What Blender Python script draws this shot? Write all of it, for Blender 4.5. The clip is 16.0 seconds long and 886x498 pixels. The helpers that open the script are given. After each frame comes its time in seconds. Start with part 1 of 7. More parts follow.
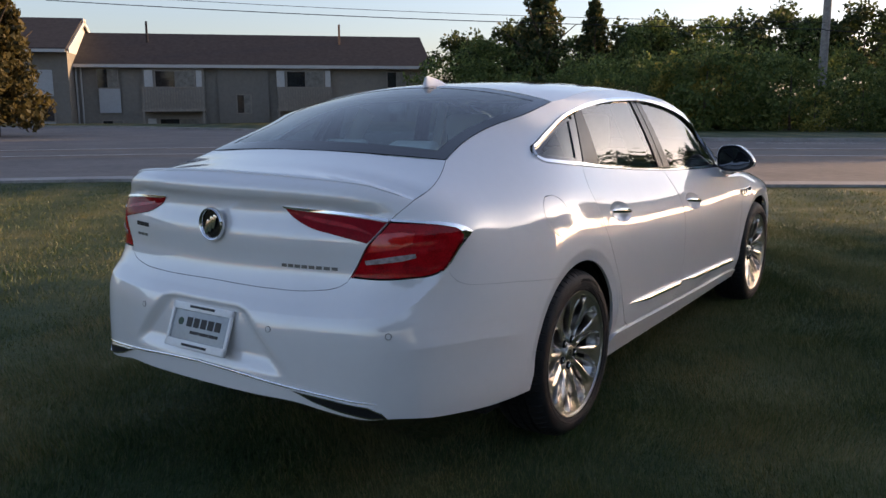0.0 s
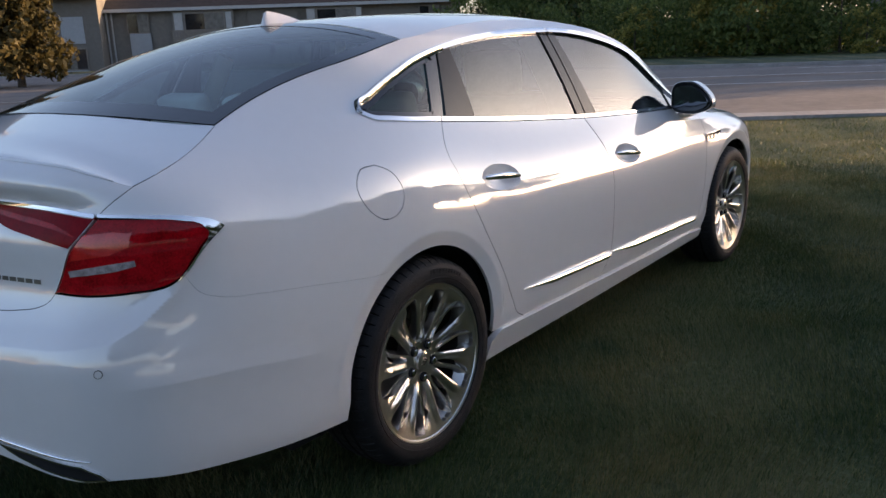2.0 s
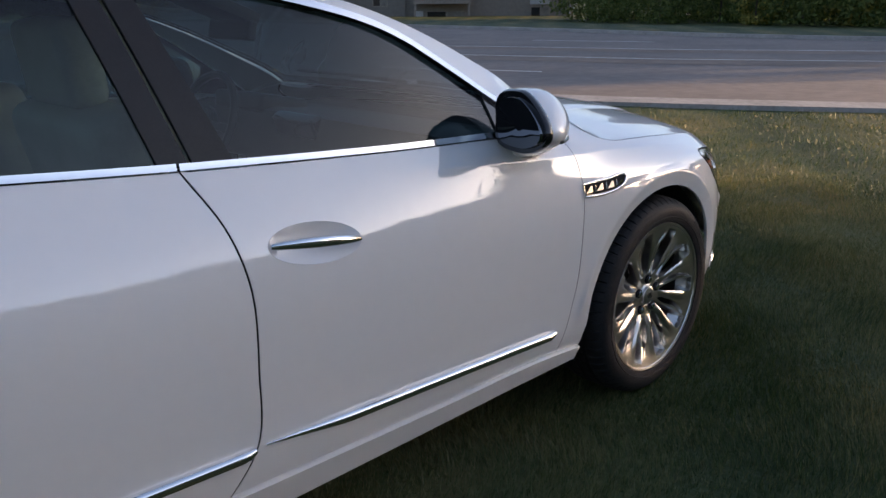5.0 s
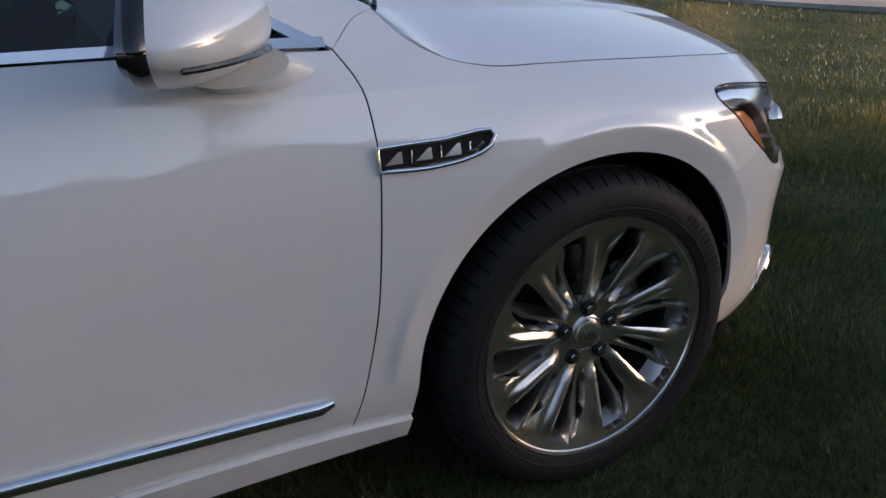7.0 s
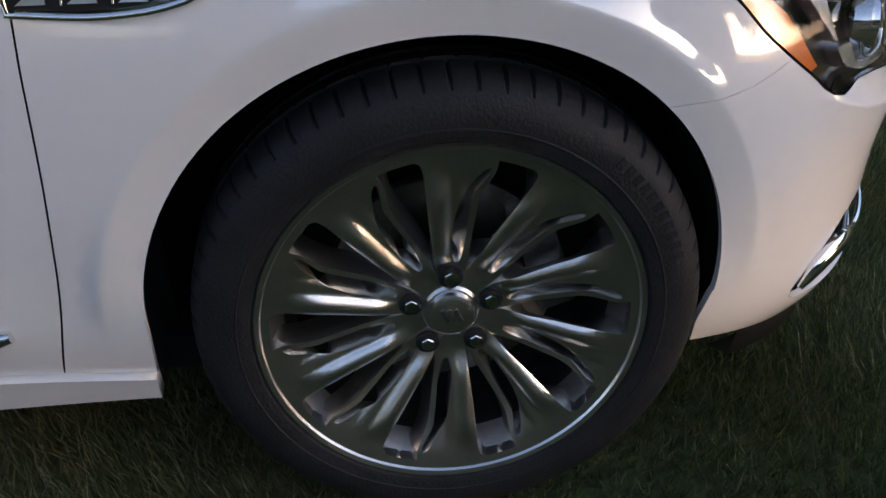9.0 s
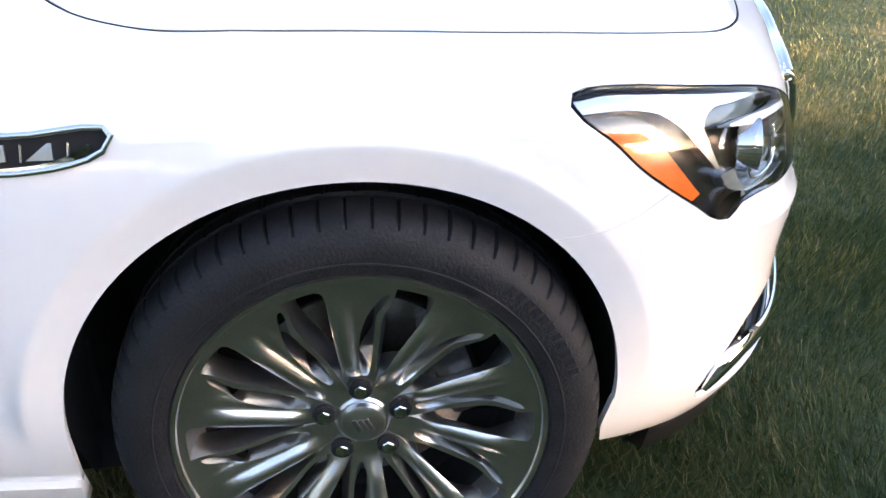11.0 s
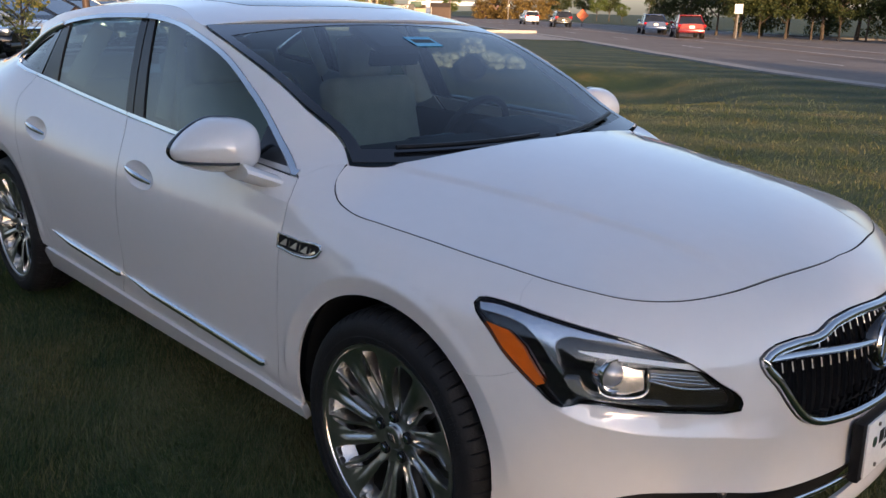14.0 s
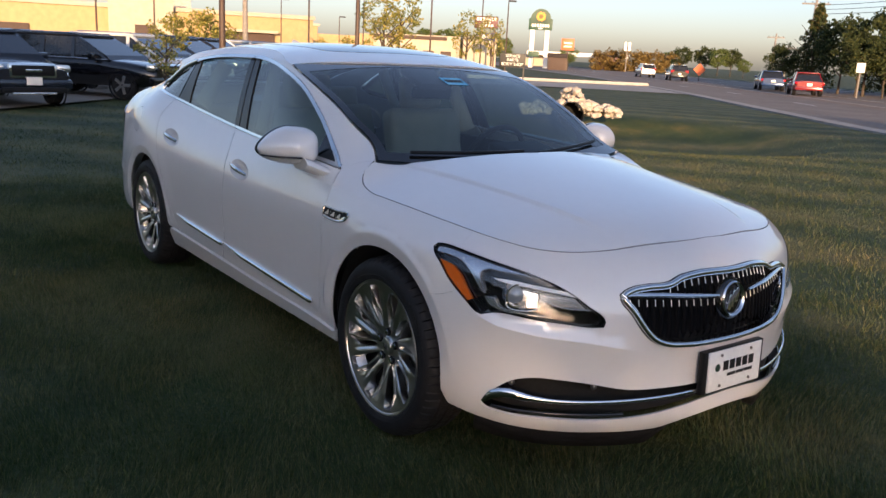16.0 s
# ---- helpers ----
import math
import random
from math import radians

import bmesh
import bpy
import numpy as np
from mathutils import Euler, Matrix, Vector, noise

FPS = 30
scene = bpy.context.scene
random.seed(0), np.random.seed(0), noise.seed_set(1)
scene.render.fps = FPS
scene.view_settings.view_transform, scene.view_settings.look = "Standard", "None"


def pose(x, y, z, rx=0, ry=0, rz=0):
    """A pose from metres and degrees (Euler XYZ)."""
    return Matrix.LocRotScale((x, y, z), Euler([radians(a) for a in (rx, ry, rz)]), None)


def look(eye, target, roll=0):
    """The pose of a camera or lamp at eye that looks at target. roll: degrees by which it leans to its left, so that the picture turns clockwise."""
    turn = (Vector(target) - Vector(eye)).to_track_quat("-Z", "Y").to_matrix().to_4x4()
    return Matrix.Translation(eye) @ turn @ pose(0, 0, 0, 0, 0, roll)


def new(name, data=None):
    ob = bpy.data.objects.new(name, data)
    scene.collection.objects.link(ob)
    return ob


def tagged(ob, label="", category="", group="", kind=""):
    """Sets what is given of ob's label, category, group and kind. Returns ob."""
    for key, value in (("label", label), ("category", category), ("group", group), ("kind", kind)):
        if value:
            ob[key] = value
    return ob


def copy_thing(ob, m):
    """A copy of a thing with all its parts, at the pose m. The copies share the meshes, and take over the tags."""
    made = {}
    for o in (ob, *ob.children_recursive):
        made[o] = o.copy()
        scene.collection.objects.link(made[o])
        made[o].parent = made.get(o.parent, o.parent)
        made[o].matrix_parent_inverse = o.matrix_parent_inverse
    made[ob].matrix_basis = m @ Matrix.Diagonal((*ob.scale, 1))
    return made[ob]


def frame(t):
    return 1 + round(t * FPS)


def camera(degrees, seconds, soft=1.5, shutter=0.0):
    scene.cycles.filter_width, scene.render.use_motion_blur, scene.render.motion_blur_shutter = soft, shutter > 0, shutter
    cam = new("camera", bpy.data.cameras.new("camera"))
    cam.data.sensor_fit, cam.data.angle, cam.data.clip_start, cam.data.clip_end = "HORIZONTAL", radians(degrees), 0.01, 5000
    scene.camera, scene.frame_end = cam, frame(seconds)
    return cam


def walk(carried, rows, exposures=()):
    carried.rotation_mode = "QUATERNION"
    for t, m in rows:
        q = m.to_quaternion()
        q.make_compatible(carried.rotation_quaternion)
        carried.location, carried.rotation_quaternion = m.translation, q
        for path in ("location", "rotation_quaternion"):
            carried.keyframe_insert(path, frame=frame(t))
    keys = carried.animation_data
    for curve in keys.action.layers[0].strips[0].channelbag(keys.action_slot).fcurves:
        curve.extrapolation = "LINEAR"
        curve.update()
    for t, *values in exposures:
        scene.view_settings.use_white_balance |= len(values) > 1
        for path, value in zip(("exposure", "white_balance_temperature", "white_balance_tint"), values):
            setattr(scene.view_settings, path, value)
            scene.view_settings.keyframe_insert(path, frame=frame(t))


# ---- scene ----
from mathutils import geometry

cam = camera(56.4, 16.0)
PATH = [
    (0, (-4.49, -2.312, 1.363), (-2.86, -1.206, 1.02), -0.2),
    (0.5, (-4.39, -2.332, 1.345), (-2.749, -1.249, 0.978), -0.6),
    (1, (-4.115, -2.404, 1.335), (-2.482, -1.32, 0.935), -1.1),
    (1.5, (-3.799, -2.46, 1.35), (-2.207, -1.333, 0.908), -1.7),
    (2, (-3.418, -2.502, 1.369), (-1.883, -1.318, 0.878), -2.3),
    (2.5, (-2.989, -2.477, 1.374), (-1.459, -1.294, 0.865), -2.1),
    (3, (-2.564, -2.503, 1.407), (-1.035, -1.317, 0.904), -1.9),
    (3.5, (-2.106, -2.512, 1.433), (-0.625, -1.28, 0.896), -2.1),
    (6, (-0.232, -2.202, 1.286), (0.92, -0.705, 0.629), -1.5),
    (6.5, (0.16, -2.184, 1.274), (1.144, -0.611, 0.527), -3.1),
    (7, (0.525, -2.085, 1.185), (1.345, -0.441, 0.394), -1.3),
    (7.5, (0.859, -1.941, 1.091), (1.525, -0.281, 0.197), -0.0),
    (8, (1.15, -1.861, 0.98), (1.522, -0.161, -0.005), -0.5),
    (10.5, (1.432, -1.811, 1.034), (1.536, -0.063, 0.067), -1.3),
    (11, (1.491, -1.827, 1.125), (1.647, -0.068, 0.185), -1.5),
    (11.5, (1.617, -1.813, 1.228), (1.612, -0.084, 0.223), -2.8),
    (12, (1.777, -1.811, 1.303), (1.434, -0.132, 0.272), -3.8),
    (12.5, (2.041, -1.848, 1.366), (1.322, -0.273, 0.365), -3.2),
    (13, (2.321, -1.954, 1.414), (1.317, -0.424, 0.607), -0.8),
    (13.5, (2.639, -2.044, 1.419), (1.435, -0.602, 0.731), -0.7),
    (14, (2.948, -2.169, 1.438), (1.571, -0.829, 0.883), 1.3),
    (14.5, (3.258, -2.331, 1.455), (1.783, -1.074, 0.963), 1.9),
    (15, (3.543, -2.402, 1.457), (2.035, -1.175, 0.985), 2.7),
    (15.5, (3.808, -2.448, 1.445), (2.264, -1.265, 0.981), 3.1),
    (16, (3.995, -2.517, 1.45), (2.429, -1.36, 0.993), 2.9),
]
walk(cam, [(t, look(e, a, r)) for t, e, a, r in PATH], exposures=[
    (0, 1.1, 6450, 21), (3.5, 1.3, 6350, 20), (5.5, 1.25, 6350, 20), (6.5, 1.15, 6400, 20), (8.3, 1.15, 6350, 20), (9.6, 2.35, 6350, 20), (10.5, 3.35, 6350, 20), (11.0, 3.0, 6350, 20), (11.5, 2.3, 6350, 20), (12.0, 1.6, 6350, 20), (12.5, 1.2, 6250, 20), (14.0, 1.0, 6150, 20), (16, .95, 6150, 21)])

# ---- world and light: low evening sun, clear sky, long shade over the lawn ----
SUN_AZ, SUN_EL = -33.0, 8.0
world = bpy.data.worlds.new("world")
scene.world = world
world.use_nodes = True
_n = world.node_tree.nodes
_sky = _n.new("ShaderNodeTexSky")
_sky.sky_type, _sky.sun_disc = "NISHITA", False
_sky.sun_elevation, _sky.sun_rotation = radians(SUN_EL), radians(90 - SUN_AZ)
_sky.air_density, _sky.dust_density, _sky.ozone_density = 1.0, 1.3, 2.6
_soft = _n.new("ShaderNodeHueSaturation")
_soft.inputs["Saturation"].default_value = .78
world.node_tree.links.new(_sky.outputs[0], _soft.inputs["Color"])
# evening haze: the low sky is a touch pinker all the way round
_tc, _sep, _rng, _haze = (_n.new("ShaderNode" + k) for k in ("TexCoord", "SeparateXYZ", "MapRange", "Mix"))
_rng.inputs[1].default_value, _rng.inputs[2].default_value, _rng.inputs[3].default_value, _rng.inputs[4].default_value = .0, .30, 1.0, .0
_haze.data_type, _haze.blend_type = "RGBA", "MULTIPLY"
_haze.inputs[7].default_value = (1.04, .98, 1.01, 1)
for _a, _b in ((_tc.outputs["Generated"], _sep.inputs[0]), (_sep.outputs[2], _rng.inputs[0]), (_rng.outputs[0], _haze.inputs[0]), (_soft.outputs[0], _haze.inputs[6]), (_haze.outputs[2], _n["Background"].inputs[0])):
    world.node_tree.links.new(_a, _b)
_n["Background"].inputs[1].default_value = 0.15
sun = new("sun", bpy.data.lights.new("sun", "SUN"))
sun.data.energy, sun.data.angle, sun.data.color = 5.0, radians(0.6), (1.0, 0.67, 0.33)
sun.matrix_world = look((math.cos(radians(SUN_AZ)) * 60, math.sin(radians(SUN_AZ)) * 60, math.tan(radians(SUN_EL)) * 60), (0, 0, 0))


# ---- materials ----
def mat(name, base, rough=0.5, metal=0.0, var=0.08, scale=8.0, bump=0.0, bscale=60.0, coat=0.0, ior=1.45, spec=0.5, second=None, emit=0.0):
    m = bpy.data.materials.new(name)
    m.use_nodes = True
    nt = m.node_tree
    b = nt.nodes["Principled BSDF"]
    b.inputs["Roughness"].default_value, b.inputs["Metallic"].default_value = rough, metal
    b.inputs["IOR"].default_value, b.inputs["Coat Weight"].default_value = ior, coat
    b.inputs["Coat Roughness"].default_value = 0.03
    b.inputs["Specular IOR Level"].default_value = spec
    b.inputs["Base Color"].default_value = (*base, 1)
    if emit:
        b.inputs["Emission Color"].default_value, b.inputs["Emission Strength"].default_value = (*base, 1), emit
    tc = nt.nodes.new("ShaderNodeTexCoord")
    if var or second:
        big, fine, mixn = nt.nodes.new("ShaderNodeTexNoise"), nt.nodes.new("ShaderNodeTexNoise"), nt.nodes.new("ShaderNodeMath")
        big.inputs["Scale"].default_value, fine.inputs["Scale"].default_value = scale, scale * 9
        big.inputs["Detail"].default_value = fine.inputs["Detail"].default_value = 4
        nt.links.new(tc.outputs["Object"], big.inputs["Vector"])
        nt.links.new(tc.outputs["Object"], fine.inputs["Vector"])
        mixn.operation = "ADD"
        nt.links.new(big.outputs["Fac"], mixn.inputs[0])
        nt.links.new(fine.outputs["Fac"], mixn.inputs[1])
        ramp = nt.nodes.new("ShaderNodeValToRGB")
        lo = [max(0, c * (1 - var * 2)) for c in base]
        hi = [min(1, c * (1 + var * 2)) for c in base] if second is None else second
        ramp.color_ramp.elements[0].position, ramp.color_ramp.elements[1].position = 0.36, 0.64
        ramp.color_ramp.elements[0].color, ramp.color_ramp.elements[1].color = (*lo, 1), (*hi, 1)
        half = nt.nodes.new("ShaderNodeMath")
        half.operation = "MULTIPLY"
        half.inputs[1].default_value = 0.5
        nt.links.new(mixn.outputs[0], half.inputs[0])
        nt.links.new(half.outputs[0], ramp.inputs["Fac"])
        nt.links.new(ramp.outputs["Color"], b.inputs["Base Color"])
    if bump:
        bn, bu = nt.nodes.new("ShaderNodeTexNoise"), nt.nodes.new("ShaderNodeBump")
        bn.inputs["Scale"].default_value, bn.inputs["Detail"].default_value = bscale, 3
        bu.inputs["Strength"].default_value, bu.inputs["Distance"].default_value = bump, 0.01
        nt.links.new(tc.outputs["Object"], bn.inputs["Vector"])
        nt.links.new(bn.outputs["Fac"], bu.inputs["Height"])
        nt.links.new(bu.outputs["Normal"], b.inputs["Normal"])
    return m


def glass_mat(name, tint, rough=0.0, through_share=0.72, ior=1.62, power=5.0):
    """A thin tinted pane: clear but darkened, with a Fresnel gloss."""
    m = bpy.data.materials.new(name)
    m.use_nodes = True
    nt = m.node_tree
    nt.nodes.remove(nt.nodes["Principled BSDF"])
    out = nt.nodes["Material Output"]
    tr, gl, mx, fr, pw, ma = (nt.nodes.new("ShaderNode" + k) for k in ("BsdfTransparent", "BsdfGlossy", "MixShader", "LayerWeight", "Math", "Math"))
    tr.inputs["Color"].default_value = (*[c * through_share for c in tint], 1)
    gl.inputs["Roughness"].default_value = rough
    fr.inputs["Blend"].default_value = .5
    r0 = ((ior - 1) / (ior + 1)) ** 2
    pw.operation, ma.operation = "POWER", "MULTIPLY_ADD"
    pw.inputs[1].default_value, ma.inputs[1].default_value, ma.inputs[2].default_value = power, 1 - r0, r0
    nt.links.new(fr.outputs["Facing"], pw.inputs[0])
    nt.links.new(pw.outputs[0], ma.inputs[0])
    nt.links.new(ma.outputs[0], mx.inputs[0])
    nt.links.new(tr.outputs[0], mx.inputs[1])
    nt.links.new(gl.outputs[0], mx.inputs[2])
    nt.links.new(mx.outputs[0], out.inputs["Surface"])
    return m


PAINT = mat("white_pearl_paint", (.76, .75, .74), .40, 0, var=.006, scale=3, coat=1.0, spec=.3)
PAINT.node_tree.nodes["Principled BSDF"].inputs["Coat IOR"].default_value = 2.1
CHROME = mat("chrome", (.80, .80, .80), .06, 1, var=.02, scale=5)
SATIN = mat("satin_nickel_wheel", (.68, .665, .64), .29, 1, var=.04, scale=30)
RIMDARK = mat("grey_wheel_pocket", (.20, .20, .19), .35, .9, var=.05, scale=30)
BLACK = mat("black_plastic", (.010, .010, .011), .42, 0, var=.15, scale=25, bump=.1, bscale=300, spec=.3)
GLOSS = mat("piano_black", (.008, .008, .009), .08, 0, var=.0, coat=.6)
PILLAR = mat("dark_bronze_pillar_film", (.020, .019, .019), .25, 0, var=.05, scale=20, spec=.3)
RUBBER = mat("tyre_rubber", (.013, .013, .014), .62, 0, var=.18, scale=22, bump=.2, bscale=220, spec=.28)
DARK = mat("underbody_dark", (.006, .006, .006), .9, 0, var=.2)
TINT = glass_mat("side_glass", (.46, .62, .60), through_share=.62, ior=1.5, power=3.4)
WSGLASS = glass_mat("windscreen_glass", (.56, .70, .76))
BACKGLASS = glass_mat("rear_window_glass", (.72, .90, .95), ior=2.6, through_share=.92)
CLEAR = glass_mat("lamp_lens", (.97, .98, .98), through_share=.97, ior=1.45)
REDLENS = mat("red_lamp_lens", (.34, .004, .008), .05, 0, var=.22, scale=22, spec=.3)
REDDARK = mat("dark_red_lamp_lens", (.22, .003, .008), .06, 0, var=.10, scale=12, spec=.10)
AMBER = mat("amber_reflector", (.72, .14, .01), .16, 0, var=.06, scale=40, coat=1)
LEATHER = mat("cream_leather", (.66, .61, .52), .5, 0, var=.05, scale=12, bump=.15, bscale=160)
DASH = mat("dashboard_plastic", (.03, .028, .027), .55, 0, var=.1, scale=20)
SILVERB = mat("bright_silver_bezel", (.72, .73, .75), .26, .75, var=.03, scale=9)
FIN = mat("black_grille_fin", (.004, .004, .005), .6, 0, var=.1, scale=30, spec=.05)
PLATEGREY = mat("brushed_grey_plate", (.34, .36, .37), .4, .3, var=.04)
PLATEWHITE = mat("plate_white", (.82, .82, .80), .4, 0, var=.03)
INK = mat("black_lettering", (.012, .012, .012), .5, 0, var=0)
GREENINK = mat("green_lettering", (.02, .06, .03), .5, 0, var=0)
BLUESTICK = mat("blue_sticker", (.16, .50, .72), .5, 0, var=.03)
MIRROR = mat("mirror_glass", (.20, .21, .22), .03, 1, var=0)
STEEL = mat("brake_disc_steel", (.22, .21, .20), .35, 1, var=.1, scale=20)


# ---- small building helpers ----
def link(name, verts, faces, material, parent=None, smooth=True, normals=None, label=""):
    me = bpy.data.meshes.new(name)
    me.from_pydata([tuple(map(float, v)) for v in verts], [], [tuple(map(int, f)) for f in faces])
    me.materials.append(material)
    if smooth:
        me.polygons.foreach_set("use_smooth", np.ones(len(me.polygons), bool))
    if normals is not None:
        me.normals_split_custom_set_from_vertices([tuple(map(float, n)) for n in normals])
    me.update()
    ob = new(name, me)
    ob.parent = parent
    if label:
        ob["label"] = label
    return ob


def part(name, bm, material, parent, label="", smooth=True, angle=40):
    bmesh.ops.recalc_face_normals(bm, faces=bm.faces)
    me = bpy.data.meshes.new(name)
    bm.to_mesh(me)
    bm.free()
    me.materials.append(material)
    if smooth:
        me.polygons.foreach_set("use_smooth", np.ones(len(me.polygons), bool))
        me.set_sharp_from_angle(angle=radians(angle))
    ob = new(name, me)
    ob.parent = parent
    if label:
        ob["label"] = label
    return ob


def add_box(bm, m, size, bevel=0.0, seg=2):
    r = bmesh.ops.create_cube(bm, size=1, matrix=m @ Matrix.Diagonal((*size, 1)))
    if bevel:
        es = list({e for v in r["verts"] for e in v.link_edges})
        bmesh.ops.bevel(bm, geom=es, offset=bevel, segments=seg, affect="EDGES", profile=.6)


def add_cyl(bm, m, r, depth, seg=24, r2=None, bevel=0.0):
    q = bmesh.ops.create_cone(bm, cap_ends=True, segments=seg, radius1=r, radius2=r if r2 is None else r2, depth=depth, matrix=m)
    if bevel:
        es = [e for e in {e for v in q["verts"] for e in v.link_edges} if len(e.link_faces) == 2 and any(len(f.verts) > 4 for f in e.link_faces)]
        bmesh.ops.bevel(bm, geom=es, offset=bevel, segments=2, affect="EDGES")


def box(name, m, size, material, parent=None, bevel=0.0, label=""):
    bm = bmesh.new()
    add_box(bm, m, size, bevel)
    return part(name, bm, material, parent, label)


def tube(name, pts, r, material, parent=None, seg=8, label="", flat=1.0, up=(0, 0, 1), caps=True, taper=None):
    """A swept tube along points; flat squeezes its section across up."""
    pts = [Vector(p) for p in pts]
    vs, fs, n = [], [], len(pts)
    for i, p in enumerate(pts):
        t = (pts[min(i + 1, n - 1)] - pts[max(i - 1, 0)]).normalized()
        a = t.cross(Vector(up))
        a = a.normalized() if a.length > 1e-5 else Vector((1, 0, 0))
        b = a.cross(t).normalized()
        rr = r * (taper(i / (n - 1)) if taper else 1)
        for j in range(seg):
            q = 2 * math.pi * j / seg
            vs.append(p + a * (math.cos(q) * rr * flat) + b * (math.sin(q) * rr))
    for i in range(n - 1):
        for j in range(seg):
            fs.append((i * seg + j, i * seg + (j + 1) % seg, (i + 1) * seg + (j + 1) % seg, (i + 1) * seg + j))
    if caps:
        fs += [tuple(range(seg)), tuple(range(n * seg - 1, (n - 1) * seg - 1, -1))]
    bm = bmesh.new()
    bv = [bm.verts.new(v) for v in vs]
    for f in fs:
        bm.faces.new([bv[k] for k in f])
    return part(name, bm, material, parent, label)


def thing(name, loc=(0, 0, 0), label="", category="", group="", kind=""):
    e = new(name)
    e.empty_display_size = .1
    e.matrix_world = Matrix.Translation(loc)
    return tagged(e, label, category, group, kind)

# ---- body surface: a plan outline, drawn in by an inset that depends on station and height ----
def spline(xs, ys):
    """Natural cubic spline through knots; straight beyond the ends."""
    xs, ys = np.asarray(xs, float), np.asarray(ys, float)
    n, h, d = len(xs), np.diff(xs), None
    a = np.zeros((n, n))
    b = np.zeros((n,) + ys.shape[1:])
    a[0, 0] = a[-1, -1] = 1
    d = np.diff(ys, axis=0) / h.reshape((-1,) + (1,) * (ys.ndim - 1))
    for i in range(1, n - 1):
        a[i, i - 1:i + 2] = h[i - 1], 2 * (h[i - 1] + h[i]), h[i]
        b[i] = 6 * (d[i] - d[i - 1])
    m = np.linalg.solve(a, b)

    def at(x):
        x = np.asarray(x, float)
        i = np.clip(np.searchsorted(xs, x) - 1, 0, n - 2)
        xc = np.clip(x, xs[0], xs[-1])
        sh = x.shape + (1,) * (ys.ndim - 1)
        u, v, hh = (xs[i + 1] - xc).reshape(sh), (xc - xs[i]).reshape(sh), h[i].reshape(sh)
        val = (m[i] * u ** 3 + m[i + 1] * v ** 3) / (6 * hh) + (ys[i] / hh - m[i] * hh / 6) * u + (ys[i + 1] / hh - m[i + 1] * hh / 6) * v
        low = d[0] - h[0] * (2 * m[0] + m[1]) / 6
        high = d[-1] + h[-1] * (m[-2] + 2 * m[-1]) / 6
        return val + np.minimum(x - xs[0], 0).reshape(sh) * low + np.maximum(x - xs[-1], 0).reshape(sh) * high
    return at


# plan outline of the half body, from the front centre round the side to the rear centre: x, half width
OUTLINE = [(2.372, 0), (2.362, .15), (2.325, .32), (2.262, .49), (2.175, .65), (2.07, .775), (1.95, .858), (1.80, .908), (1.60, .928), (1.2, .930), (.6, .927),
           (0, .927), (-.6, .928), (-1.1, .932), (-1.45, .936), (-1.8, .930), (-2.05, .908), (-2.25, .86), (-2.408, .797), (-2.518, .692), (-2.575, .53), (-2.615, .35), (-2.632, .17), (-2.637, 0)]
_o = np.array(OUTLINE)
_k = np.concatenate([[0], np.cumsum(np.hypot(*np.diff(_o, axis=0).T))])
# mirrored ends make the outline cross the centre line squarely
_kk = np.concatenate([-_k[3:0:-1], _k, 2 * _k[-1] - _k[-2:-5:-1]])
_oo = np.concatenate([_o[3:0:-1] * (1, -1), _o, _o[-2:-5:-1] * (1, -1)])
_outline = spline(_kk, _oo)
S_END = _k[-1]
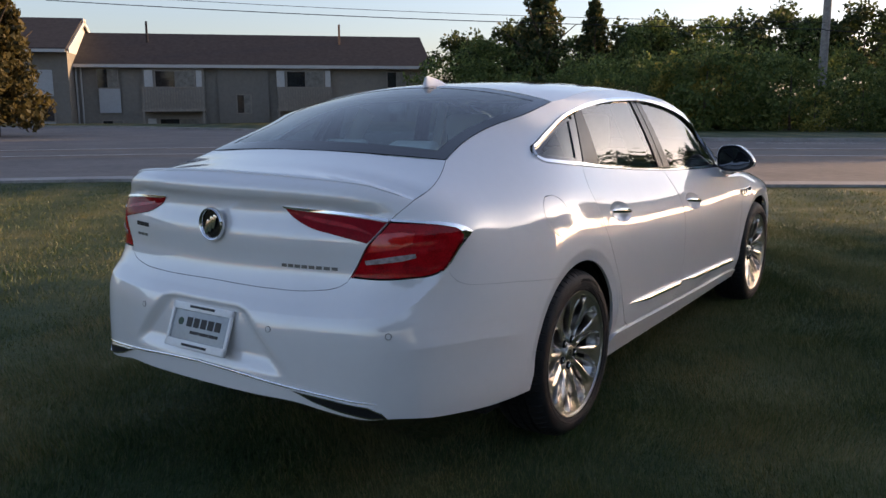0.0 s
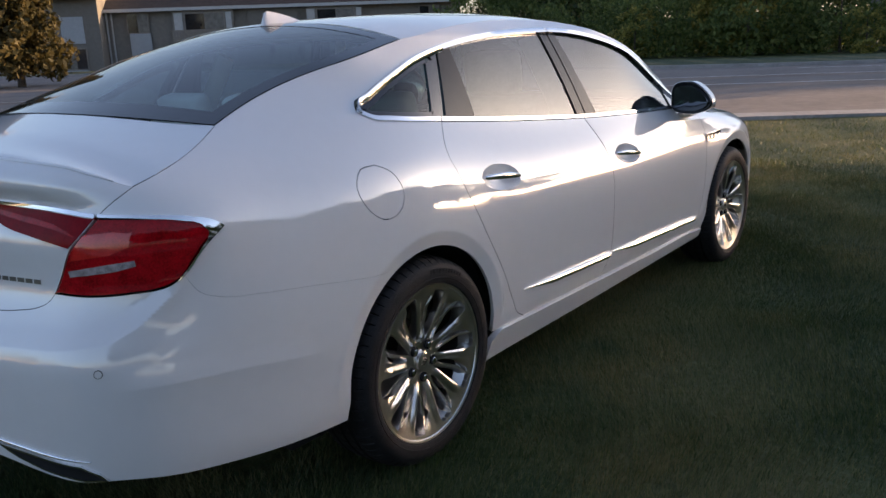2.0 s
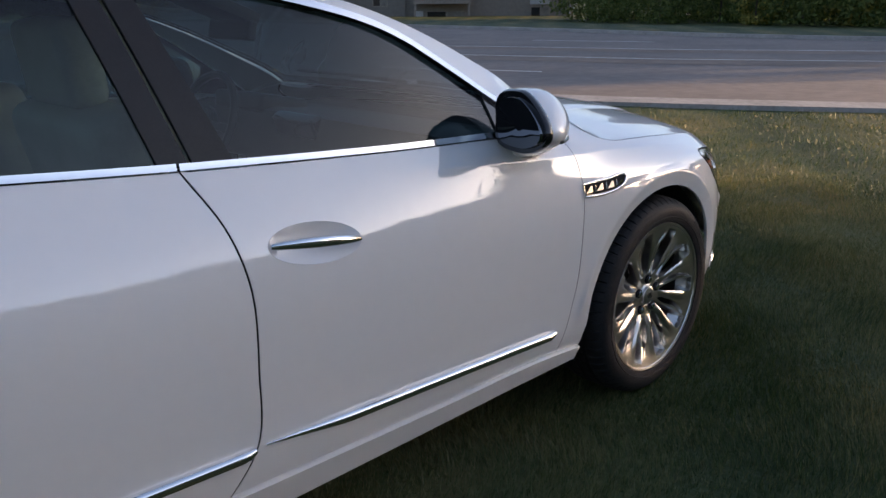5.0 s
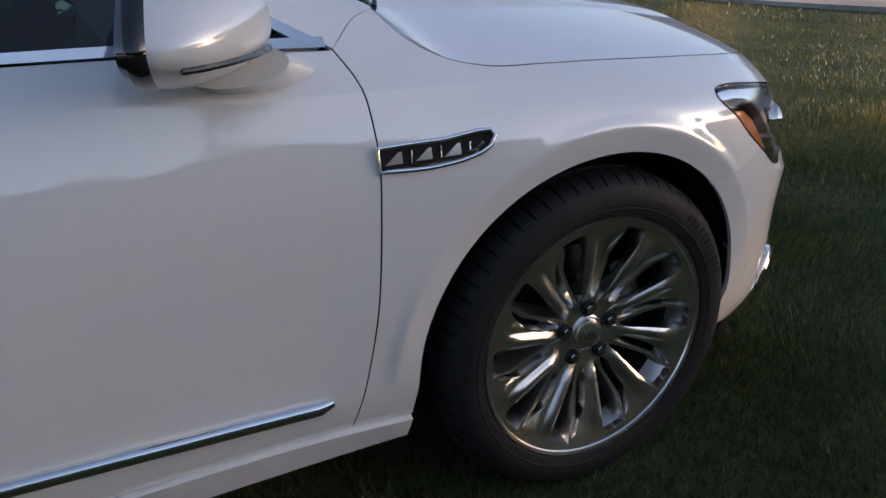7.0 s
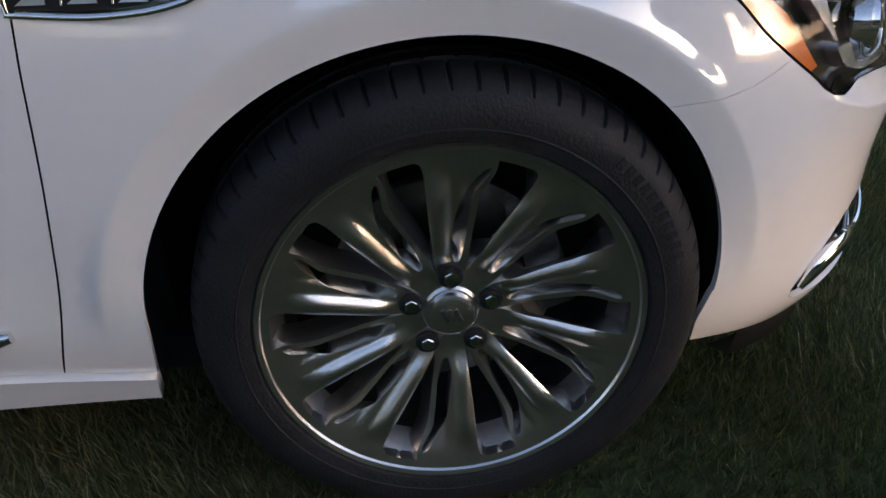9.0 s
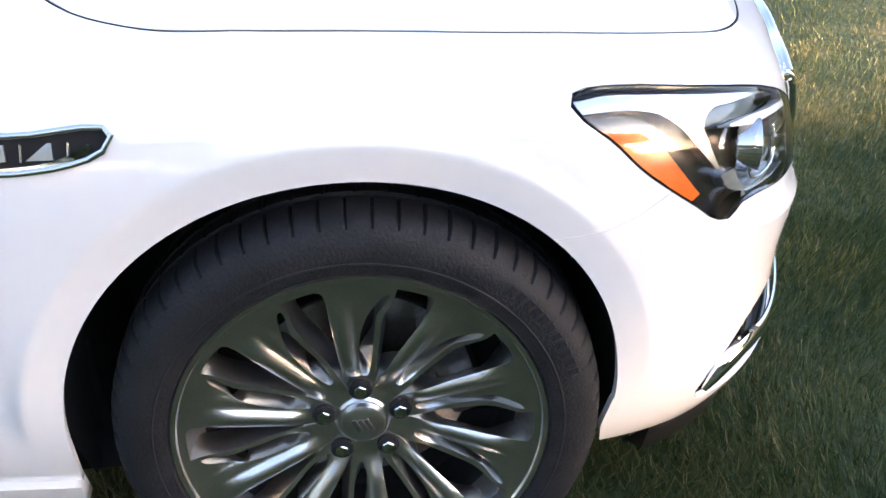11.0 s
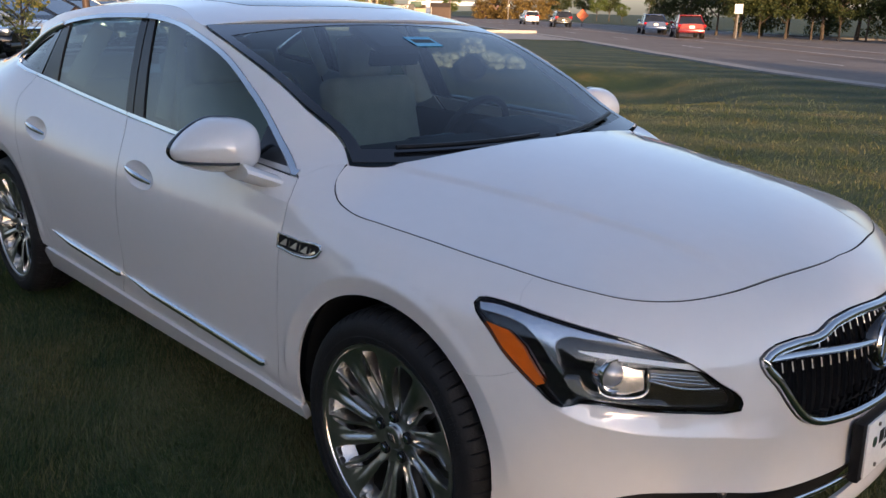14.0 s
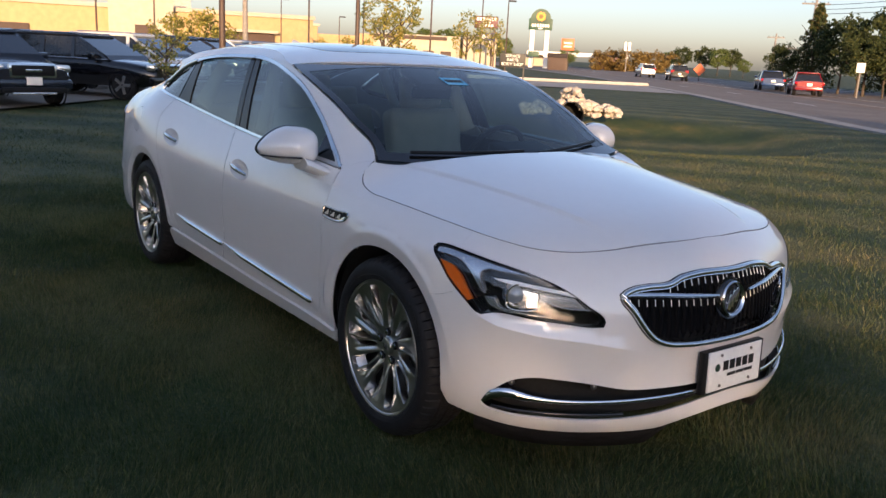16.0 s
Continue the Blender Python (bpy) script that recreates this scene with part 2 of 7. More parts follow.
# insets by height at stations along the outline
HEIGHTS = [.18, .26, .34, .44, .56, .66, .74, .81, .87, .94, 1.02, 1.10, 1.19, 1.29, 1.39, 1.44]
STATIONS = [
    (2.372, [.06, .008, .014, .025, .020, .030, .055, .105, .22, .40, .60, .80, 1.0, 1.2, 1.4, 1.5]),
    (2.262, [.06, .008, .014, .020, .018, .035, .065, .120, .22, .38, .56, .75, .94, 1.1, 1.3, 1.4]),
    (2.07, [.08, .022, .006, .002, .000, .010, .030, .085, .17, .29, .42, .56, .70, .84, 1.0, 1.1]),
    (1.80, [.10, .045, .015, .002, .000, .004, .015, .045, .14, .29, .44, .60, .76, .92, 1.1, 1.2]),
    (1.45, [.08, .045, .015, .004, .000, .000, .002, .016, .070, .19, .36, .53, .70, .88, 1.05, 1.15]),
    (1.05, [.085, .052, .022, .010, .003, .000, .000, .010, .032, .085, .205, .34, .45, .57, .69, 0.78]),
    (.60, [.085, .055, .026, .012, .003, .000, .002, .012, .030, .057, .108, .155, .20, .25, .32, 0.44]),
    (0, [.085, .055, .026, .012, .003, .000, .003, .014, .033, .066, .107, .138, .170, .206, .250, 0.33]),
    (-.60, [.085, .055, .026, .012, .003, .000, .002, .010, .027, .060, .106, .140, .172, .206, .247, 0.325]),
    (-1.1, [.085, .055, .026, .012, .003, .000, .000, .005, .016, .040, .084, .132, .170, .206, .252, 0.36]),
    (-1.45, [.08, .050, .020, .008, .002, .000, .000, .002, .007, .020, .055, .115, .185, .250, .340, 0.56]),
    (-1.8, [.09, .040, .012, .004, .000, .000, .003, .009, .018, .033, .070, .145, .265, .40, .55, 0.66]),
    (-2.05, [.10, .040, .010, .002, .000, .003, .010, .020, .032, .048, .085, .175, .335, .50, .68, 0.8]),
    (-2.25, [.10, .040, .008, .000, .000, .006, .018, .026, .030, .036, .072, .17, .40, .60, .80, 0.92]),
    (-2.405, [.10, .035, .006, .000, .002, .014, .044, .062, .066, .072, .098, .17, .45, .70, .90, 1.0]),
    (-2.575, [.10, .035, .004, .000, .004, .022, .068, .098, .100, .102, .122, .130, .42, .72, .92, 1.04]),
    (-2.637, [.10, .035, .004, .000, .006, .028, .076, .104, .104, .106, .126, .120, .40, .70, .90, 1.0]),
]
_ss = np.array([np.interp(-x, [-p[0] for p in OUTLINE], _k) for x, _ in STATIONS])
_sz = np.array([r for _, r in STATIONS])
_ends = np.concatenate([-_ss[2:0:-1], _ss, 2 * S_END - _ss[-2:-4:-1]])
_inset_s = spline(_ends, np.concatenate([_sz[2:0:-1], _sz, _sz[-2:-4:-1]]))


def _step(v, a, b):
    t = np.clip((v - a) / (b - a), 0, 1)
    return t * t * (3 - 2 * t)


SHOULDER_X, SHOULDER_Z = (.35, .866, 1.0, 1.116, 1.214, 1.31, 1.43, 1.54, 1.65, 1.8), (.945, .908, .902, .897, .890, .882, .873, .863, .855, .843)
LEDGE_S, LEDGE_Z = (.38, .4466, .605, .708, .80, .86, .9186, .9785, 1.04), (.505, .518, .549, .562, .573, .582, .592, .612, .632)

SHELF_S, SHELF_Z = (5.22, 5.246, 5.2865, 5.369, 5.448, 5.589, 5.776, 6.3), (.84, .82, .788, .7325, .700, .687, .681, .680)
FLANK_S, FLANK_Z = (4.84, 4.931, 5.114, 5.284, 5.5), (.545, .553, .576, .584, .588)
HOLLOW_S, HOLLOW_Z = (5.38, 5.446, 5.77, 6.1, 6.3), (1.0, 1.006, 1.028, 1.046, 1.048)


def inset(s, z, x):
    # flat lips round the wheel arches, and the hollow round the rear plate
    d = base_inset(s, z)
    # glass and pillars: an even, slightly convex lean from the belt up to the rail
    zb = np.interp(x, (-1.558, -1.195, -.75, -.2, .29, .76, .965), (1.165, 1.103, 1.062, 1.02, .996, .978, .964))
    t = np.clip((z - zb) / (1.39 - zb), 0, 1)
    d0, d1 = base_inset(s, zb), base_inset(s, np.full_like(z, 1.39))
    k = _step(x, -1.6, -1.25) * _step(x, 1.05, .80) * (z > zb) * (z < 1.39)
    d = d * (1 - k) + (d0 + (d1 - d0) * (t + .26 * (t * t - t))) * k
    for cx in (1.434, -1.456):
        r = np.hypot(x - cx, z - .360)
        if cx > 0:
            r = r - .018 * np.maximum(0, ((x - cx) * .788 + (z - .360) * .616) / np.maximum(r, .01)) ** 4
        d = d - .007 * _step(r, .60, .43) * _step(z, .40, .55)
        k = _step(r, .450, .424) * _step(z, .36, .46)
        d = d * (1 - k) + (.5 * d - .0045 + .011 * np.clip((.424 - r) / .046, 0, 1)) * k
    # shoulder crease over the front fender, and the ledge under the headlamp
    zc = np.interp(x, SHOULDER_X, SHOULDER_Z)
    d = d - .0055 * np.exp(-np.abs(z - zc) / .022) * _step(x, .35, .80) * _step(x, 1.78, 1.50) * (z < 1.0)
    zc = np.interp(s, LEDGE_S, LEDGE_Z)
    ridge = np.where(z > zc, np.clip(1 - (z - zc) / .032, 0, 1), np.clip(1 - (zc - z) / .10, 0, 1) ** 1.5)
    d = d - .012 * ridge * _step(s, 1.04, .95) * _step(s, .40, .52)
    # ledge under the tail lamp, the crease low on the bumper side, and the hollow under the boot lip
    zc = np.interp(s, SHELF_S, SHELF_Z)
    ridge = np.where(z > zc, np.clip(1 - (z - zc) / .045, 0, 1), np.clip(1 - (zc - z) / .10, 0, 1) ** 1.5)
    d = d - .010 * ridge * _step(s, 5.22, 5.30)
    zc = np.interp(s, FLANK_S, FLANK_Z)
    ridge = np.where(z > zc, np.clip(1 - (z - zc) / .05, 0, 1), np.clip(1 - (zc - z) / .07, 0, 1) ** 1.5)
    d = d - .005 * ridge * _step(s, 4.84, 5.0) * _step(s, 5.50, 5.30)
    zc = np.interp(s, HOLLOW_S, HOLLOW_Z)
    d = d + .010 * np.exp(-np.abs(z - zc) / .025) * _step(s, 5.38, 5.55)
    e = S_END - s
    half = .37 - (z - .50) * .95
    d = d + .024 * _step(half - e, -.035, .035) * _step(z, .46, .535) * _step(z, .700, .655)
    return d


def base_inset(s, z):
    rows = _inset_s(s)
    flat, zz = rows.reshape(-1, rows.shape[-1]), np.ravel(z)
    h = np.array(HEIGHTS)
    out = np.empty(len(zz))
    # cubic in height: one spline solve shared by all rows
    vals = spline(h, flat.T)(zz)          # (n, n) diagonal wanted
    out = vals[np.arange(len(zz)), np.arange(len(zz))] if len(zz) == flat.shape[0] else vals
    return out.reshape(np.shape(z))


def side(s, z):
    """Points of the right half body (y < 0) for arrays of outline length s and height z."""
    s, z = np.broadcast_arrays(np.asarray(s, float), np.asarray(z, float))
    shape = s.shape
    s, z = s.ravel(), z.ravel()
    out = np.empty((len(s), 3))
    for i in range(0, len(s), 400):
        a, b = s[i:i + 400], z[i:i + 400]
        c = _outline(a)
        t = _outline(a + 1e-3) - _outline(a - 1e-3)
        t /= np.linalg.norm(t, axis=1)[:, None]
        d = inset(a, b, c[:, 0])
        # inward normal of the plan outline: tangent runs rearward, inside lies towards the centre line
        out[i:i + 400, 0] = c[:, 0] + t[:, 1] * d * -1
        out[i:i + 400, 1] = -(c[:, 1] + t[:, 0] * d)
        out[i:i + 400, 2] = b
    return out.reshape(shape + (3,))


def s_at(x, z=None):
    """Outline length whose surface point at height z lies at station x."""
    x = np.asarray(x, float)
    z = np.full(x.shape, .6) if z is None else np.broadcast_to(np.asarray(z, float), x.shape)
    lo, hi = np.zeros(x.shape), np.full(x.shape, S_END)
    for _ in range(26):
        mid = (lo + hi) / 2
        far = side(mid, z)[..., 0] > x
        lo, hi = np.where(far, mid, lo), np.where(far, hi, mid)
    return (lo + hi) / 2



def full(s, z):
    """The whole body: s below 0 or past the end lies on the left half."""
    s, z = np.broadcast_arrays(np.asarray(s, float), np.asarray(z, float))
    a = np.where(s < 0, -s, np.where(s > S_END, 2 * S_END - s, s))
    p = side(a, z)
    p[..., 1] = np.where((s < 0) | (s > S_END), -p[..., 1], p[..., 1])
    return p


def smooth_line(pts, step=.02, closed=False):
    """A rounded line through a few design points, sampled evenly."""
    p = np.array(pts, float)
    d = np.concatenate([[0], np.cumsum(np.linalg.norm(np.diff(p, axis=0), axis=1))])
    n = max(2, int(d[-1] / step) + 1)
    q = np.linspace(0, d[-1], n)
    if len(p) < 3:
        return p[0] + (p[1] - p[0]) * np.linspace(0, 1, n)[:, None]
    m = np.empty_like(p)
    m[1:-1] = ((p[1:-1] - p[:-2]) / np.diff(d)[:-1, None] * np.diff(d)[1:, None] + (p[2:] - p[1:-1]) / np.diff(d)[1:, None] * np.diff(d)[:-1, None]) / (d[2:] - d[:-2])[:, None]
    m[0], m[-1] = (p[1] - p[0]) / (d[1] - d[0]), (p[-1] - p[-2]) / (d[-1] - d[-2])
    i = np.clip(np.searchsorted(d, q) - 1, 0, len(p) - 2)
    h = (d[i + 1] - d[i])[:, None]
    t = ((q - d[i])[:, None]) / h
    return (2 * t ** 3 - 3 * t ** 2 + 1) * p[i] + (t ** 3 - 2 * t ** 2 + t) * h * m[i] + (-2 * t ** 3 + 3 * t ** 2) * p[i + 1] + (t ** 3 - t ** 2) * h * m[i + 1]


def chain(*lines):
    """Joins lines end to end into one outline."""
    out = []
    for l in lines:
        for q in np.asarray(l, float):
            if not out or np.linalg.norm(q - out[-1]) > 1e-3:
                out.append(q)
    if np.linalg.norm(out[0] - out[-1]) < 1e-3:
        out.pop()
    return np.array(out)


def inside(pts, loop):
    x, y = pts[:, 0][:, None], pts[:, 1][:, None]
    a, b = loop, np.roll(loop, -1, axis=0)
    cross = ((a[:, 1] > y) != (b[:, 1] > y)) & (x < (b[:, 0] - a[:, 0]) * (y - a[:, 1]) / (b[:, 1] - a[:, 1] + 1e-12) + a[:, 0])
    return cross.sum(1) % 2 == 1


def shrink(loop, d):
    """The outline moved inwards by d (outwards for d below 0)."""
    area = np.sum(loop[:, 0] * np.roll(loop[:, 1], -1) - np.roll(loop[:, 0], -1) * loop[:, 1])
    t = np.roll(loop, -1, axis=0) - np.roll(loop, 1, axis=0)
    t /= np.linalg.norm(t, axis=1)[:, None] + 1e-9
    n = np.stack([-t[:, 1], t[:, 0]], 1) * (1 if area > 0 else -1)
    return loop + n * d


def surface_normals(fn, u, v, e=2e-3):
    n = np.cross(fn(u + e, v) - fn(u - e, v), fn(u, v + e) - fn(u, v - e))
    return n / (np.linalg.norm(n, axis=-1)[:, None] + 1e-12)


def panel(name, loops, material, parent, fn=full, res=.03, gap=.002, lift=0.0, thick=.014, label="", flip=None, mirrored=False, bulge=None, draft=0.0, extra=None):
    """A sheet cut to an outline (and holes) on a surface, with its edges turned inwards. mirrored: on the car's left side instead."""
    flip = flip or (-1 if fn is full else 1)
    loops = [shrink(np.asarray(l, float), gap if i == 0 else -gap) for i, l in enumerate(loops)]
    lo, hi = loops[0].min(0), loops[0].max(0)
    gu, gv = np.meshgrid(np.arange(lo[0] + res / 2, hi[0], res), np.arange(lo[1] + res / 2, hi[1], res), indexing="ij")
    grid = np.stack([gu.ravel(), gv.ravel()], 1)
    keep = inside(grid, loops[0])
    for l in loops[1:]:
        keep &= ~inside(grid, l)
    grid = grid[keep]
    allb = np.concatenate(loops)
    if len(grid):
        near = np.min(np.linalg.norm(grid[:, None] - allb[None], axis=2), axis=1)
        grid = grid[near > res * .4]
    if extra is not None:
        ok = inside(extra, loops[0])
        for l in loops[1:]:
            ok &= ~inside(extra, l)
        ex = extra[ok]
        ex = ex[np.min(np.linalg.norm(ex[:, None] - allb[None], axis=2), axis=1) > .005]
        if len(ex):
            grid = grid[np.min(np.linalg.norm(grid[:, None] - ex[None], axis=2), axis=1) > min(res * .6, .009)]
            grid = np.concatenate([grid, ex])
    verts = np.concatenate([allb, grid])
    edges, k = [], 0
    for l in loops:
        edges += [(k + i, k + (i + 1) % len(l)) for i in range(len(l))]
        k += len(l)
    vo, _, fo, *_ = geometry.delaunay_2d_cdt([Vector(v) for v in verts], edges, [], 0, 1e-6)
    v2 = np.array([tuple(v) for v in vo])
    f2 = np.array([tuple(f) for f in fo if len(f) == 3])
    c = v2[f2].mean(1)
    ok = inside(c, loops[0])
    for l in loops[1:]:
        ok &= ~inside(c, l)
    f2 = f2[ok]
    p = fn(v2[:, 0], v2[:, 1])
    n = surface_normals(fn, v2[:, 0], v2[:, 1]) * flip
    h = lift if bulge is None else lift + bulge(v2)
    p = p + n * (h if np.isscalar(h) else np.asarray(h)[:, None])
    # winding so that faces look along the normals
    fnorm = np.cross(p[f2[:, 1]] - p[f2[:, 0]], p[f2[:, 2]] - p[f2[:, 0]])
    bad = np.einsum("ij,ij->i", fnorm, n[f2[:, 0]]) < 0
    f2[bad] = f2[bad][:, ::-1]
    verts3, faces, norms = [p], [tuple(f) for f in f2], [n]
    base, tot, k = len(p), len(p), 0
    for l in loops:
        u, v = l[:, 0], l[:, 1]
        nn = surface_normals(fn, u, v) * flip
        hh = 0 if bulge is None else np.asarray(bulge(l))[:, None]
        top = fn(u, v) + nn * (lift + hh)
        low = top - nn * thick
        out = np.cross(np.roll(top, -1, axis=0) - np.roll(top, 1, axis=0), nn)
        out /= np.linalg.norm(out, axis=1)[:, None] + 1e-9
        low = low + out * (draft if l is loops[0] else 0)
        m = len(l)
        verts3 += [top, low]
        edge = out + nn * .4 if draft else out
        norms += [edge / np.linalg.norm(edge, axis=1)[:, None], out]
        for i in range(m):
            j = (i + 1) % m
            faces.append((tot + i, tot + m + i, tot + m + j, tot + j))
        tot += 2 * m
    P, N = np.concatenate(verts3), np.concatenate(norms)
    if mirrored:
        P, N = P * (1, -1, 1), N * (1, -1, 1)
        faces = [f[::-1] for f in faces]
    custom = N if bulge is None else None
    return link(name, P, faces, material, parent, True, custom, label)


def both(name, loops, material, parent, **k):
    a = panel(name, loops, material, parent, **k)
    b = panel(name, loops, material, parent, mirrored=True, **k)
    return a, b


def on(x, z):
    """Outline coordinates of side-view points (x, z)."""
    x, z = np.asarray(x, float), np.asarray(z, float)
    return np.stack([s_at(x, z), z], -1)


def xz(*pts):
    q = np.array(pts, float)
    return on(q[:, 0], q[:, 1])


def ride(line, out=0.0):
    """3D points along a line of outline coordinates, lifted off the surface."""
    u, v = line[:, 0], line[:, 1]
    return full(u, v) - surface_normals(full, u, v) * out


# ---- the car's design lines ----
FA, RA, ARCH, AXLE_Z = 1.434, -1.456, .378, .360
HOOD = smooth_line([(0, .853), (.348, .842), (.535, .829), (.68, .826), (.826, .834), (.951, .848), (1.108, .862), (1.307, .878), (1.479, .893), (1.6, .902), (1.733, .914),
                    (1.806, .935), (1.862, .972), (1.886, 1.008)])
BELT = xz((.965, .964), (.76, .978), (.29, .996), (-.2, 1.020), (-.75, 1.062), (-1.195, 1.103), (-1.44, 1.128), (-1.525, 1.142), (-1.558, 1.165))
DLO_TOP = xz((-1.558, 1.165), (-1.548, 1.186), (-1.481, 1.216), (-1.358, 1.268), (-1.236, 1.312), (-1.055, 1.352), (-.75, 1.387), (-.45, 1.398), (-.2, 1.397), (.155, 1.352), (.43, 1.274), (.61, 1.178), (.80, 1.062), (.965, .964))
BELT, DLO_TOP = smooth_line(BELT), smooth_line(DLO_TOP)
GAP_A = smooth_line(xz((.965, .964), (.989, .916), (.998, .845), (.993, .70), (.977, .52), (.954, .39), (.930, .299)))
GAP_B = smooth_line(xz((-.205, 1.020), (-.15, .905), (-.129, .81), (-.126, .6), (-.136, .42), (-.20, .316)))
GAP_C = smooth_line(xz((-1.200, 1.1035), (-1.262, 1.00), (-1.245, .935), (-1.17, .77), (-1.05, .58), (-.955, .43), (-.91, .362), (-.85, .330)))


def arc(cx, a0, a1, r=ARCH, cz=AXLE_Z, n=40):
    """The wheel-arch edge; the front one is a little fuller towards the lamp."""
    a = np.radians(np.linspace(a0, a1, n))
    if cx > 0:
        r = r + .018 * np.maximum(0, np.cos(a - radians(38))) ** 4
    return on(cx + r * np.cos(a), cz + r * np.sin(a))


def cut(line, a, b):
    """The part of a sampled line between stations a and b (by x, descending s order kept)."""
    t = np.linspace(0, len(line) - 1, len(line) * 10)
    fine = np.stack([np.interp(t, np.arange(len(line)), line[:, k]) for k in (0, 1)], 1)
    x = full(fine[:, 0], fine[:, 1])[:, 0]
    lo, hi = min(a, b), max(a, b)
    fine = fine[(x >= lo - 1e-6) & (x <= hi + 1e-6)]
    return np.concatenate([fine[:-4:8], fine[-1:]])

# points that keep the sheets crisp along arch lips and creases
def arch_rings(cx):
    return np.concatenate([arc(cx, 180, 0, r_, n=90) for r_ in (ARCH + .012, .408, .418, .424, .430, .436, .444)])


_sx = np.linspace(.45, 1.75, 130)
_sh = on(_sx, np.interp(_sx, SHOULDER_X, SHOULDER_Z))
_ls = np.linspace(.42, 1.02, 60)
_lg = np.stack([_ls, np.interp(_ls, LEDGE_S, LEDGE_Z)], 1)
CRISP_F = np.concatenate([arch_rings(FA)] + [_sh + (0, dz) for dz in (-.009, -.003, .003, .009)] + [_lg + (0, dz) for dz in (-.009, -.003, .003, .009)])
CRISP_F = np.concatenate([CRISP_F, CRISP_F[CRISP_F[:, 0] < 1.3] * (-1, 1)])
CRISP_R = arch_rings(RA)
for _ss_, _zz_, _a, _b in ((SHELF_S, SHELF_Z, 5.24, S_END), (FLANK_S, FLANK_Z, 4.88, 5.46)):
    _q = np.linspace(_a, _b, 90)
    CRISP_R = np.concatenate([CRISP_R] + [np.stack([_q, np.interp(_q, _ss_, _zz_) + dz], 1) for dz in (-.009, -.003, .003, .009)])
CRISP_R = np.concatenate([CRISP_R, CRISP_R * (-1, 1) + (2 * S_END, 0)])

# ---- the car ----
car = thing("car", label="white pearl four-door sedan with chrome trim parked on the lawn", category="car")

# headlamp outline, from the upper fender seam round the inner end to the lower seam, and on round the outer tip
LAMP_FRONT = smooth_line([(1.108, .815), (.962, .793), (.827, .766), (.70, .722), (.62, .672), (.552, .610), (.556, .600), (.580, .598), (.687, .608), (.80, .620), (.91, .632), (.945, .630), (.972, .621), (1.0, .626), (1.03, .648), (1.078, .682)])
LAMP_REAR = smooth_line([(1.078, .682), (1.12, .714), (1.165, .758), (1.215, .800), (1.222, .812), (1.205, .819), (1.175, .820), (1.108, .815)])
SEAM_TOP = smooth_line([(1.108, .862), (1.116, .84), (1.108, .815)])
_a = math.degrees(math.asin((.628 - AXLE_Z) / ARCH))
SEAM_LOW = smooth_line([(1.078, .682), (1.14, .657), tuple(arc(FA, _a, _a, n=1)[0])])
ARCH_BUMPER = chain(arc(FA, _a, 0, n=16), xz((FA + ARCH + .005, AXLE_Z), (1.806, .30), (1.815, .246)))
BOTTOM_F = smooth_line([tuple(xz((1.815, .246))[0]), (1.0, .236), (.869, .226), (.70, .219), (.544, .217), (.36, .217), (.30, .222), (.262, .235), (.20, .249), (.061, .268), (0, .270)])
half = chain(HOOD[HOOD[:, 0] < 1.106], [(1.108, .862)], SEAM_TOP, LAMP_FRONT, SEAM_LOW, ARCH_BUMPER, BOTTOM_F)
loop = chain(half, half[::-1] * (-1, 1))
GRILLE = smooth_line([(0, .772), (.20, .768), (.262, .757), (.30, .742), (.40, .734), (.468, .722), (.502, .700), (.500, .688), (.46, .640), (.415, .580), (.375, .543), (.33, .524), (.25, .514), (.10, .512), (0, .512)])
grille_hole = chain(GRILLE, GRILLE[::-1] * (-1, 1))
LOWHOLE = smooth_line([(0, .372), (.138, .372), (.30, .370), (.45, .374), (.60, .402), (.70, .416), (.795, .420), (.85, .408), (.906, .373), (.950, .330), (.966, .302), (.955, .290), (.907, .281), (.744, .277), (.46, .276), (.33, .288), (.20, .306), (.105, .318), (0, .324)])
low_hole = chain(LOWHOLE, LOWHOLE[::-1] * (-1, 1))
front_bumper = panel("front_bumper", [loop, grille_hole, low_hole], PAINT, car, thick=.010, res=.022, gap=.0004, extra=CRISP_F)

# front fenders
fender = chain(HOOD[HOOD[:, 0] > 1.11], smooth_line([(1.886, 1.008), (1.93, 1.0), tuple(GAP_A[0])]), GAP_A, xz((.930, .299), (1.049, .289)), xz((1.050, .30), (FA - ARCH, AXLE_Z)), arc(FA, 180, _a, n=44), SEAM_LOW[::-1], LAMP_REAR, SEAM_TOP[::-1])
VENT = smooth_line(xz((.994, .818), (1.10, .817), (1.203, .809), (1.196, .798), (1.165, .786), (1.10, .777), (.995, .781)))
fenders = both("fender", [fender], PAINT, car, thick=.010, res=.014, gap=.0004, extra=CRISP_F)
# doors, with hollow cups behind the handles
def oval(cs, cz, a, b, tilt):
    q = np.linspace(0, 2 * math.pi, 40, endpoint=False)
    x, y = a * np.cos(q), b * np.sin(q)
    return np.stack([cs + x * math.cos(tilt) - y * math.sin(tilt), cz + x * math.sin(tilt) + y * math.cos(tilt)], 1)


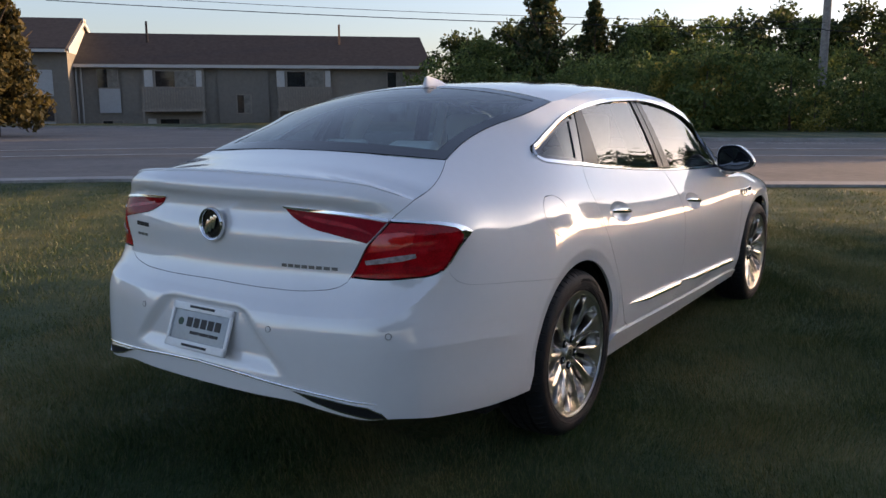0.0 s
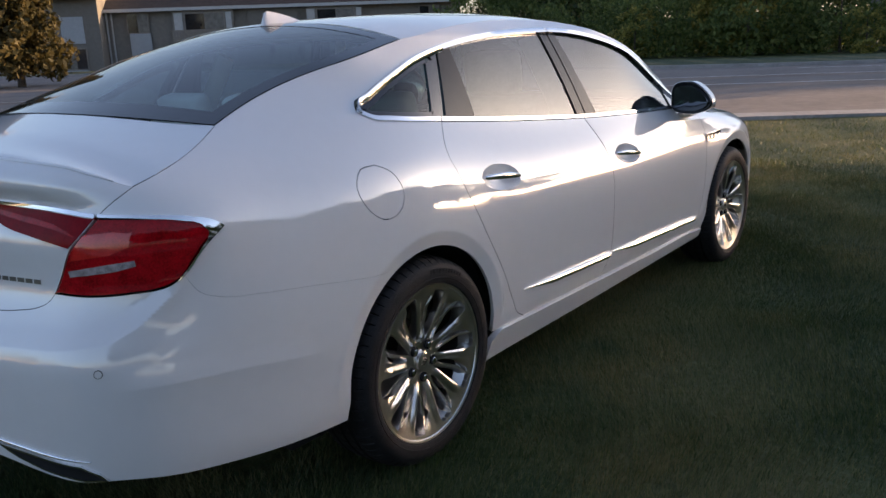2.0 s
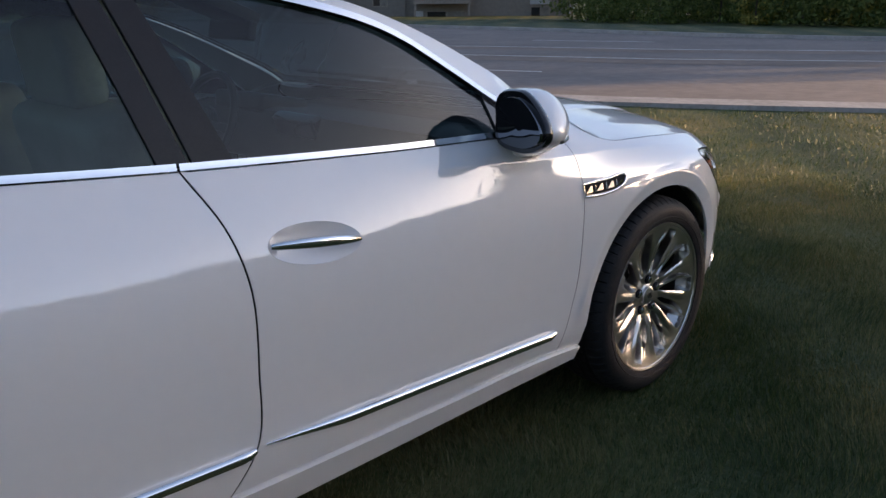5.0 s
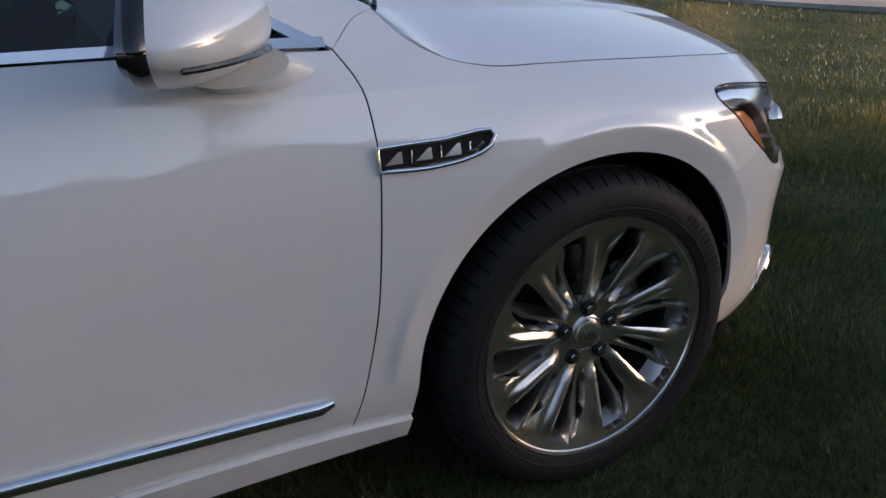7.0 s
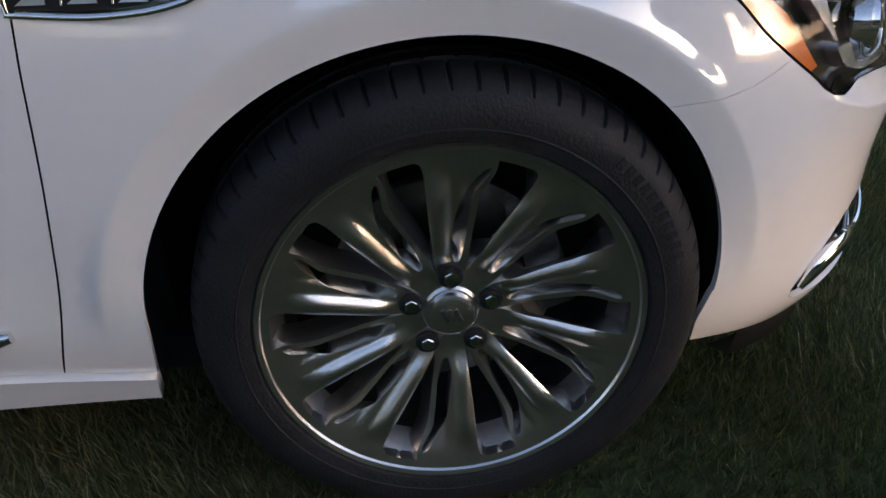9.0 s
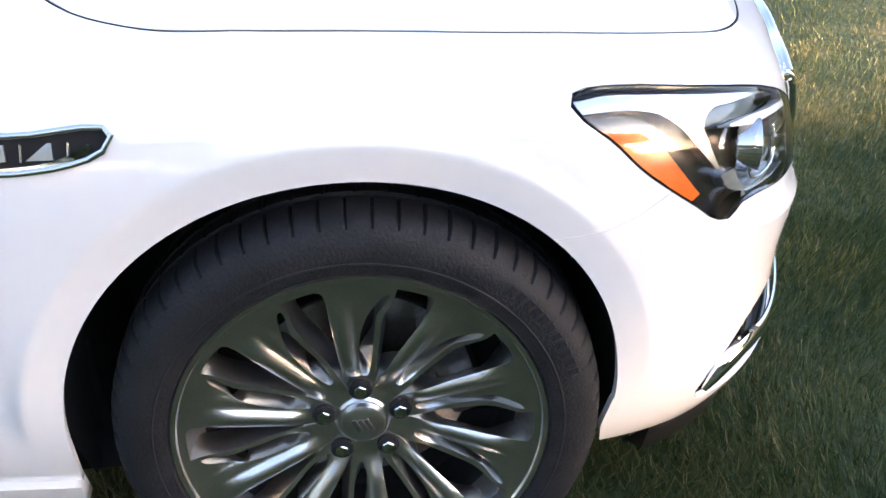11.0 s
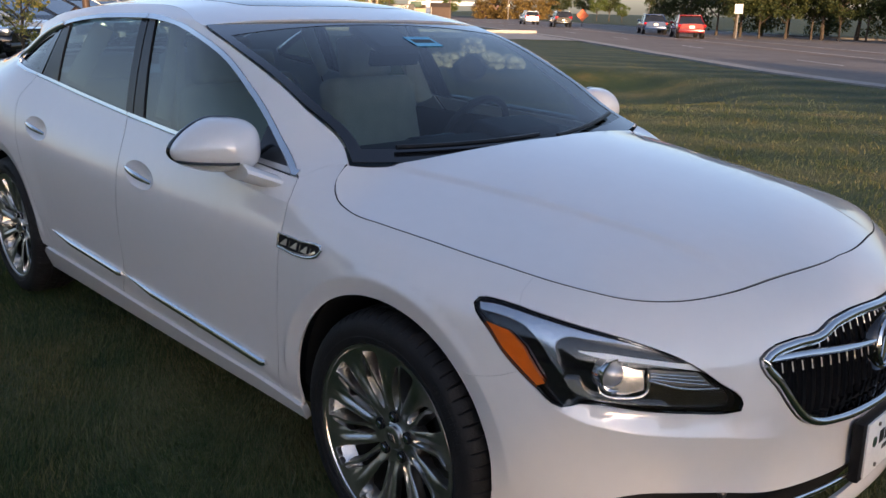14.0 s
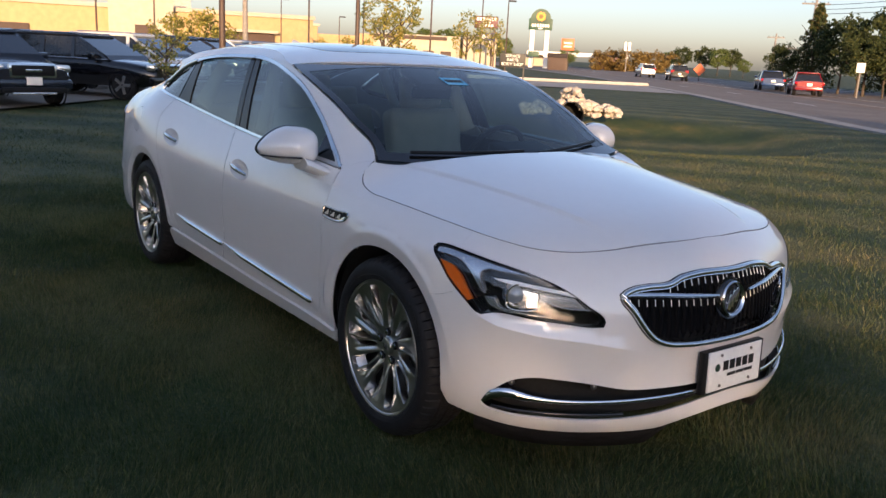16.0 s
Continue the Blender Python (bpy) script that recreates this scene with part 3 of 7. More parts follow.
HANDLE_R, HANDLE_F = oval(3.945, .889, .122, .044, .115), oval(2.905, .838, .118, .042, .115)
door_f = chain(GAP_A, smooth_line(xz((.930, .299), (.4, .303), (-.20, .316))), GAP_B[::-1], cut(BELT, -.205, .965)[::-1])
doors_f = both("front_door", [door_f, HANDLE_F], PAINT, car, res=.022, gap=.0026, extra=CRISP_F)
door_r = chain(GAP_B, smooth_line(xz((-.20, .316), (-.5, .323), (-.85, .330))), GAP_C[::-1], cut(BELT, -1.2, -.205)[::-1])
doors_r = both("rear_door", [door_r, HANDLE_R], PAINT, car, res=.025, gap=.0026)
# rocker sills
rock = chain(smooth_line(xz((1.049, .287), (.921, .297), (.4, .301), (-.20, .314), (-.5, .321), (-.85, .328), (-1.02, .333))), xz((-1.02, .333), (-1.075, .30), (-1.072, .215)), smooth_line(xz((-1.072, .215), (-.1, .219), (1.045, .238))))
rockers = both("rocker_sill", [rock], PAINT, car, thick=.022, lift=.010)

# quarter, rear pillar, roof rail and front pillar: one pressing
RAIL = smooth_line(xz((.20, 1.368), (.05, 1.402), (-.2, 1.432), (-.5, 1.436), (-.9, 1.416), (-1.232, 1.376)))
A_EDGE = smooth_line(xz((1.072, 1.012), (.85, 1.128), (.62, 1.232), (.40, 1.312), (.20, 1.368)))
C_EDGE = smooth_line([tuple(RAIL[-1]), *[tuple(q) for q in xz((-1.45, 1.328), (-1.70, 1.262))], (4.985, 1.166)])
LID_SIDE = smooth_line([(4.985, 1.166), (5.059, 1.138), (5.204, 1.091), (5.328, 1.056)])
LID_DROP = smooth_line([(5.328, 1.056), (5.40, 1.022), (5.448, .993)])
LAMP_SPLIT = smooth_line([(5.448, .993), (5.50, .955), (5.556, .918), (5.60, .858), (5.637, .806)])
TAIL_OUT = smooth_line([(5.448, .993), (5.33, .988), (5.202, .972), (5.15, .955), (5.130, .943), (5.150, .932), (5.180, .912), (5.215, .872), (5.250, .832), (5.288, .815), (5.38, .806), (5.474, .803), (5.637, .806)])
_t = np.argmin(np.linalg.norm(TAIL_OUT - (5.25, .832), axis=1))
Q_SEAM = smooth_line([tuple(TAIL_OUT[_t]), (5.211, .790), (5.162, .770), (5.062, .757), (4.936, .744), (4.70, .716), tuple(arc(RA, 114, 114, n=1)[0])])
quarter = chain(A_EDGE, RAIL, C_EDGE, LID_SIDE, LID_DROP, TAIL_OUT[:_t + 1], Q_SEAM, arc(RA, 114, 0, n=44), xz((RA + ARCH, AXLE_Z), (-1.074, .335)), smooth_line(xz((-1.074, .335), (-.96, .332), (-.85, .330))),
                GAP_C[::-1], cut(BELT, -1.6, -1.2), DLO_TOP, smooth_line([tuple(BELT[0]), (1.93, 1.0), (1.886, 1.008)]))
FUEL = smooth_line([(4.583, 1.022), (4.528, .994), (4.501, .935), (4.525, .884), (4.600, .864), (4.660, .905), (4.683, .968), (4.648, 1.014), (4.583, 1.022)])[:-1]
quarters = both("quarter_panel", [quarter, FUEL], PAINT, car, res=.016, gap=.0004, extra=CRISP_R)

# rear bumper
_b0 = arc(RA, 114, 180, n=20)
LID_LOW = smooth_line([(5.637, .806), (5.655, .786), (5.690, .770), (5.764, .757), (5.952, .750), (S_END, .752)])
BOTTOM_R = smooth_line([tuple(xz((-1.838, .30))[0]), (5.10, .318), (5.30, .338), (5.478, .358), (5.54, .356), (5.68, .372), (5.80, .392), (6.0, .396), (S_END, .398)])
half = chain(LID_LOW[::-1], TAIL_OUT[_t:][::-1], Q_SEAM, _b0, xz((RA - ARCH, AXLE_Z), (-1.838, .30)), BOTTOM_R)
rear_bumper = panel("rear_bumper", [chain(half, half[::-1] * (-1, 1) + (2 * S_END, 0))], PAINT, car, thick=.010, res=.014, gap=.0004, extra=CRISP_R)
# boot lid: rear face, then its top
LIP = smooth_line([(5.328, 1.056), (5.42, 1.080), (5.52, 1.097), (5.70, 1.114), (5.95, 1.126), (S_END, 1.130)])
half = chain(LIP[::-1], LID_DROP, LAMP_SPLIT, LID_LOW)
lid_face = panel("trunk_lid", [chain(half, half[::-1] * (-1, 1) + (2 * S_END, 0))], PAINT, car, gap=.0015, res=.026)


def cap(line, crown, power=2.3, knots=9):
    """A crowned sheet over the plan between two mirrored edge lines: x, y to a point."""
    e = full(line[:, 0], line[:, 1])
    e = e[np.argsort(e[:, 0])]
    e = e[np.concatenate([[True], np.diff(e[:, 0]) > 1e-5])]
    i = np.unique(np.searchsorted(e[:, 0], np.linspace(e[0, 0], e[-1, 0], knots)).clip(0, len(e) - 1))
    w2, ze = spline(e[i, 0], e[i, 1] ** 2), spline(e[i, 0], e[i, 2])
    c = np.array(crown)
    zc = spline(c[:, 0], c[:, 1])

    def fn(x, y):
        x, y = np.asarray(x, float), np.asarray(y, float)
        r2 = y * y / np.maximum(w2(x), 4e-3)
        edge = ze(x)
        return np.stack([x, y, edge + (zc(x) - edge) * (1 - np.minimum(r2, 4) ** (power / 2))], -1)
    return fn


hood_fn = cap(HOOD, [(1.06, 1.055), (1.25, 1.033), (1.5, .998), (1.8, .948), (2.0, .908), (2.12, .877), (2.187, .853)], knots=16)
hood_plain = hood_fn


def hood_fn(x, y):
    """The bonnet with its raised middle, bounded by two creases that close in towards the grille."""
    p = hood_plain(x, y)
    yc = .60 - .24 * (p[..., 0] - 1.15)
    p[..., 2] = p[..., 2] + .008 * _step(yc - np.abs(p[..., 1]), -.020, .014) * _step(p[..., 0], 2.16, 1.95)
    return p


e = full(HOOD[:, 0], HOOD[:, 1])[:, :2]
rear_edge = smooth_line([(e[-1, 0], e[-1, 1]), (1.135, -.60), (1.20, -.35), (1.235, 0)])
half = chain(e, rear_edge)
_hx = np.linspace(1.15, 2.14, 70)
CRISP_H = np.concatenate([np.stack([_hx, sg_ * (.60 - .24 * (_hx - 1.15) + dy)], 1) for sg_ in (-1, 1) for dy in (-.020, -.011, -.003, .005, .013, .022)])
hood = panel("hood", [chain(half, half[::-1] * (1, -1))], PAINT, car, fn=hood_fn, res=.024, gap=.0034, extra=CRISP_H)
lid_fn = cap(np.concatenate([LID_SIDE, LIP]), [(-2.51, 1.132), (-2.42, 1.136), (-2.27, 1.154), (-2.10, 1.182), (-1.97, 1.214)], knots=8)
ea, el = full(LID_SIDE[:, 0], LID_SIDE[:, 1])[:, :2], full(LIP[:, 0], LIP[:, 1])[:, :2]
half = chain(smooth_line([(-2.068, 0), (-2.055, -.30), (-2.02, -.52), tuple(ea[0])]), ea, el)
lid_top = panel("lid_top", [chain(half, half[::-1] * (1, -1))], PAINT, lid_face, fn=lid_fn, res=.035, gap=.0015)
ridge = full(LIP[3:, 0], LIP[3:, 1])
ridge = np.concatenate([ridge, ridge[::-1][1:] * (1, -1, 1)]) + (.003, 0, .0)
tube("spoiler_lip", ridge, .006, PAINT, lid_face, 10, "body-coloured spoiler lip", 1.5, taper=lambda t: .35 + .65 * math.sin(math.pi * t) ** .35)
roof_fn = cap(RAIL, [(-1.30, 1.438), (-1.1, 1.460), (-.8, 1.478), (-.5, 1.485), (-.2, 1.476), (.05, 1.445), (.2, 1.412), (.3, 1.386)], power=2.6, knots=7)
er = full(RAIL[:, 0], RAIL[:, 1])[:, :2]
half = chain(smooth_line([(.272, 0), (.255, -.30), tuple(er[0])]), er, smooth_line([tuple(er[-1]), (-1.205, -.3), (-1.195, 0)]))
SUNROOF = smooth_line([(.06, 0), (.05, -.30), (.01, -.40), (-.10, -.435), (-.60, -.44), (-.70, -.40), (-.74, -.30), (-.75, 0)])
sun_loop = chain(SUNROOF, SUNROOF[::-1] * (1, -1))
roof = panel("roof", [chain(half, half[::-1] * (1, -1)), sun_loop], PAINT, car, fn=roof_fn, res=.035, gap=.0015)
panel("sunroof_glass", [sun_loop], GLOSS, roof, fn=roof_fn, res=.04, gap=.004, lift=.001, label="dark glass sunroof panel")


def screen(edge, low, top, rise, out):
    """A glass between two mirrored edge lines, through given centre points at foot and head."""
    e = full(edge[:, 0], edge[:, 1])
    d = np.concatenate([[0], np.cumsum(np.linalg.norm(np.diff(e, axis=0), axis=1))])
    i = np.linspace(0, len(e) - 1, 7).astype(int)
    ed = spline(d[i] / d[-1], e[i])

    def fn(a, b):
        a, b = np.asarray(a, float), np.asarray(b, float)
        q, k = ed(b), 4 * b * (1 - b)
        cx, cz = low[0] + (top[0] - low[0]) * b + out * k, low[1] + (top[1] - low[1]) * b + rise * k
        return np.stack([cx + (q[..., 0] - cx) * a * a, -q[..., 1] * a, cz + (q[..., 2] - cz) * a * a], -1)
    return fn


ws_fn = screen(A_EDGE, (1.255, .990), (.130, 1.424), .030, .018)
bl_fn = screen(C_EDGE[::-1], (-2.062, 1.190), (-1.195, 1.454), .026, 0)


def rect(a0, a1, b0, b1, r=.05, n=24):
    q = []
    for (x0, y0), (x1, y1) in (((a0, b0), (a1, b0)), ((a1, b0), (a1, b1)), ((a1, b1), (a0, b1)), ((a0, b1), (a0, b0))):
        q += [(x0 + (x1 - x0) * i / n, y0 + (y1 - y0) * i / n) for i in range(n)]
    return np.array(q)


windscreen = panel("windscreen", [rect(-.985, .985, .0, .99)], WSGLASS, car, fn=ws_fn, res=.03, thick=.004)
panel("glass_border", [rect(-.985, .985, .0, .995), rect(-.93, .93, .07, .855)], GLOSS, windscreen, fn=ws_fn, res=.05, lift=.0015, thick=.004)
rear_window = panel("rear_window", [rect(-.99, .99, .02, .985)], BACKGLASS, car, fn=bl_fn, res=.03, thick=.004, flip=-1)
panel("glass_border", [rect(-.995, .995, .0, .99), rect(-.90, .90, .09, .93)], GLOSS, rear_window, fn=bl_fn, res=.05, lift=.0015, thick=.004, flip=-1)
panel("cowl_panel", [rect(-.84, .84, -.022, .004)], BLACK, car, fn=ws_fn, res=.04, lift=-.006, thick=.004, label="black plastic cowl under the windscreen")
box("cowl", pose(1.12, 0, .93), (.20, 1.10, .03), BLACK, car, .008)

# side windows, dark pillar covers, chrome surround
dlo = chain(BELT, DLO_TOP)


def strip_loop(line, wide):
    """A closed band to one side of a line of outline coordinates."""
    t = np.gradient(line, axis=0)
    t /= np.linalg.norm(t, axis=1)[:, None] + 1e-9
    n = np.stack([-t[:, 1], t[:, 0]], 1)
    return np.concatenate([line, (line + n * wide)[::-1]])


def side_pane(x0t, x0b, x1t, x1b, inner=.005):
    """Part of the window outline between two slanting lines (front x at top and bottom, rear x at top and bottom)."""
    loop = densify(shrink(dlo, inner), .006)
    p = full(loop[:, 0], loop[:, 1])
    t = (p[:, 2] - 1.03) / .36
    f = p[:, 0] < x0b + (x0t - x0b) * t
    r = p[:, 0] > x1b + (x1t - x1b) * t
    keep = loop[f & r]
    i = np.argmax(np.linalg.norm(keep - np.roll(keep, 1, axis=0), axis=1))
    keep = np.roll(keep, -i, axis=0)
    return densify(keep)


def densify(loop, step=.03):
    out = []
    for a, b in zip(loop, np.roll(loop, -1, axis=0)):
        n = max(1, round(np.linalg.norm(b - a) / step))
        out += [a + (b - a) * k / n for k in range(n)]
    return np.array(out)


for sgn, dr, drr, q in ((0, doors_f[0], doors_r[0], quarters[0]), (1, doors_f[1], doors_r[1], quarters[1])):
    k = dict(mirrored=bool(sgn), lift=-.012, thick=.004, res=.02)
    panel("door_window", [side_pane(1.2, 1.2, -.225, -.095)], TINT, dr, **k)
    panel("door_window", [side_pane(-.325, -.235, -1.03, -1.035)], TINT, drr, **k)
    panel("quarter_window", [side_pane(-1.09, -1.215, -2, -2)], TINT, q, **k)
    k = dict(mirrored=bool(sgn), lift=-.006, thick=.01, res=.05)
    panel("pillar_cover", [side_pane(-.208, -.075, -.2745, -.1735)], PILLAR, dr, **k)
    panel("pillar_cover", [side_pane(-.2775, -.1765, -.345, -.247)], PILLAR, drr, **k)
    panel("pillar_cover", [side_pane(-1.005, -.975, -1.060, -1.192)], PILLAR, drr, **k)
    panel("window_frame", [side_pane(-1.064, -1.196, -2, -2), shrink(side_pane(-1.09, -1.235, -2, -2), .030)], GLOSS, q, **k)
    panel("mirror_corner", [side_pane(1.3, 1.3, .70, .72)], GLOSS, dr, **k)
    m = dict(mirrored=bool(sgn), thick=.014, res=.03, gap=.0005)

    def trim(line, wide, owner, flip=bool(sgn)):
        t = np.gradient(line, axis=0)
        t /= np.linalg.norm(t, axis=1)[:, None] + 1e-9
        p = ride(line + np.stack([-t[:, 1], t[:, 0]], 1) * wide * .45, .003) * (1, -1 if flip else 1, 1)
        tube("chrome_trim", p, wide * .56, CHROME, owner, 10, "", .42)
    panel("chrome_trim", [strip_loop(cut(BELT, -.205, .955), .015)], CHROME, dr, lift=.004, **m)
    panel("chrome_trim", [strip_loop(cut(BELT, -1.198, -.209), .015)], CHROME, drr, lift=.004, **m)
    panel("chrome_trim", [strip_loop(cut(BELT, -1.6, -1.202), .015)], CHROME, q, lift=.004, **m)
    trim(cut(DLO_TOP, -1.6, -1.06), .024, q)
    panel("chrome_trim", [strip_loop(cut(DLO_TOP, -1.056, -.277), .017)], CHROME, drr, lift=.004, **m)
    panel("chrome_trim", [strip_loop(cut(DLO_TOP, -.273, .94), .017)], CHROME, dr, lift=.004, **m)

# dark inner body: floor pan, wheel housings, door inners
box("floor_pan", pose(0, 0, .24), (3.9, 1.56, .06), DARK, car, .01)
box("bulkhead", pose(1.02, 0, .60), (.06, 1.50, .66), DARK, car)
box("rear_bulkhead", pose(-1.30, 0, .58), (.06, 1.40, .62), DARK, car)
for y in (-.80, .80):
    box("door_inner", pose(-.13, y, .62), (2.0, .03, .66), DASH, car, .01)
box("engine_bay", pose(1.62, 0, .52), (1.0, 1.16, .40), DARK, car)
box("boot_floor", pose(-1.95, 0, .52), (1.0, 1.16, .34), DARK, car)


def housing(cx, sgn):
    bm = bmesh.new()
    n, r = 28, ARCH + .020
    rows = []
    for y in (.872, .55):
        ring = [bm.verts.new((cx + r * math.cos(math.pi * i / n), sgn * y, AXLE_Z + r * math.sin(math.pi * i / n))) for i in range(n + 1)]
        ring = [bm.verts.new((cx + r, sgn * (y - .10), .25))] + ring + [bm.verts.new((cx - r, sgn * (y - .06), .23))]
        rows.append(ring)
    for i in range(len(rows[0]) - 1):
        bm.faces.new((rows[0][i], rows[0][i + 1], rows[1][i + 1], rows[1][i]))
    bm.faces.new(rows[1])
    part("wheel_housing", bm, DARK, car)


for cx in (FA, RA):
    for sgn in (-1, 1):
        housing(cx, sgn)


# ---- wheels ----
def lathe(profile, seg, mod=None):
    """Turns a profile of (radius, out) about the axle, which points along local z."""
    vs, fs, n = [], [], len(profile)
    for i in range(seg):
        q = 2 * math.pi * i / seg
        for j, (r, o) in enumerate(profile):
            if mod:
                r, o = mod(i, j, r, o)
            vs.append((r * math.cos(q), r * math.sin(q), o))
    for i in range(seg):
        for j in range(n - 1):
            a, b = i * n + j, ((i + 1) % seg) * n + j
            fs.append((a, b, b + 1, a + 1))
    return vs, fs


def bm_from(vs, fs):
    bm = bmesh.new()
    bv = [bm.verts.new(v) for v in vs]
    for f in fs:
        bm.faces.new([bv[k] for k in f])
    return bm


def make_wheel(name):
    # local z points outwards, the hub face lies at z = 0
    vs, fs = lathe([(.262, .030), (.2645, .034), (.2625, .038), (.256, .036), (.250, .026), (.2455, .016), (.238, -.004), (.229, -.026)], 96)
    rim = part(name, bm_from(vs, fs), SATIN, car, "satin nickel alloy wheel with twin spokes", angle=35)
    vs, fs = lathe([(.229, -.026), (.231, -.08), (.236, -.17), (.262, -.20)], 72)
    part("barrel", bm_from(vs, fs), RIMDARK, rim, "dark inner wheel barrel", angle=50)
    vs, fs = lathe([(.2455, .004), (.2465, .018), (.249, .0255), (.256, .030), (.258, .028)], 96)
    part("rim_face", bm_from(vs, fs), SATIN, rim, angle=50)
    # tyre with cut shoulder blocks
    prof = [(.262, .030), (.268, .040), (.280, .044), (.300, .045), (.316, .042), (.328, .034), (.336, .026), (.342, .016), (.346, .004), (.349, -.020), (.340, -.022), (.340, -.030), (.350, -.032), (.351, -.060), (.342, -.062), (.342, -.072), (.351, -.074),
            (.351, -.108), (.342, -.110), (.342, -.120), (.350, -.122), (.347, -.150), (.336, -.172), (.300, -.188), (.262, -.19)]

    def tread(i, j, r, o):
        if 6 <= j <= 9 and i % 10 == 0:
            return r - (.003 if j == 6 else .006), o - (.003 if j < 8 else 0)
        if 12 <= j <= 20 and j not in (14, 15, 18, 19) and (i + 2 * j) % 12 == 0:
            return r - .003, o
        return r, o
    vs, fs = lathe(prof, 640, tread)
    part("tyre", bm_from(vs, fs), RUBBER, rim, "black low-profile tyre with grooved tread", angle=28)
    vs, fs = lathe([(.283, .0442), (.284, .0455), (.2855, .0455), (.2865, .0446)], 96)
    part("bead_line", bm_from(vs, fs), RUBBER, rim)
    # raised marking bars on the sidewall
    bm = bmesh.new()
    add_box(bm, Matrix.Translation((.308, 0, .0445)), (.015, .010, .002), .0005, 1)
    bar = part("sidewall_bar", bm, RUBBER, rim)
    for i in range(11):
        ob = bar if i == 0 else new("sidewall_bar", bar.data)
        ob.parent = rim
        ob.matrix_basis = Matrix.Rotation(radians(18 + i * 3.0), 4, "Z")
    # hub dish
    vs, fs = lathe([(.0, -.004), (.036, -.004), (.040, -.008), (.058, -.014), (.070, -.018), (.076, -.026), (.080, -.04), (.07, -.06)], 60)
    part("hub", bm_from(vs, fs), SATIN, rim)
    vs, fs = lathe([(.0, .006), (.026, .006), (.031, .004), (.033, .0), (.033, -.01)], 40)
    capm = part("centre_cap", bm_from(vs, fs), SATIN, rim, "round centre cap with a worn crest")
    # ten cast spokes: a flared pad at the rim, a crowned blade, and a slim kinked rib beside a slot
    def spoke_face(x, y):
        r = np.hypot(x, y)
        t = np.clip((r - .06) / .18, 0, 1.1)
        out = _step(r, .235, .175)
        h = -.007 + .036 * t ** 1.25
        mid, wide = -.014 - .03 * (r - .07), .014 + .03 * np.clip(r - .07, 0, .2)
        h = h + .0095 * out * _step(r, .065, .11) * np.clip(1 - ((x - mid) / wide) ** 2, 0, 1)
        h = h - .006 * out * _step(r, .07, .12) * _step(x, .010, .022)
        return np.stack([x, y, h], -1)

    def rim_arc(a, b, r, n):
        q = np.radians(np.linspace(a, b, n))
        return np.stack([np.sin(q) * r, np.cos(q) * r], 1)
    left = smooth_line([(-.0122, .0385), (-.0188, .062), (-.0245, .11), (-.0285, .148), (-.031, .18), (-.033, .205), (-.035, .225), (-.039, .236), (-.0465, .2387)], .006)
    right = smooth_line([(.0575, .236), (.0560, .223), (.049, .206), (.040, .187), (.0350, .168), (.0325, .148), (.0275, .11), (.0196, .062), (.0122, .0385)], .006)
    outline = chain(left, rim_arc(-11.2, -16, .2432, 4), rim_arc(-16, 20, .2545, 16), rim_arc(20, 13.8, .2432, 5), right, rim_arc(17.4, -17.4, .0402, 6))[::-1]
    slot = smooth_line([(.005, .079), (.0015, .10), (.0028, .13), (.0062, .155), (.013, .178), (.024, .199), (.034, .2145), (.042, .2235), (.0498, .2265), (.0480, .217), (.040, .204), (.0308, .188), (.0268, .166), (.0242, .146), (.0208, .115), (.016, .092), (.010, .0785), (.005, .079)], .006)[:-1]
    cast = panel("spoke", [outline, slot], SATIN, rim, fn=spoke_face, res=.007, gap=0, thick=.040, draft=.009, flip=1)
    for k in range(10):
        # local x of a spoke runs clockwise as seen from outside
        turn = Matrix.Rotation(2 * math.pi * (k + .5) / 10 - math.pi / 2, 4, "Z")
        ob = cast if k == 0 else new("spoke", cast.data)
        ob.parent = rim
        ob.matrix_basis = turn
    for k in range(5):
        q = 2 * math.pi * (k + .25) / 5
        c = Vector((.0575 * math.cos(q), .0575 * math.sin(q), 0))
        # no hollow here: a solid black disc paints the pocket's shade
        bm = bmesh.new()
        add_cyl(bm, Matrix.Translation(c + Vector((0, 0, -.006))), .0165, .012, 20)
        part("lug_pocket_shade", bm, DARK, rim)
        bm = bmesh.new()
        add_cyl(bm, Matrix.Translation(c + Vector((0, 0, -.002))), .0105, .016, 6, bevel=.0015)
        part("lug_nut", bm, CHROME, rim)
    bm = bmesh.new()
    for k in range(3):
        add_box(bm, Matrix.Translation((-.009 + .009 * k, 0, .0068)) @ Matrix.Rotation(radians(25), 4, "Z"), (.007, .022, .002), .001)
    part("crest", bm, RIMDARK, capm)
    vs, fs = lathe([(.0, -.085), (.165, -.085), (.168, -.088), (.168, -.105), (.0, -.105)], 60)
    part("brake_disc", bm_from(vs, fs), STEEL, rim, "worn steel brake disc")
    bm = bmesh.new()
    add_box(bm, Matrix.Rotation(radians(18), 4, "Z") @ Matrix.Translation((.145, 0, -.085)), (.06, .17, .07), .012)
    part("caliper", bm, STEEL, rim)
    bm = bmesh.new()
    add_cyl(bm, Matrix.Rotation(radians(128), 4, "Z") @ Matrix.Translation((.235, 0, .002)), .004, .03, 10)
    part("valve", bm, BLACK, rim)
    # added black disc that puts the shade behind the spokes into colour
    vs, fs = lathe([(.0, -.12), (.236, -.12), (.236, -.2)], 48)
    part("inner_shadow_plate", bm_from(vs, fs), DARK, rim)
    return rim


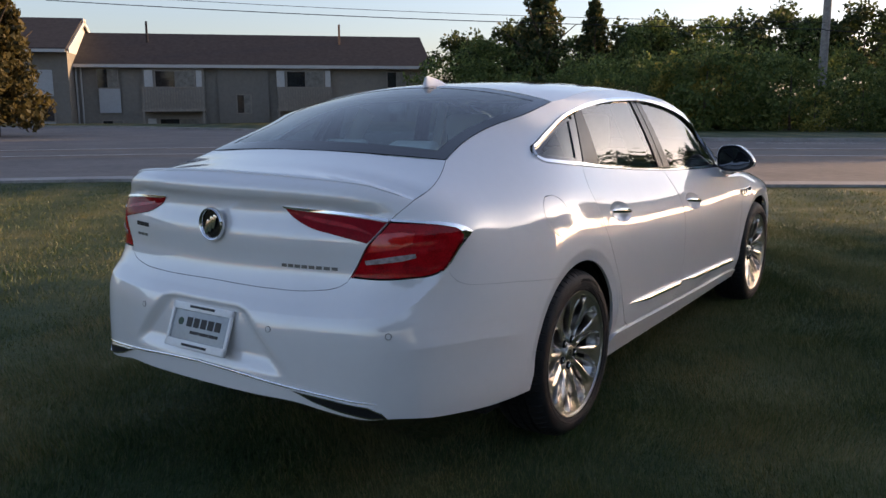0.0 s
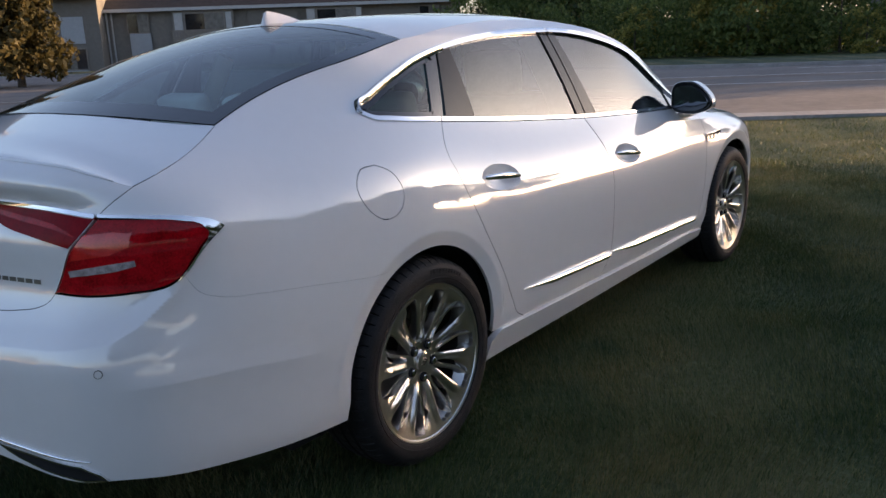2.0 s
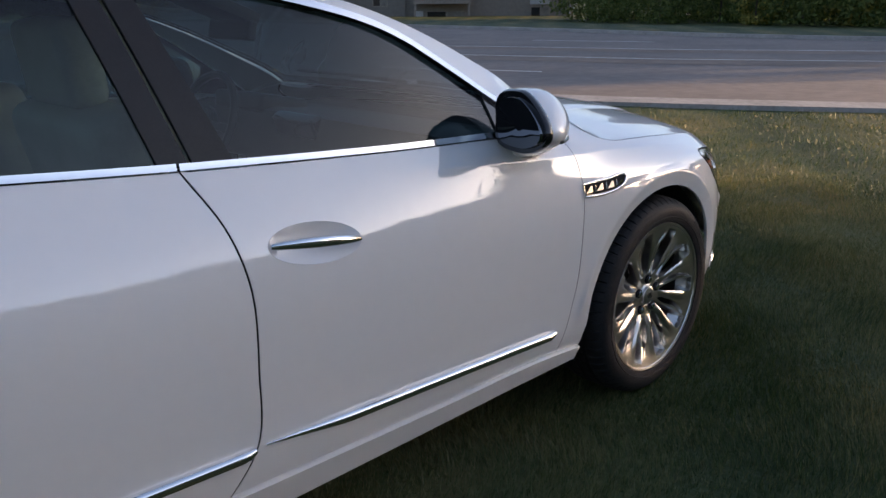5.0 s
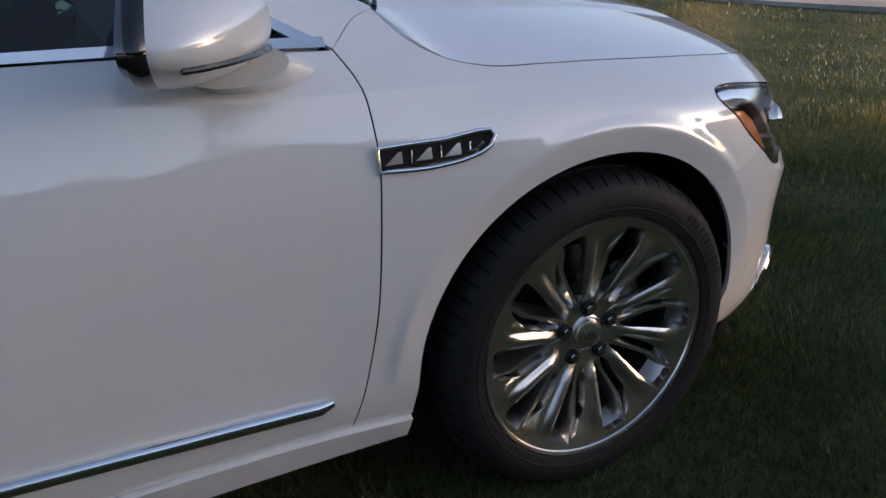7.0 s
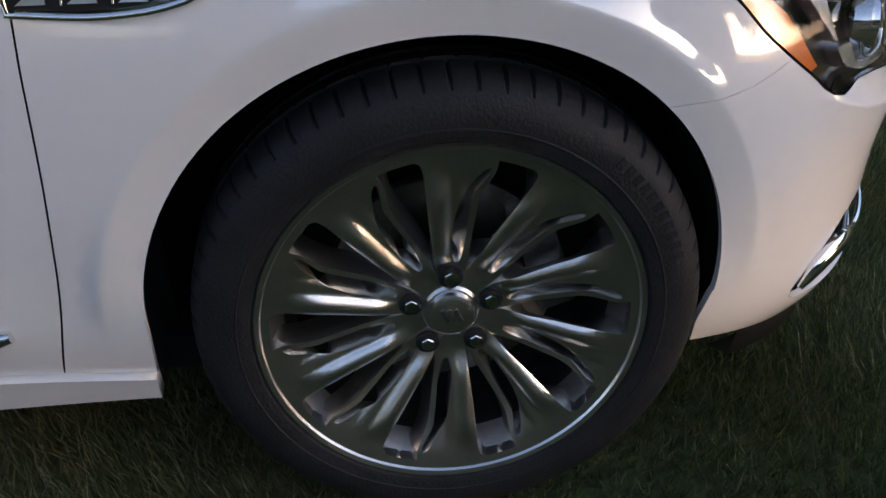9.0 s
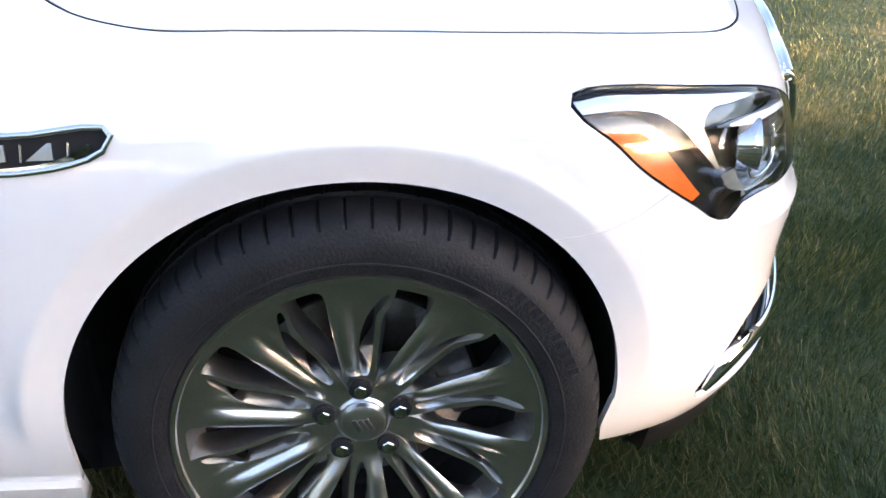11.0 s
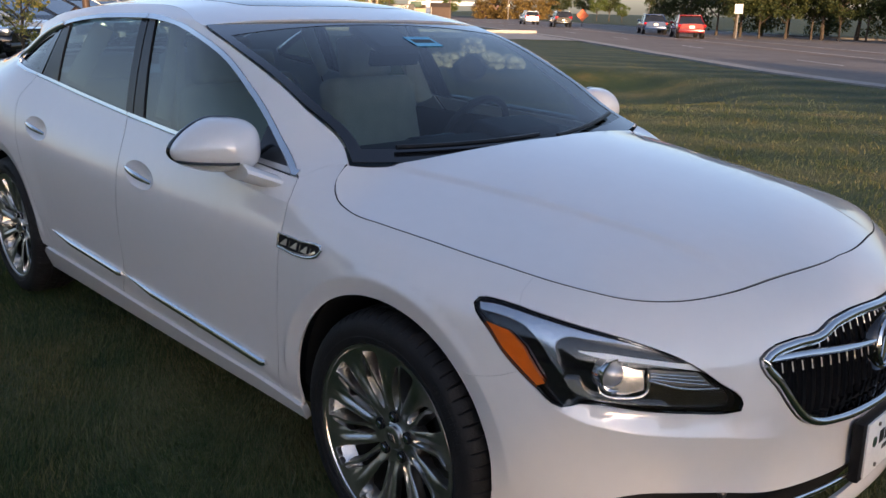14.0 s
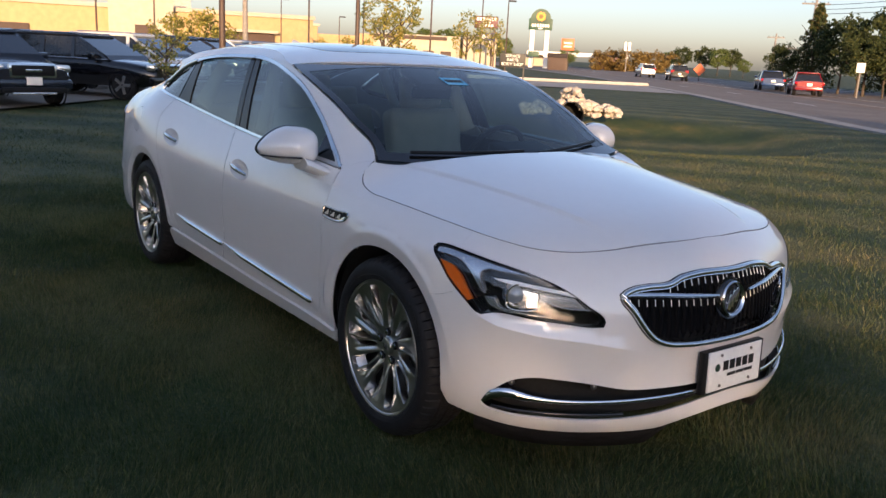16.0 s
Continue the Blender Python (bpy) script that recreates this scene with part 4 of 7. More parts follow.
HUB_Y = .884
RIGHT = Matrix(((1, 0, 0, 0), (0, 0, -1, 0), (0, 1, 0, 0), (0, 0, 0, 1)))   # local z to -y
LEFT = Matrix(((-1, 0, 0, 0), (0, 0, 1, 0), (0, 1, 0, 0), (0, 0, 0, 1)))
wheel = make_wheel("wheel")
places = [Matrix.Translation((1.4525, -HUB_Y, .347)) @ RIGHT, Matrix.Translation((-1.4525, -HUB_Y, .347)) @ RIGHT @ Matrix.Rotation(radians(40), 4, "Z"),
          Matrix.Translation((1.4525, HUB_Y, .347)) @ LEFT, Matrix.Translation((-1.4525, HUB_Y, .347)) @ LEFT]
wheel.matrix_basis = places[0]
for m in places[1:]:
    copy_thing(wheel, m)


# ---- trim, lamps and fittings ----
def rod(name, line, out, r, material, parent, mirrored=False, flat=1.0, taper=None, label=""):
    """A bar that follows a line of outline coordinates at a distance off the surface."""
    p = ride(np.asarray(line, float), out)
    if mirrored:
        p = p * (1, -1, 1)
    return tube(name, p, r, material, parent, 10, label, flat, taper=taper)


def ring_of(loop, wide):
    return [loop, shrink(loop, wide)]


def sym(half, about=0.0):
    return chain(half, half[::-1] * (-1, 1) + (2 * about, 0))


def crest(parent, m, r, collar=0.0):
    """A round chrome badge: ring, dark field and three slanting shields; local z points out of the car."""
    ring = part("badge", bm_from(*lathe([(r * .80, .004), (r * .84, .010), (r * .93, .013), (r, .008), (r, -.004), (r * .8, -.004)], 48)), CHROME, parent, "round chrome badge")
    ring.matrix_basis = m
    part("badge_field", bm_from(*lathe([(0, .002), (r * .82, .002), (r * .82, -.003)], 48)), GLOSS, ring)
    for k, dx in enumerate((-.30, 0, .30)):
        bm = bmesh.new()
        add_box(bm, Matrix.Translation((dx * r, (dx * .55) * r, .006)) @ Matrix.Rotation(radians(-22), 4, "Z"), (r * .30, r * .95 - abs(dx) * r * .3, .006), .002)
        part("shield", bm, CHROME, ring)
    if collar:
        part("badge_collar", bm_from(*lathe([(r, .0), (r * 1.12, .002), (r * 1.22, -.006), (r * 1.25, -.03)], 48)), GLOSS, ring)
    return ring


FACE_FRONT = Matrix(((0, 0, 1, 0), (1, 0, 0, 0), (0, 1, 0, 0), (0, 0, 0, 1)))
FACE_REAR = Matrix(((0, 0, -1, 0), (-1, 0, 0, 0), (0, 1, 0, 0), (0, 0, 0, 1)))

# grille
grille = panel("grille", [shrink(grille_hole, -.004)], DARK, car, res=.04, lift=-.045, thick=.004, label="black grille with upright chrome-tipped slats in a chrome frame")
inner = shrink(grille_hole, .024)
for k in range(-14, 15):
    s = k * .0325 + (.012 if k == 0 else 0)
    zz = inner[np.abs(inner[:, 0] - s) < .02][:, 1]
    if len(zz) < 2:
        continue
    z0, z1 = zz.min() + .004, zz.max() - .002
    wing = .693 - .02 * (1 - abs(s) / .47)
    for a, b in ((z0, min(wing - .006, z1)), (wing + .012, z1)):
        if b - a > .015:
            line = np.stack([np.full(8, s), np.linspace(a, b, 8)], 1)
            rod("slat", line, -.022, .0038, FIN, grille, flat=2.6)
            rod("slat_tip", np.stack([np.full(4, s), np.linspace(b - .022, b, 4)], 1), -.0115, .0016, SATIN, grille)
panel("grille_frame", ring_of(shrink(grille_hole, .001), .024), CHROME, grille, res=.03, lift=.010, thick=.05, label="chrome grille surround")
rim_l = shrink(grille_hole, .012)
rod("grille_rim", np.concatenate([rim_l, rim_l[:1]]), .008, .0105, CHROME, grille, flat=1.0)
wing_l = smooth_line([(.480, .700), (.40, .700), (.25, .692), (.09, .682)])
for sg in (1, -1):
    rod("wing_bar", wing_l * (sg, 1), .004, .0095, CHROME, grille, flat=1.2, taper=lambda t: .5 + .5 * math.sin(math.pi * min(1, t * .9 + .12)) ** .5, label="chrome wing bar")
crest(grille, Matrix.Translation((2.330, 0, .658)) @ Matrix.Rotation(radians(-8), 4, "Y") @ FACE_FRONT, .064, collar=1)

# lower intake with chrome blade
intake = panel("lower_intake", [shrink(low_hole, -.004)], DARK, car, res=.05, lift=-.05, thick=.004, label="black lower intake with chrome blade")
blade_l = smooth_line([(.955, .306), (.925, .334), (.88, .350), (.80, .346), (.70, .338), (.60, .334), (.45, .333), (.30, .337), (.15, .344), (0, .347)])
blade_s = np.concatenate([blade_l, blade_l[::-1][1:] * (-1, 1)])
up = blade_s + np.stack([np.zeros(len(blade_s)), .007 + .016 * np.exp(-((np.abs(blade_s[:, 0]) - .90) / .07) ** 2)], 1)
rod("chrome_blade", (blade_s + up) / 2, .006, .0135, CHROME, intake, flat=.7, taper=lambda t: .55 + .75 * math.exp(-((abs(t - .5) - .455) / .05) ** 2) - .45 * math.exp(-((abs(t - .5) - .5) / .012) ** 2))
for sg in (1, -1):
    for q in ((.845, .398), (.56, .388)):
        p = full(np.array([q[0] * sg]), np.array([q[1]]))[0]
        bm = bmesh.new()
        bmesh.ops.create_uvsphere(bm, u_segments=12, v_segments=8, radius=.011, matrix=Matrix.Translation(Vector(p) + Vector((-.02, 0, -.004))))
        part("sensor", bm, STEEL, intake)
    rod("intake_lip", smooth_line([(.93, .292), (.744, .290), (.46, .288)]) * (sg, 1), -.012, .006, GLOSS, intake)
low = BOTTOM_F[(BOTTOM_F[:, 0] > .22) & (BOTTOM_F[:, 0] < 1.02)]
for sg in (1, -1):
    p = full(low[:, 0], low[:, 1]) * (1, sg, 1)
    c = np.array((1.2, 0, 0))
    inn = (c - p) * (1, 1, 0)
    inn /= np.linalg.norm(inn, axis=1)[:, None]
    fade = np.minimum(1, (low[:, 0] - .22) / .12)[:, None]
    rows = [p + inn * .012 + (0, 0, .03), p + inn * .012 + (0, 0, -.010), p + inn * .022 - np.array((0, 0, .062)) * fade, p + inn * .06 - np.array((0, 0, .062)) * fade]
    n_ = len(p)
    link("air_dam", np.concatenate(rows), [(k * n_ + i, k * n_ + i + 1, (k + 1) * n_ + i + 1, (k + 1) * n_ + i) for k in range(3) for i in range(n_ - 1)], BLACK, front_bumper, True, None, "black plastic air dam")

# headlamps
BEZEL = mat("bright_lamp_bezel", (.72, .74, .78), .18, .85, var=.02, scale=12)
LEDW = mat("white_light_guide", (.88, .90, .93), .3, 0, var=.01)
lamp_loop = chain(LAMP_FRONT, LAMP_REAR)
for sg in (0, 1):
    k = dict(mirrored=bool(sg))
    lamp = panel("headlamp", [shrink(lamp_loop, -.002)], GLOSS, car, res=.04, lift=-.030, thick=.02, label="headlamp with clear lens, projector and amber reflector", **k)
    panel("amber_reflector", [densify(np.array([(1.180, .776), (1.1178, .7662), (1.0766, .7356), (1.016, .6628), (1.0355, .6533), (1.1278, .7221)]), .02)], AMBER, lamp, res=.02, lift=-.010, thick=.015, **k)
    panel("bezel", [chain(smooth_line([(1.212, .813), (1.17, .8155), (1.108, .810), (1.0425, .801), (.985, .792), (.93, .783), (.8077, .7590), (.74, .738)], .012), smooth_line([(.74, .734), (.8077, .753), (.93, .767), (.985, .767), (1.0010, .7578), (.9915, .7202), (.9753, .6873)], .012), smooth_line([(.9844, .6870), (1.0134, .7176), (1.0427, .7503), (1.0802, .7782), (1.1288, .7912), (1.2004, .7956)], .012))], BEZEL, lamp, res=.015, lift=-.010, thick=.02, label="bright silver bezel", **k)
    panel("led_bar", [chain(smooth_line([(.9515, .7459), (.8946, .7451), (.8089, .7354), (.7122, .7197), (.6679, .7103), (.6512, .6947)], .012), smooth_line([(.6583, .6944), (.7129, .7051), (.809, .7211), (.9056, .7313), (.9478, .7392)], .012))], LEDW, lamp, res=.015, lift=-.008, thick=.02, label="white light guide", **k)
    panel("lower_bezel", [chain(smooth_line([(.9777, .6814), (.9642, .6592), (.9221, .6399), (.8524, .6324), (.7374, .6268)], .012), smooth_line([(.7374, .6285), (.8648, .6439), (.9232, .6549), (.9427, .6828)], .012))], BEZEL, lamp, res=.015, lift=-.010, thick=.02, **k)
    panel("reflector", [densify(np.array([(.868, .7215), (.898, .712), (.8915, .6560), (.8415, .6456), (.7885, .6589), (.789, .7051)]), .015)], BEZEL, lamp, res=.015, lift=-.026, thick=.01, **k)
    panel("inner_reflector", [densify(np.array([(.784, .7104), (.6583, .6944), (.6150, .6555), (.7128, .6652), (.7866, .6851)]), .015)], RIMDARK, lamp, res=.015, lift=-.018, thick=.01, **k)
    for i in range(3):
        rod("reflector_fin", smooth_line([(.782, .700 - i * .006), (.66 - i * .012, .684 - i * .010)]), -.013, .0022, CHROME, lamp, mirrored=bool(sg))
    rod("reflector_edge", smooth_line([(.7866, .6851), (.7128, .6642), (.6095, .6535)], .012), -.010, .0026, CHROME, lamp, mirrored=bool(sg))
    rod("reflector_edge", smooth_line([(.90, .716), (.8935, .655), (.8415, .6446), (.7885, .6579), (.787, .700)], .010), -.014, .0030, CHROME, lamp, mirrored=bool(sg))
    p = ride(np.array([(.868, .695)]), -.026)[0] * (1, -1 if sg else 1, 1)
    nrm = -surface_normals(full, np.array([.868]), np.array([.692]))[0] * (1, -1 if sg else 1, 1)
    aim = Vector((.92, nrm[1] * .35, .02)).to_track_quat("Z", "Y").to_matrix().to_4x4()
    body = part("projector", bm_from(*lathe([(.030, -.02), (.033, .004), (.036, .012), (.040, .012), (.041, .0), (.040, -.02)], 32)), CHROME, lamp)
    body.matrix_basis = Matrix.Translation(p) @ aim
    dome = part("projector_lens", bm_from(*lathe([(0, .022), (.010, .021), (.020, .016), (.028, .006), (.031, -.004)], 32)), mat("projector_glass", (.52, .54, .56), .05, .5, var=0, coat=1), lamp)
    dome.matrix_basis = Matrix.Translation(p) @ aim
    lens = panel("lens", [shrink(lamp_loop, .001)], CLEAR, lamp, res=.03, lift=.001, thick=.006, **k)
    lens.visible_shadow = False
    panel("lens_rim", ring_of(shrink(lamp_loop, .0005), .0028), GLOSS, lamp, res=.03, lift=.0015, thick=.01, **k)

# black tubes down in the shut lines, added to paint in the gaps' shade
GAPDARK = mat("black_gap_shade", (.006, .006, .006), .8, 0, var=0, spec=.1)
rod("hood_gap_shade", np.concatenate([HOOD[::-1], HOOD[1:] * (-1, 1)]), -.0045, .0042, GAPDARK, hood)
for sg in (0, 1):
    for gap_, owner in ((GAP_A, doors_f[sg]), (GAP_B, doors_f[sg]), (GAP_C, doors_r[sg])):
        rod("door_gap_shade", gap_, -.005, .0044, GAPDARK, owner, bool(sg))
    for line_ in (LID_SIDE, LID_DROP, LID_LOW):
        rod("lid_gap_shade", line_, -.0045, .0040, GAPDARK, lid_face, bool(sg))
# tail lamps
REVERSE = mat("clear_reverse_lens", (.40, .34, .34), .12, .2, var=.25, scale=60, coat=1)
tail_loop = chain(TAIL_OUT, LAMP_SPLIT[::-1])
lid_lamp = chain(smooth_line([(5.908, 1.022), (5.892, 1.003), (5.855, .983), (5.80, .962), (5.70, .942), (5.560, .920)]), smooth_line([(5.560, .920), (5.50, .958), (5.452, .992)]), smooth_line([(5.452, .990), (5.60, 1.002), (5.75, 1.012), (5.908, 1.022)]))
for sg in (0, 1):
    k = dict(mirrored=bool(sg))
    tl = panel("tail_lamp", [shrink(tail_loop, -.002)], DARK, car, res=.04, lift=-.025, thick=.01, label="red tail lamp with chrome edging", **k)
    panel("red_lens", [shrink(tail_loop, .004)], REDLENS, tl, res=.025, lift=.002, thick=.02, **k)
    panel("red_inner", [shrink(densify(np.array([(5.535, .935), (5.50, .960), (5.40, .966), (5.345, .958), (5.36, .915), (5.42, .896), (5.575, .882)]), .02), .006)], mat("red_bright_lens", (.55, .015, .012), .12, 0, var=.1, scale=30, coat=1), tl, res=.02, lift=.0035, thick=.01, **k)
    panel("reverse_lens", [densify(np.array([(5.572, .868), (5.43, .884), (5.355, .890), (5.352, .873), (5.41, .862), (5.565, .850)]), .02)], REVERSE, tl, res=.02, lift=.0045, thick=.008, label="clear reversing lens", **k)
    panel("chrome_edge", [chain(smooth_line([(5.444, 1.001), (5.33, .994), (5.20, .977), (5.145, .958), (5.126, .943), (5.150, .927), (5.190, .895), (5.236, .842), (5.262, .822)]), smooth_line([(5.262, .829), (5.224, .868), (5.194, .905), (5.172, .932), (5.188, .955), (5.225, .966), (5.33, .982), (5.444, .990)]))], CHROME, tl, res=.02, lift=.007, thick=.02, label="chrome edging", **k)
    ll = panel("lid_lamp", [lid_lamp], REDDARK, lid_face, res=.025, lift=.004, thick=.012, label="dark red lamp strip", **k)
    panel("lid_lamp_band", [chain(smooth_line([(5.890, 1.008), (5.80, .985), (5.60, .958), (5.535, .946)]), smooth_line([(5.53, .952), (5.60, .972), (5.75, .994), (5.895, 1.014)]))], REDLENS, ll, res=.02, lift=.0052, thick=.004, **k)
    panel("chrome_strip", [chain(smooth_line([(5.922, 1.031), (5.75, 1.023), (5.60, 1.013), (5.452, 1.001)]), smooth_line([(5.452, .988), (5.60, 1.000), (5.75, 1.010), (5.910, 1.020)]))], CHROME, ll, res=.02, lift=.008, thick=.014, **k)

# wheel-arch edges, fuel flap, side strips, vents, handles
for sg in (0, 1):
    k = dict(mirrored=bool(sg))
    panel("fuel_flap", [FUEL], PAINT, quarters[sg], res=.02, gap=.0025, **k)
    for dr, a, b in ((doors_r[sg], 3.100, 3.834), (doors_f[sg], 2.066, 3.076)):
        ss = np.linspace(a, b, 40)
        top = np.interp(ss, [2.066, 3.088, 3.834], [.388, .424, .449])
        wide = .026 * np.minimum(1, np.minimum((ss - a) / .05 + .55, (b - ss) / .25 + .12))
        line = np.stack([ss, top - wide / 2], 1)
        rod("side_strip", line, .004, .0145, CHROME, dr, bool(sg), .95, lambda t, q=wide / wide.max(): max(.12, float(np.interp(t, np.linspace(0, 1, len(q)), q))), "chrome side strip")
    for dr, loop_h, c0 in ((doors_r[sg], HANDLE_R, (3.945, .889)), (doors_f[sg], HANDLE_F, (2.905, .838))):
        c0 = np.array(c0)
        rad = lambda q, c0=c0: (((q - c0) @ np.array([math.cos(.115), math.sin(.115)])) / .120) ** 2 + (((q - c0) @ np.array([-math.sin(.115), math.cos(.115)])) / .043) ** 2
        panel("handle_cup", [loop_h], PAINT, dr, res=.012, gap=-.0022, thick=.002, bulge=lambda q, rad=rad: -.024 * np.clip(1 - rad(q), 0, 1) ** .8, **k)
        ends = np.array([c0 + (.116 * math.cos(.115), .116 * math.sin(.115)), c0 - (.116 * math.cos(.115), .116 * math.sin(.115))])
        line = ends[0] + (ends[1] - ends[0]) * np.linspace(0, 1, 17)[:, None]
        pts = ride(line, 0) - surface_normals(full, line[:, 0], line[:, 1]) * (.004 + .016 * np.sin(np.pi * np.linspace(0, 1, 17)))[:, None]
        tube("door_handle", pts * (1, -1 if sg else 1, 1), .013, CHROME, dr, 12, "chrome pull handle", .75, taper=lambda t: .45 + .55 * math.sin(math.pi * t) ** .6)
    vent = panel("fender_vent", [densify(VENT, .02)], DARK, fenders[sg], res=.02, lift=.002, thick=.006, label="chrome-edged fender vent", **k)
    vl = densify(VENT, .02)
    rod("vent_frame", np.concatenate([vl, vl[:1]]), .004, .0042, CHROME, vent, bool(sg))
    ledge = smooth_line([(1.952, .787), (1.88, .783), (1.80, .794), (1.776, .806)])
    panel("vent_ledge", [strip_loop(ledge, .0065)], CHROME, vent, res=.02, lift=.0055, thick=.008, gap=0, **k)
    for i in range(3):
        c = 1.925 - i * .052
        panel("vent_fin", [densify(np.array([(c + .026, .790), (c + .001, .808), (c - .004, .808), (c - .004, .790)]), .01)], SATIN, vent, res=.02, lift=.0042, thick=.006, gap=0, **k)
        rod("vent_post", np.array([(c - .020, .789), (c - .021, .798), (c - .022, .808)]), .003, .0014, CHROME, vent, bool(sg))
    # door mirror
    ym = -1 if not sg else 1
    base = np.array((.742, ym * .955, 1.026))

    def cap_shape(x, y, z, w, h, square):
        """A sphere point squared off towards a box, slimmer at the outer tip."""
        out = y * ym
        q = 2.1 if out > 0 else square
        g = math.hypot(y, z) / ((abs(y) ** q + abs(z) ** q) ** (1 / q) + 1e-9)
        if z > 0:
            tall = h * 1.06 * (1 - .42 * max(0, out) ** 1.3)
        else:
            tall = h * .86 * (1 - .30 * max(0, out) ** 1.5)
        return y * g * w, z * g * tall - .012 * max(0, out) ** 1.5
    bm = bmesh.new()
    bmesh.ops.create_uvsphere(bm, u_segments=48, v_segments=32, radius=1, matrix=Matrix.Rotation(radians(90), 4, "Y"))
    for v in bm.verts:
        x, y, z = v.co
        yy, z2 = cap_shape(x, y, z, .118, .084, 3.6)
        x = max(x, -.30)
        v.co = (base[0] - .03 + x * .125 * (1 - .25 * max(0, y * ym)) - .034 * y * ym, base[1] + yy, base[2] + .004 + z2)
    shell = part("door_mirror", bm, PAINT, doors_f[sg], "white door mirror with a black band", angle=60)
    for nm, w, h, dx, mt in (("mirror_rim", .1185, .085, -.066, GLOSS), ("mirror_glass", .103, .068, -.074, MIRROR)):
        bm = bmesh.new()
        bmesh.ops.create_uvsphere(bm, u_segments=40, v_segments=20, radius=1, matrix=Matrix.Rotation(radians(90), 4, "Y"))
        for v in bm.verts:
            x, y, z = v.co
            yy, z2 = cap_shape(x, y, z, w, h, 3.6)
            v.co = (base[0] + dx + max(-.3, min(.3, x)) * .045 - .034 * y * ym, base[1] + yy, base[2] + .004 + z2)
        part(nm, bm, mt, shell)
    pts = [(base[0] - .03 + .128 * (1 - .25 * max(0, y)) * math.sqrt(max(0, 1 - y * y - .14)) - .034 * y, base[1] + ym * y * .1195, base[2] - .030) for y in np.linspace(-.1, .92, 24)]
    tube("mirror_band", pts, .0045, GLOSS, shell, 8)
    bm = bmesh.new()
    rows = []
    for t in np.linspace(0, 1, 8):
        cx, cy, cz = .845 - .06 * t, ym * (.835 + .10 * t), .930 + .042 * t
        ring = []
        for j in range(16):
            a = 2 * math.pi * j / 16
            ring.append(bm.verts.new((cx + math.cos(a) * (.098 - .02 * t), cy, cz + math.sin(a) * (.026 + .004 * t))))
        rows.append(ring)
    for i in range(7):
        for j in range(16):
            bm.faces.new((rows[i][j], rows[i][(j + 1) % 16], rows[i + 1][(j + 1) % 16], rows[i + 1][j]))
    bm.faces.new(rows[0])
    bm.faces.new(rows[-1])
    part("mirror_arm", bm, PAINT, shell)

# rear end fittings
rod("bumper_chrome", np.concatenate([smooth_line([(5.52, .412), (5.66, .425), (5.82, .441), (6.05, .462), (S_END, .470)]), (smooth_line([(5.52, .412), (5.66, .425), (5.82, .441), (6.05, .462), (S_END, .470)])[::-1][1:]) * (-1, 1) + (2 * S_END, 0)]), .001, .0055, CHROME, rear_bumper, taper=lambda t: min(1, .25 + 12 * min(t, 1 - t)), label="thin chrome bumper line")
EXH = densify(np.array([(5.822, .434), (5.735, .400), (5.655, .380), (5.540, .360), (5.480, .360), (5.50, .382), (5.545, .404), (5.68, .420)]), .02)
for sg in (0, 1):
    k = dict(mirrored=bool(sg))
    ex = panel("exhaust_finisher", [EXH], DARK, rear_bumper, res=.03, lift=.002, thick=.01, label="dark exhaust finisher edged in chrome", **k)
    panel("exhaust_trim", ring_of(EXH, .008), CHROME, ex, res=.02, lift=.007, thick=.012, **k)
    for q in ((5.476, .634), (5.912, .628)):
        c = ride(np.array([q]), .0005)[0] * (1, -1 if sg else 1, 1)
        nn = Vector(-surface_normals(full, np.array([q[0]]), np.array([q[1]]))[0] * (1, -1 if sg else 1, 1))
        ob = part("parking_sensor", bm_from(*lathe([(0, .0015), (.0085, .0015), (.009, .0), (.0105, .0), (.0108, -.002)], 24)), PAINT, rear_bumper)
        ob.matrix_basis = Matrix.Translation(c) @ nn.to_track_quat("Z", "Y").to_matrix().to_4x4()
        rg = part("sensor_ring", bm_from(*lathe([(.0088, .0018), (.0106, .0018), (.011, .0)], 24)), RIMDARK, ob)
crest(lid_face, Matrix.Translation((-2.543, 0, .950)) @ Matrix.Rotation(radians(0), 4, "Y") @ FACE_REAR, .060)


def bars(name, spans, z0, z1, about, parent, material, mirrored=False):
    """Plain bars in place of lettering, on the boot lid."""
    for a, b in spans:
        panel(name, [densify(np.array([(a, z0), (b, z0), (b, z1), (a, z1)]), .01)], material, parent, res=.02, gap=0, lift=.002, thick=.003, mirrored=mirrored)


bars("badge_letter", [(5.688 + i * .0295, 5.688 + i * .0295 + .0225) for i in range(8)], .825, .836, 0, lid_face, RIMDARK)
bars("badge_letter", [(5.690 + i * .030, 5.690 + i * .030 + .022) for i in range(3)], .862, .872, 0, lid_face, RIMDARK, True)
bars("badge_letter", [(5.690 + i * .022, 5.690 + i * .022 + .016) for i in range(5)], .900, .916, 0, lid_face, INK, True)


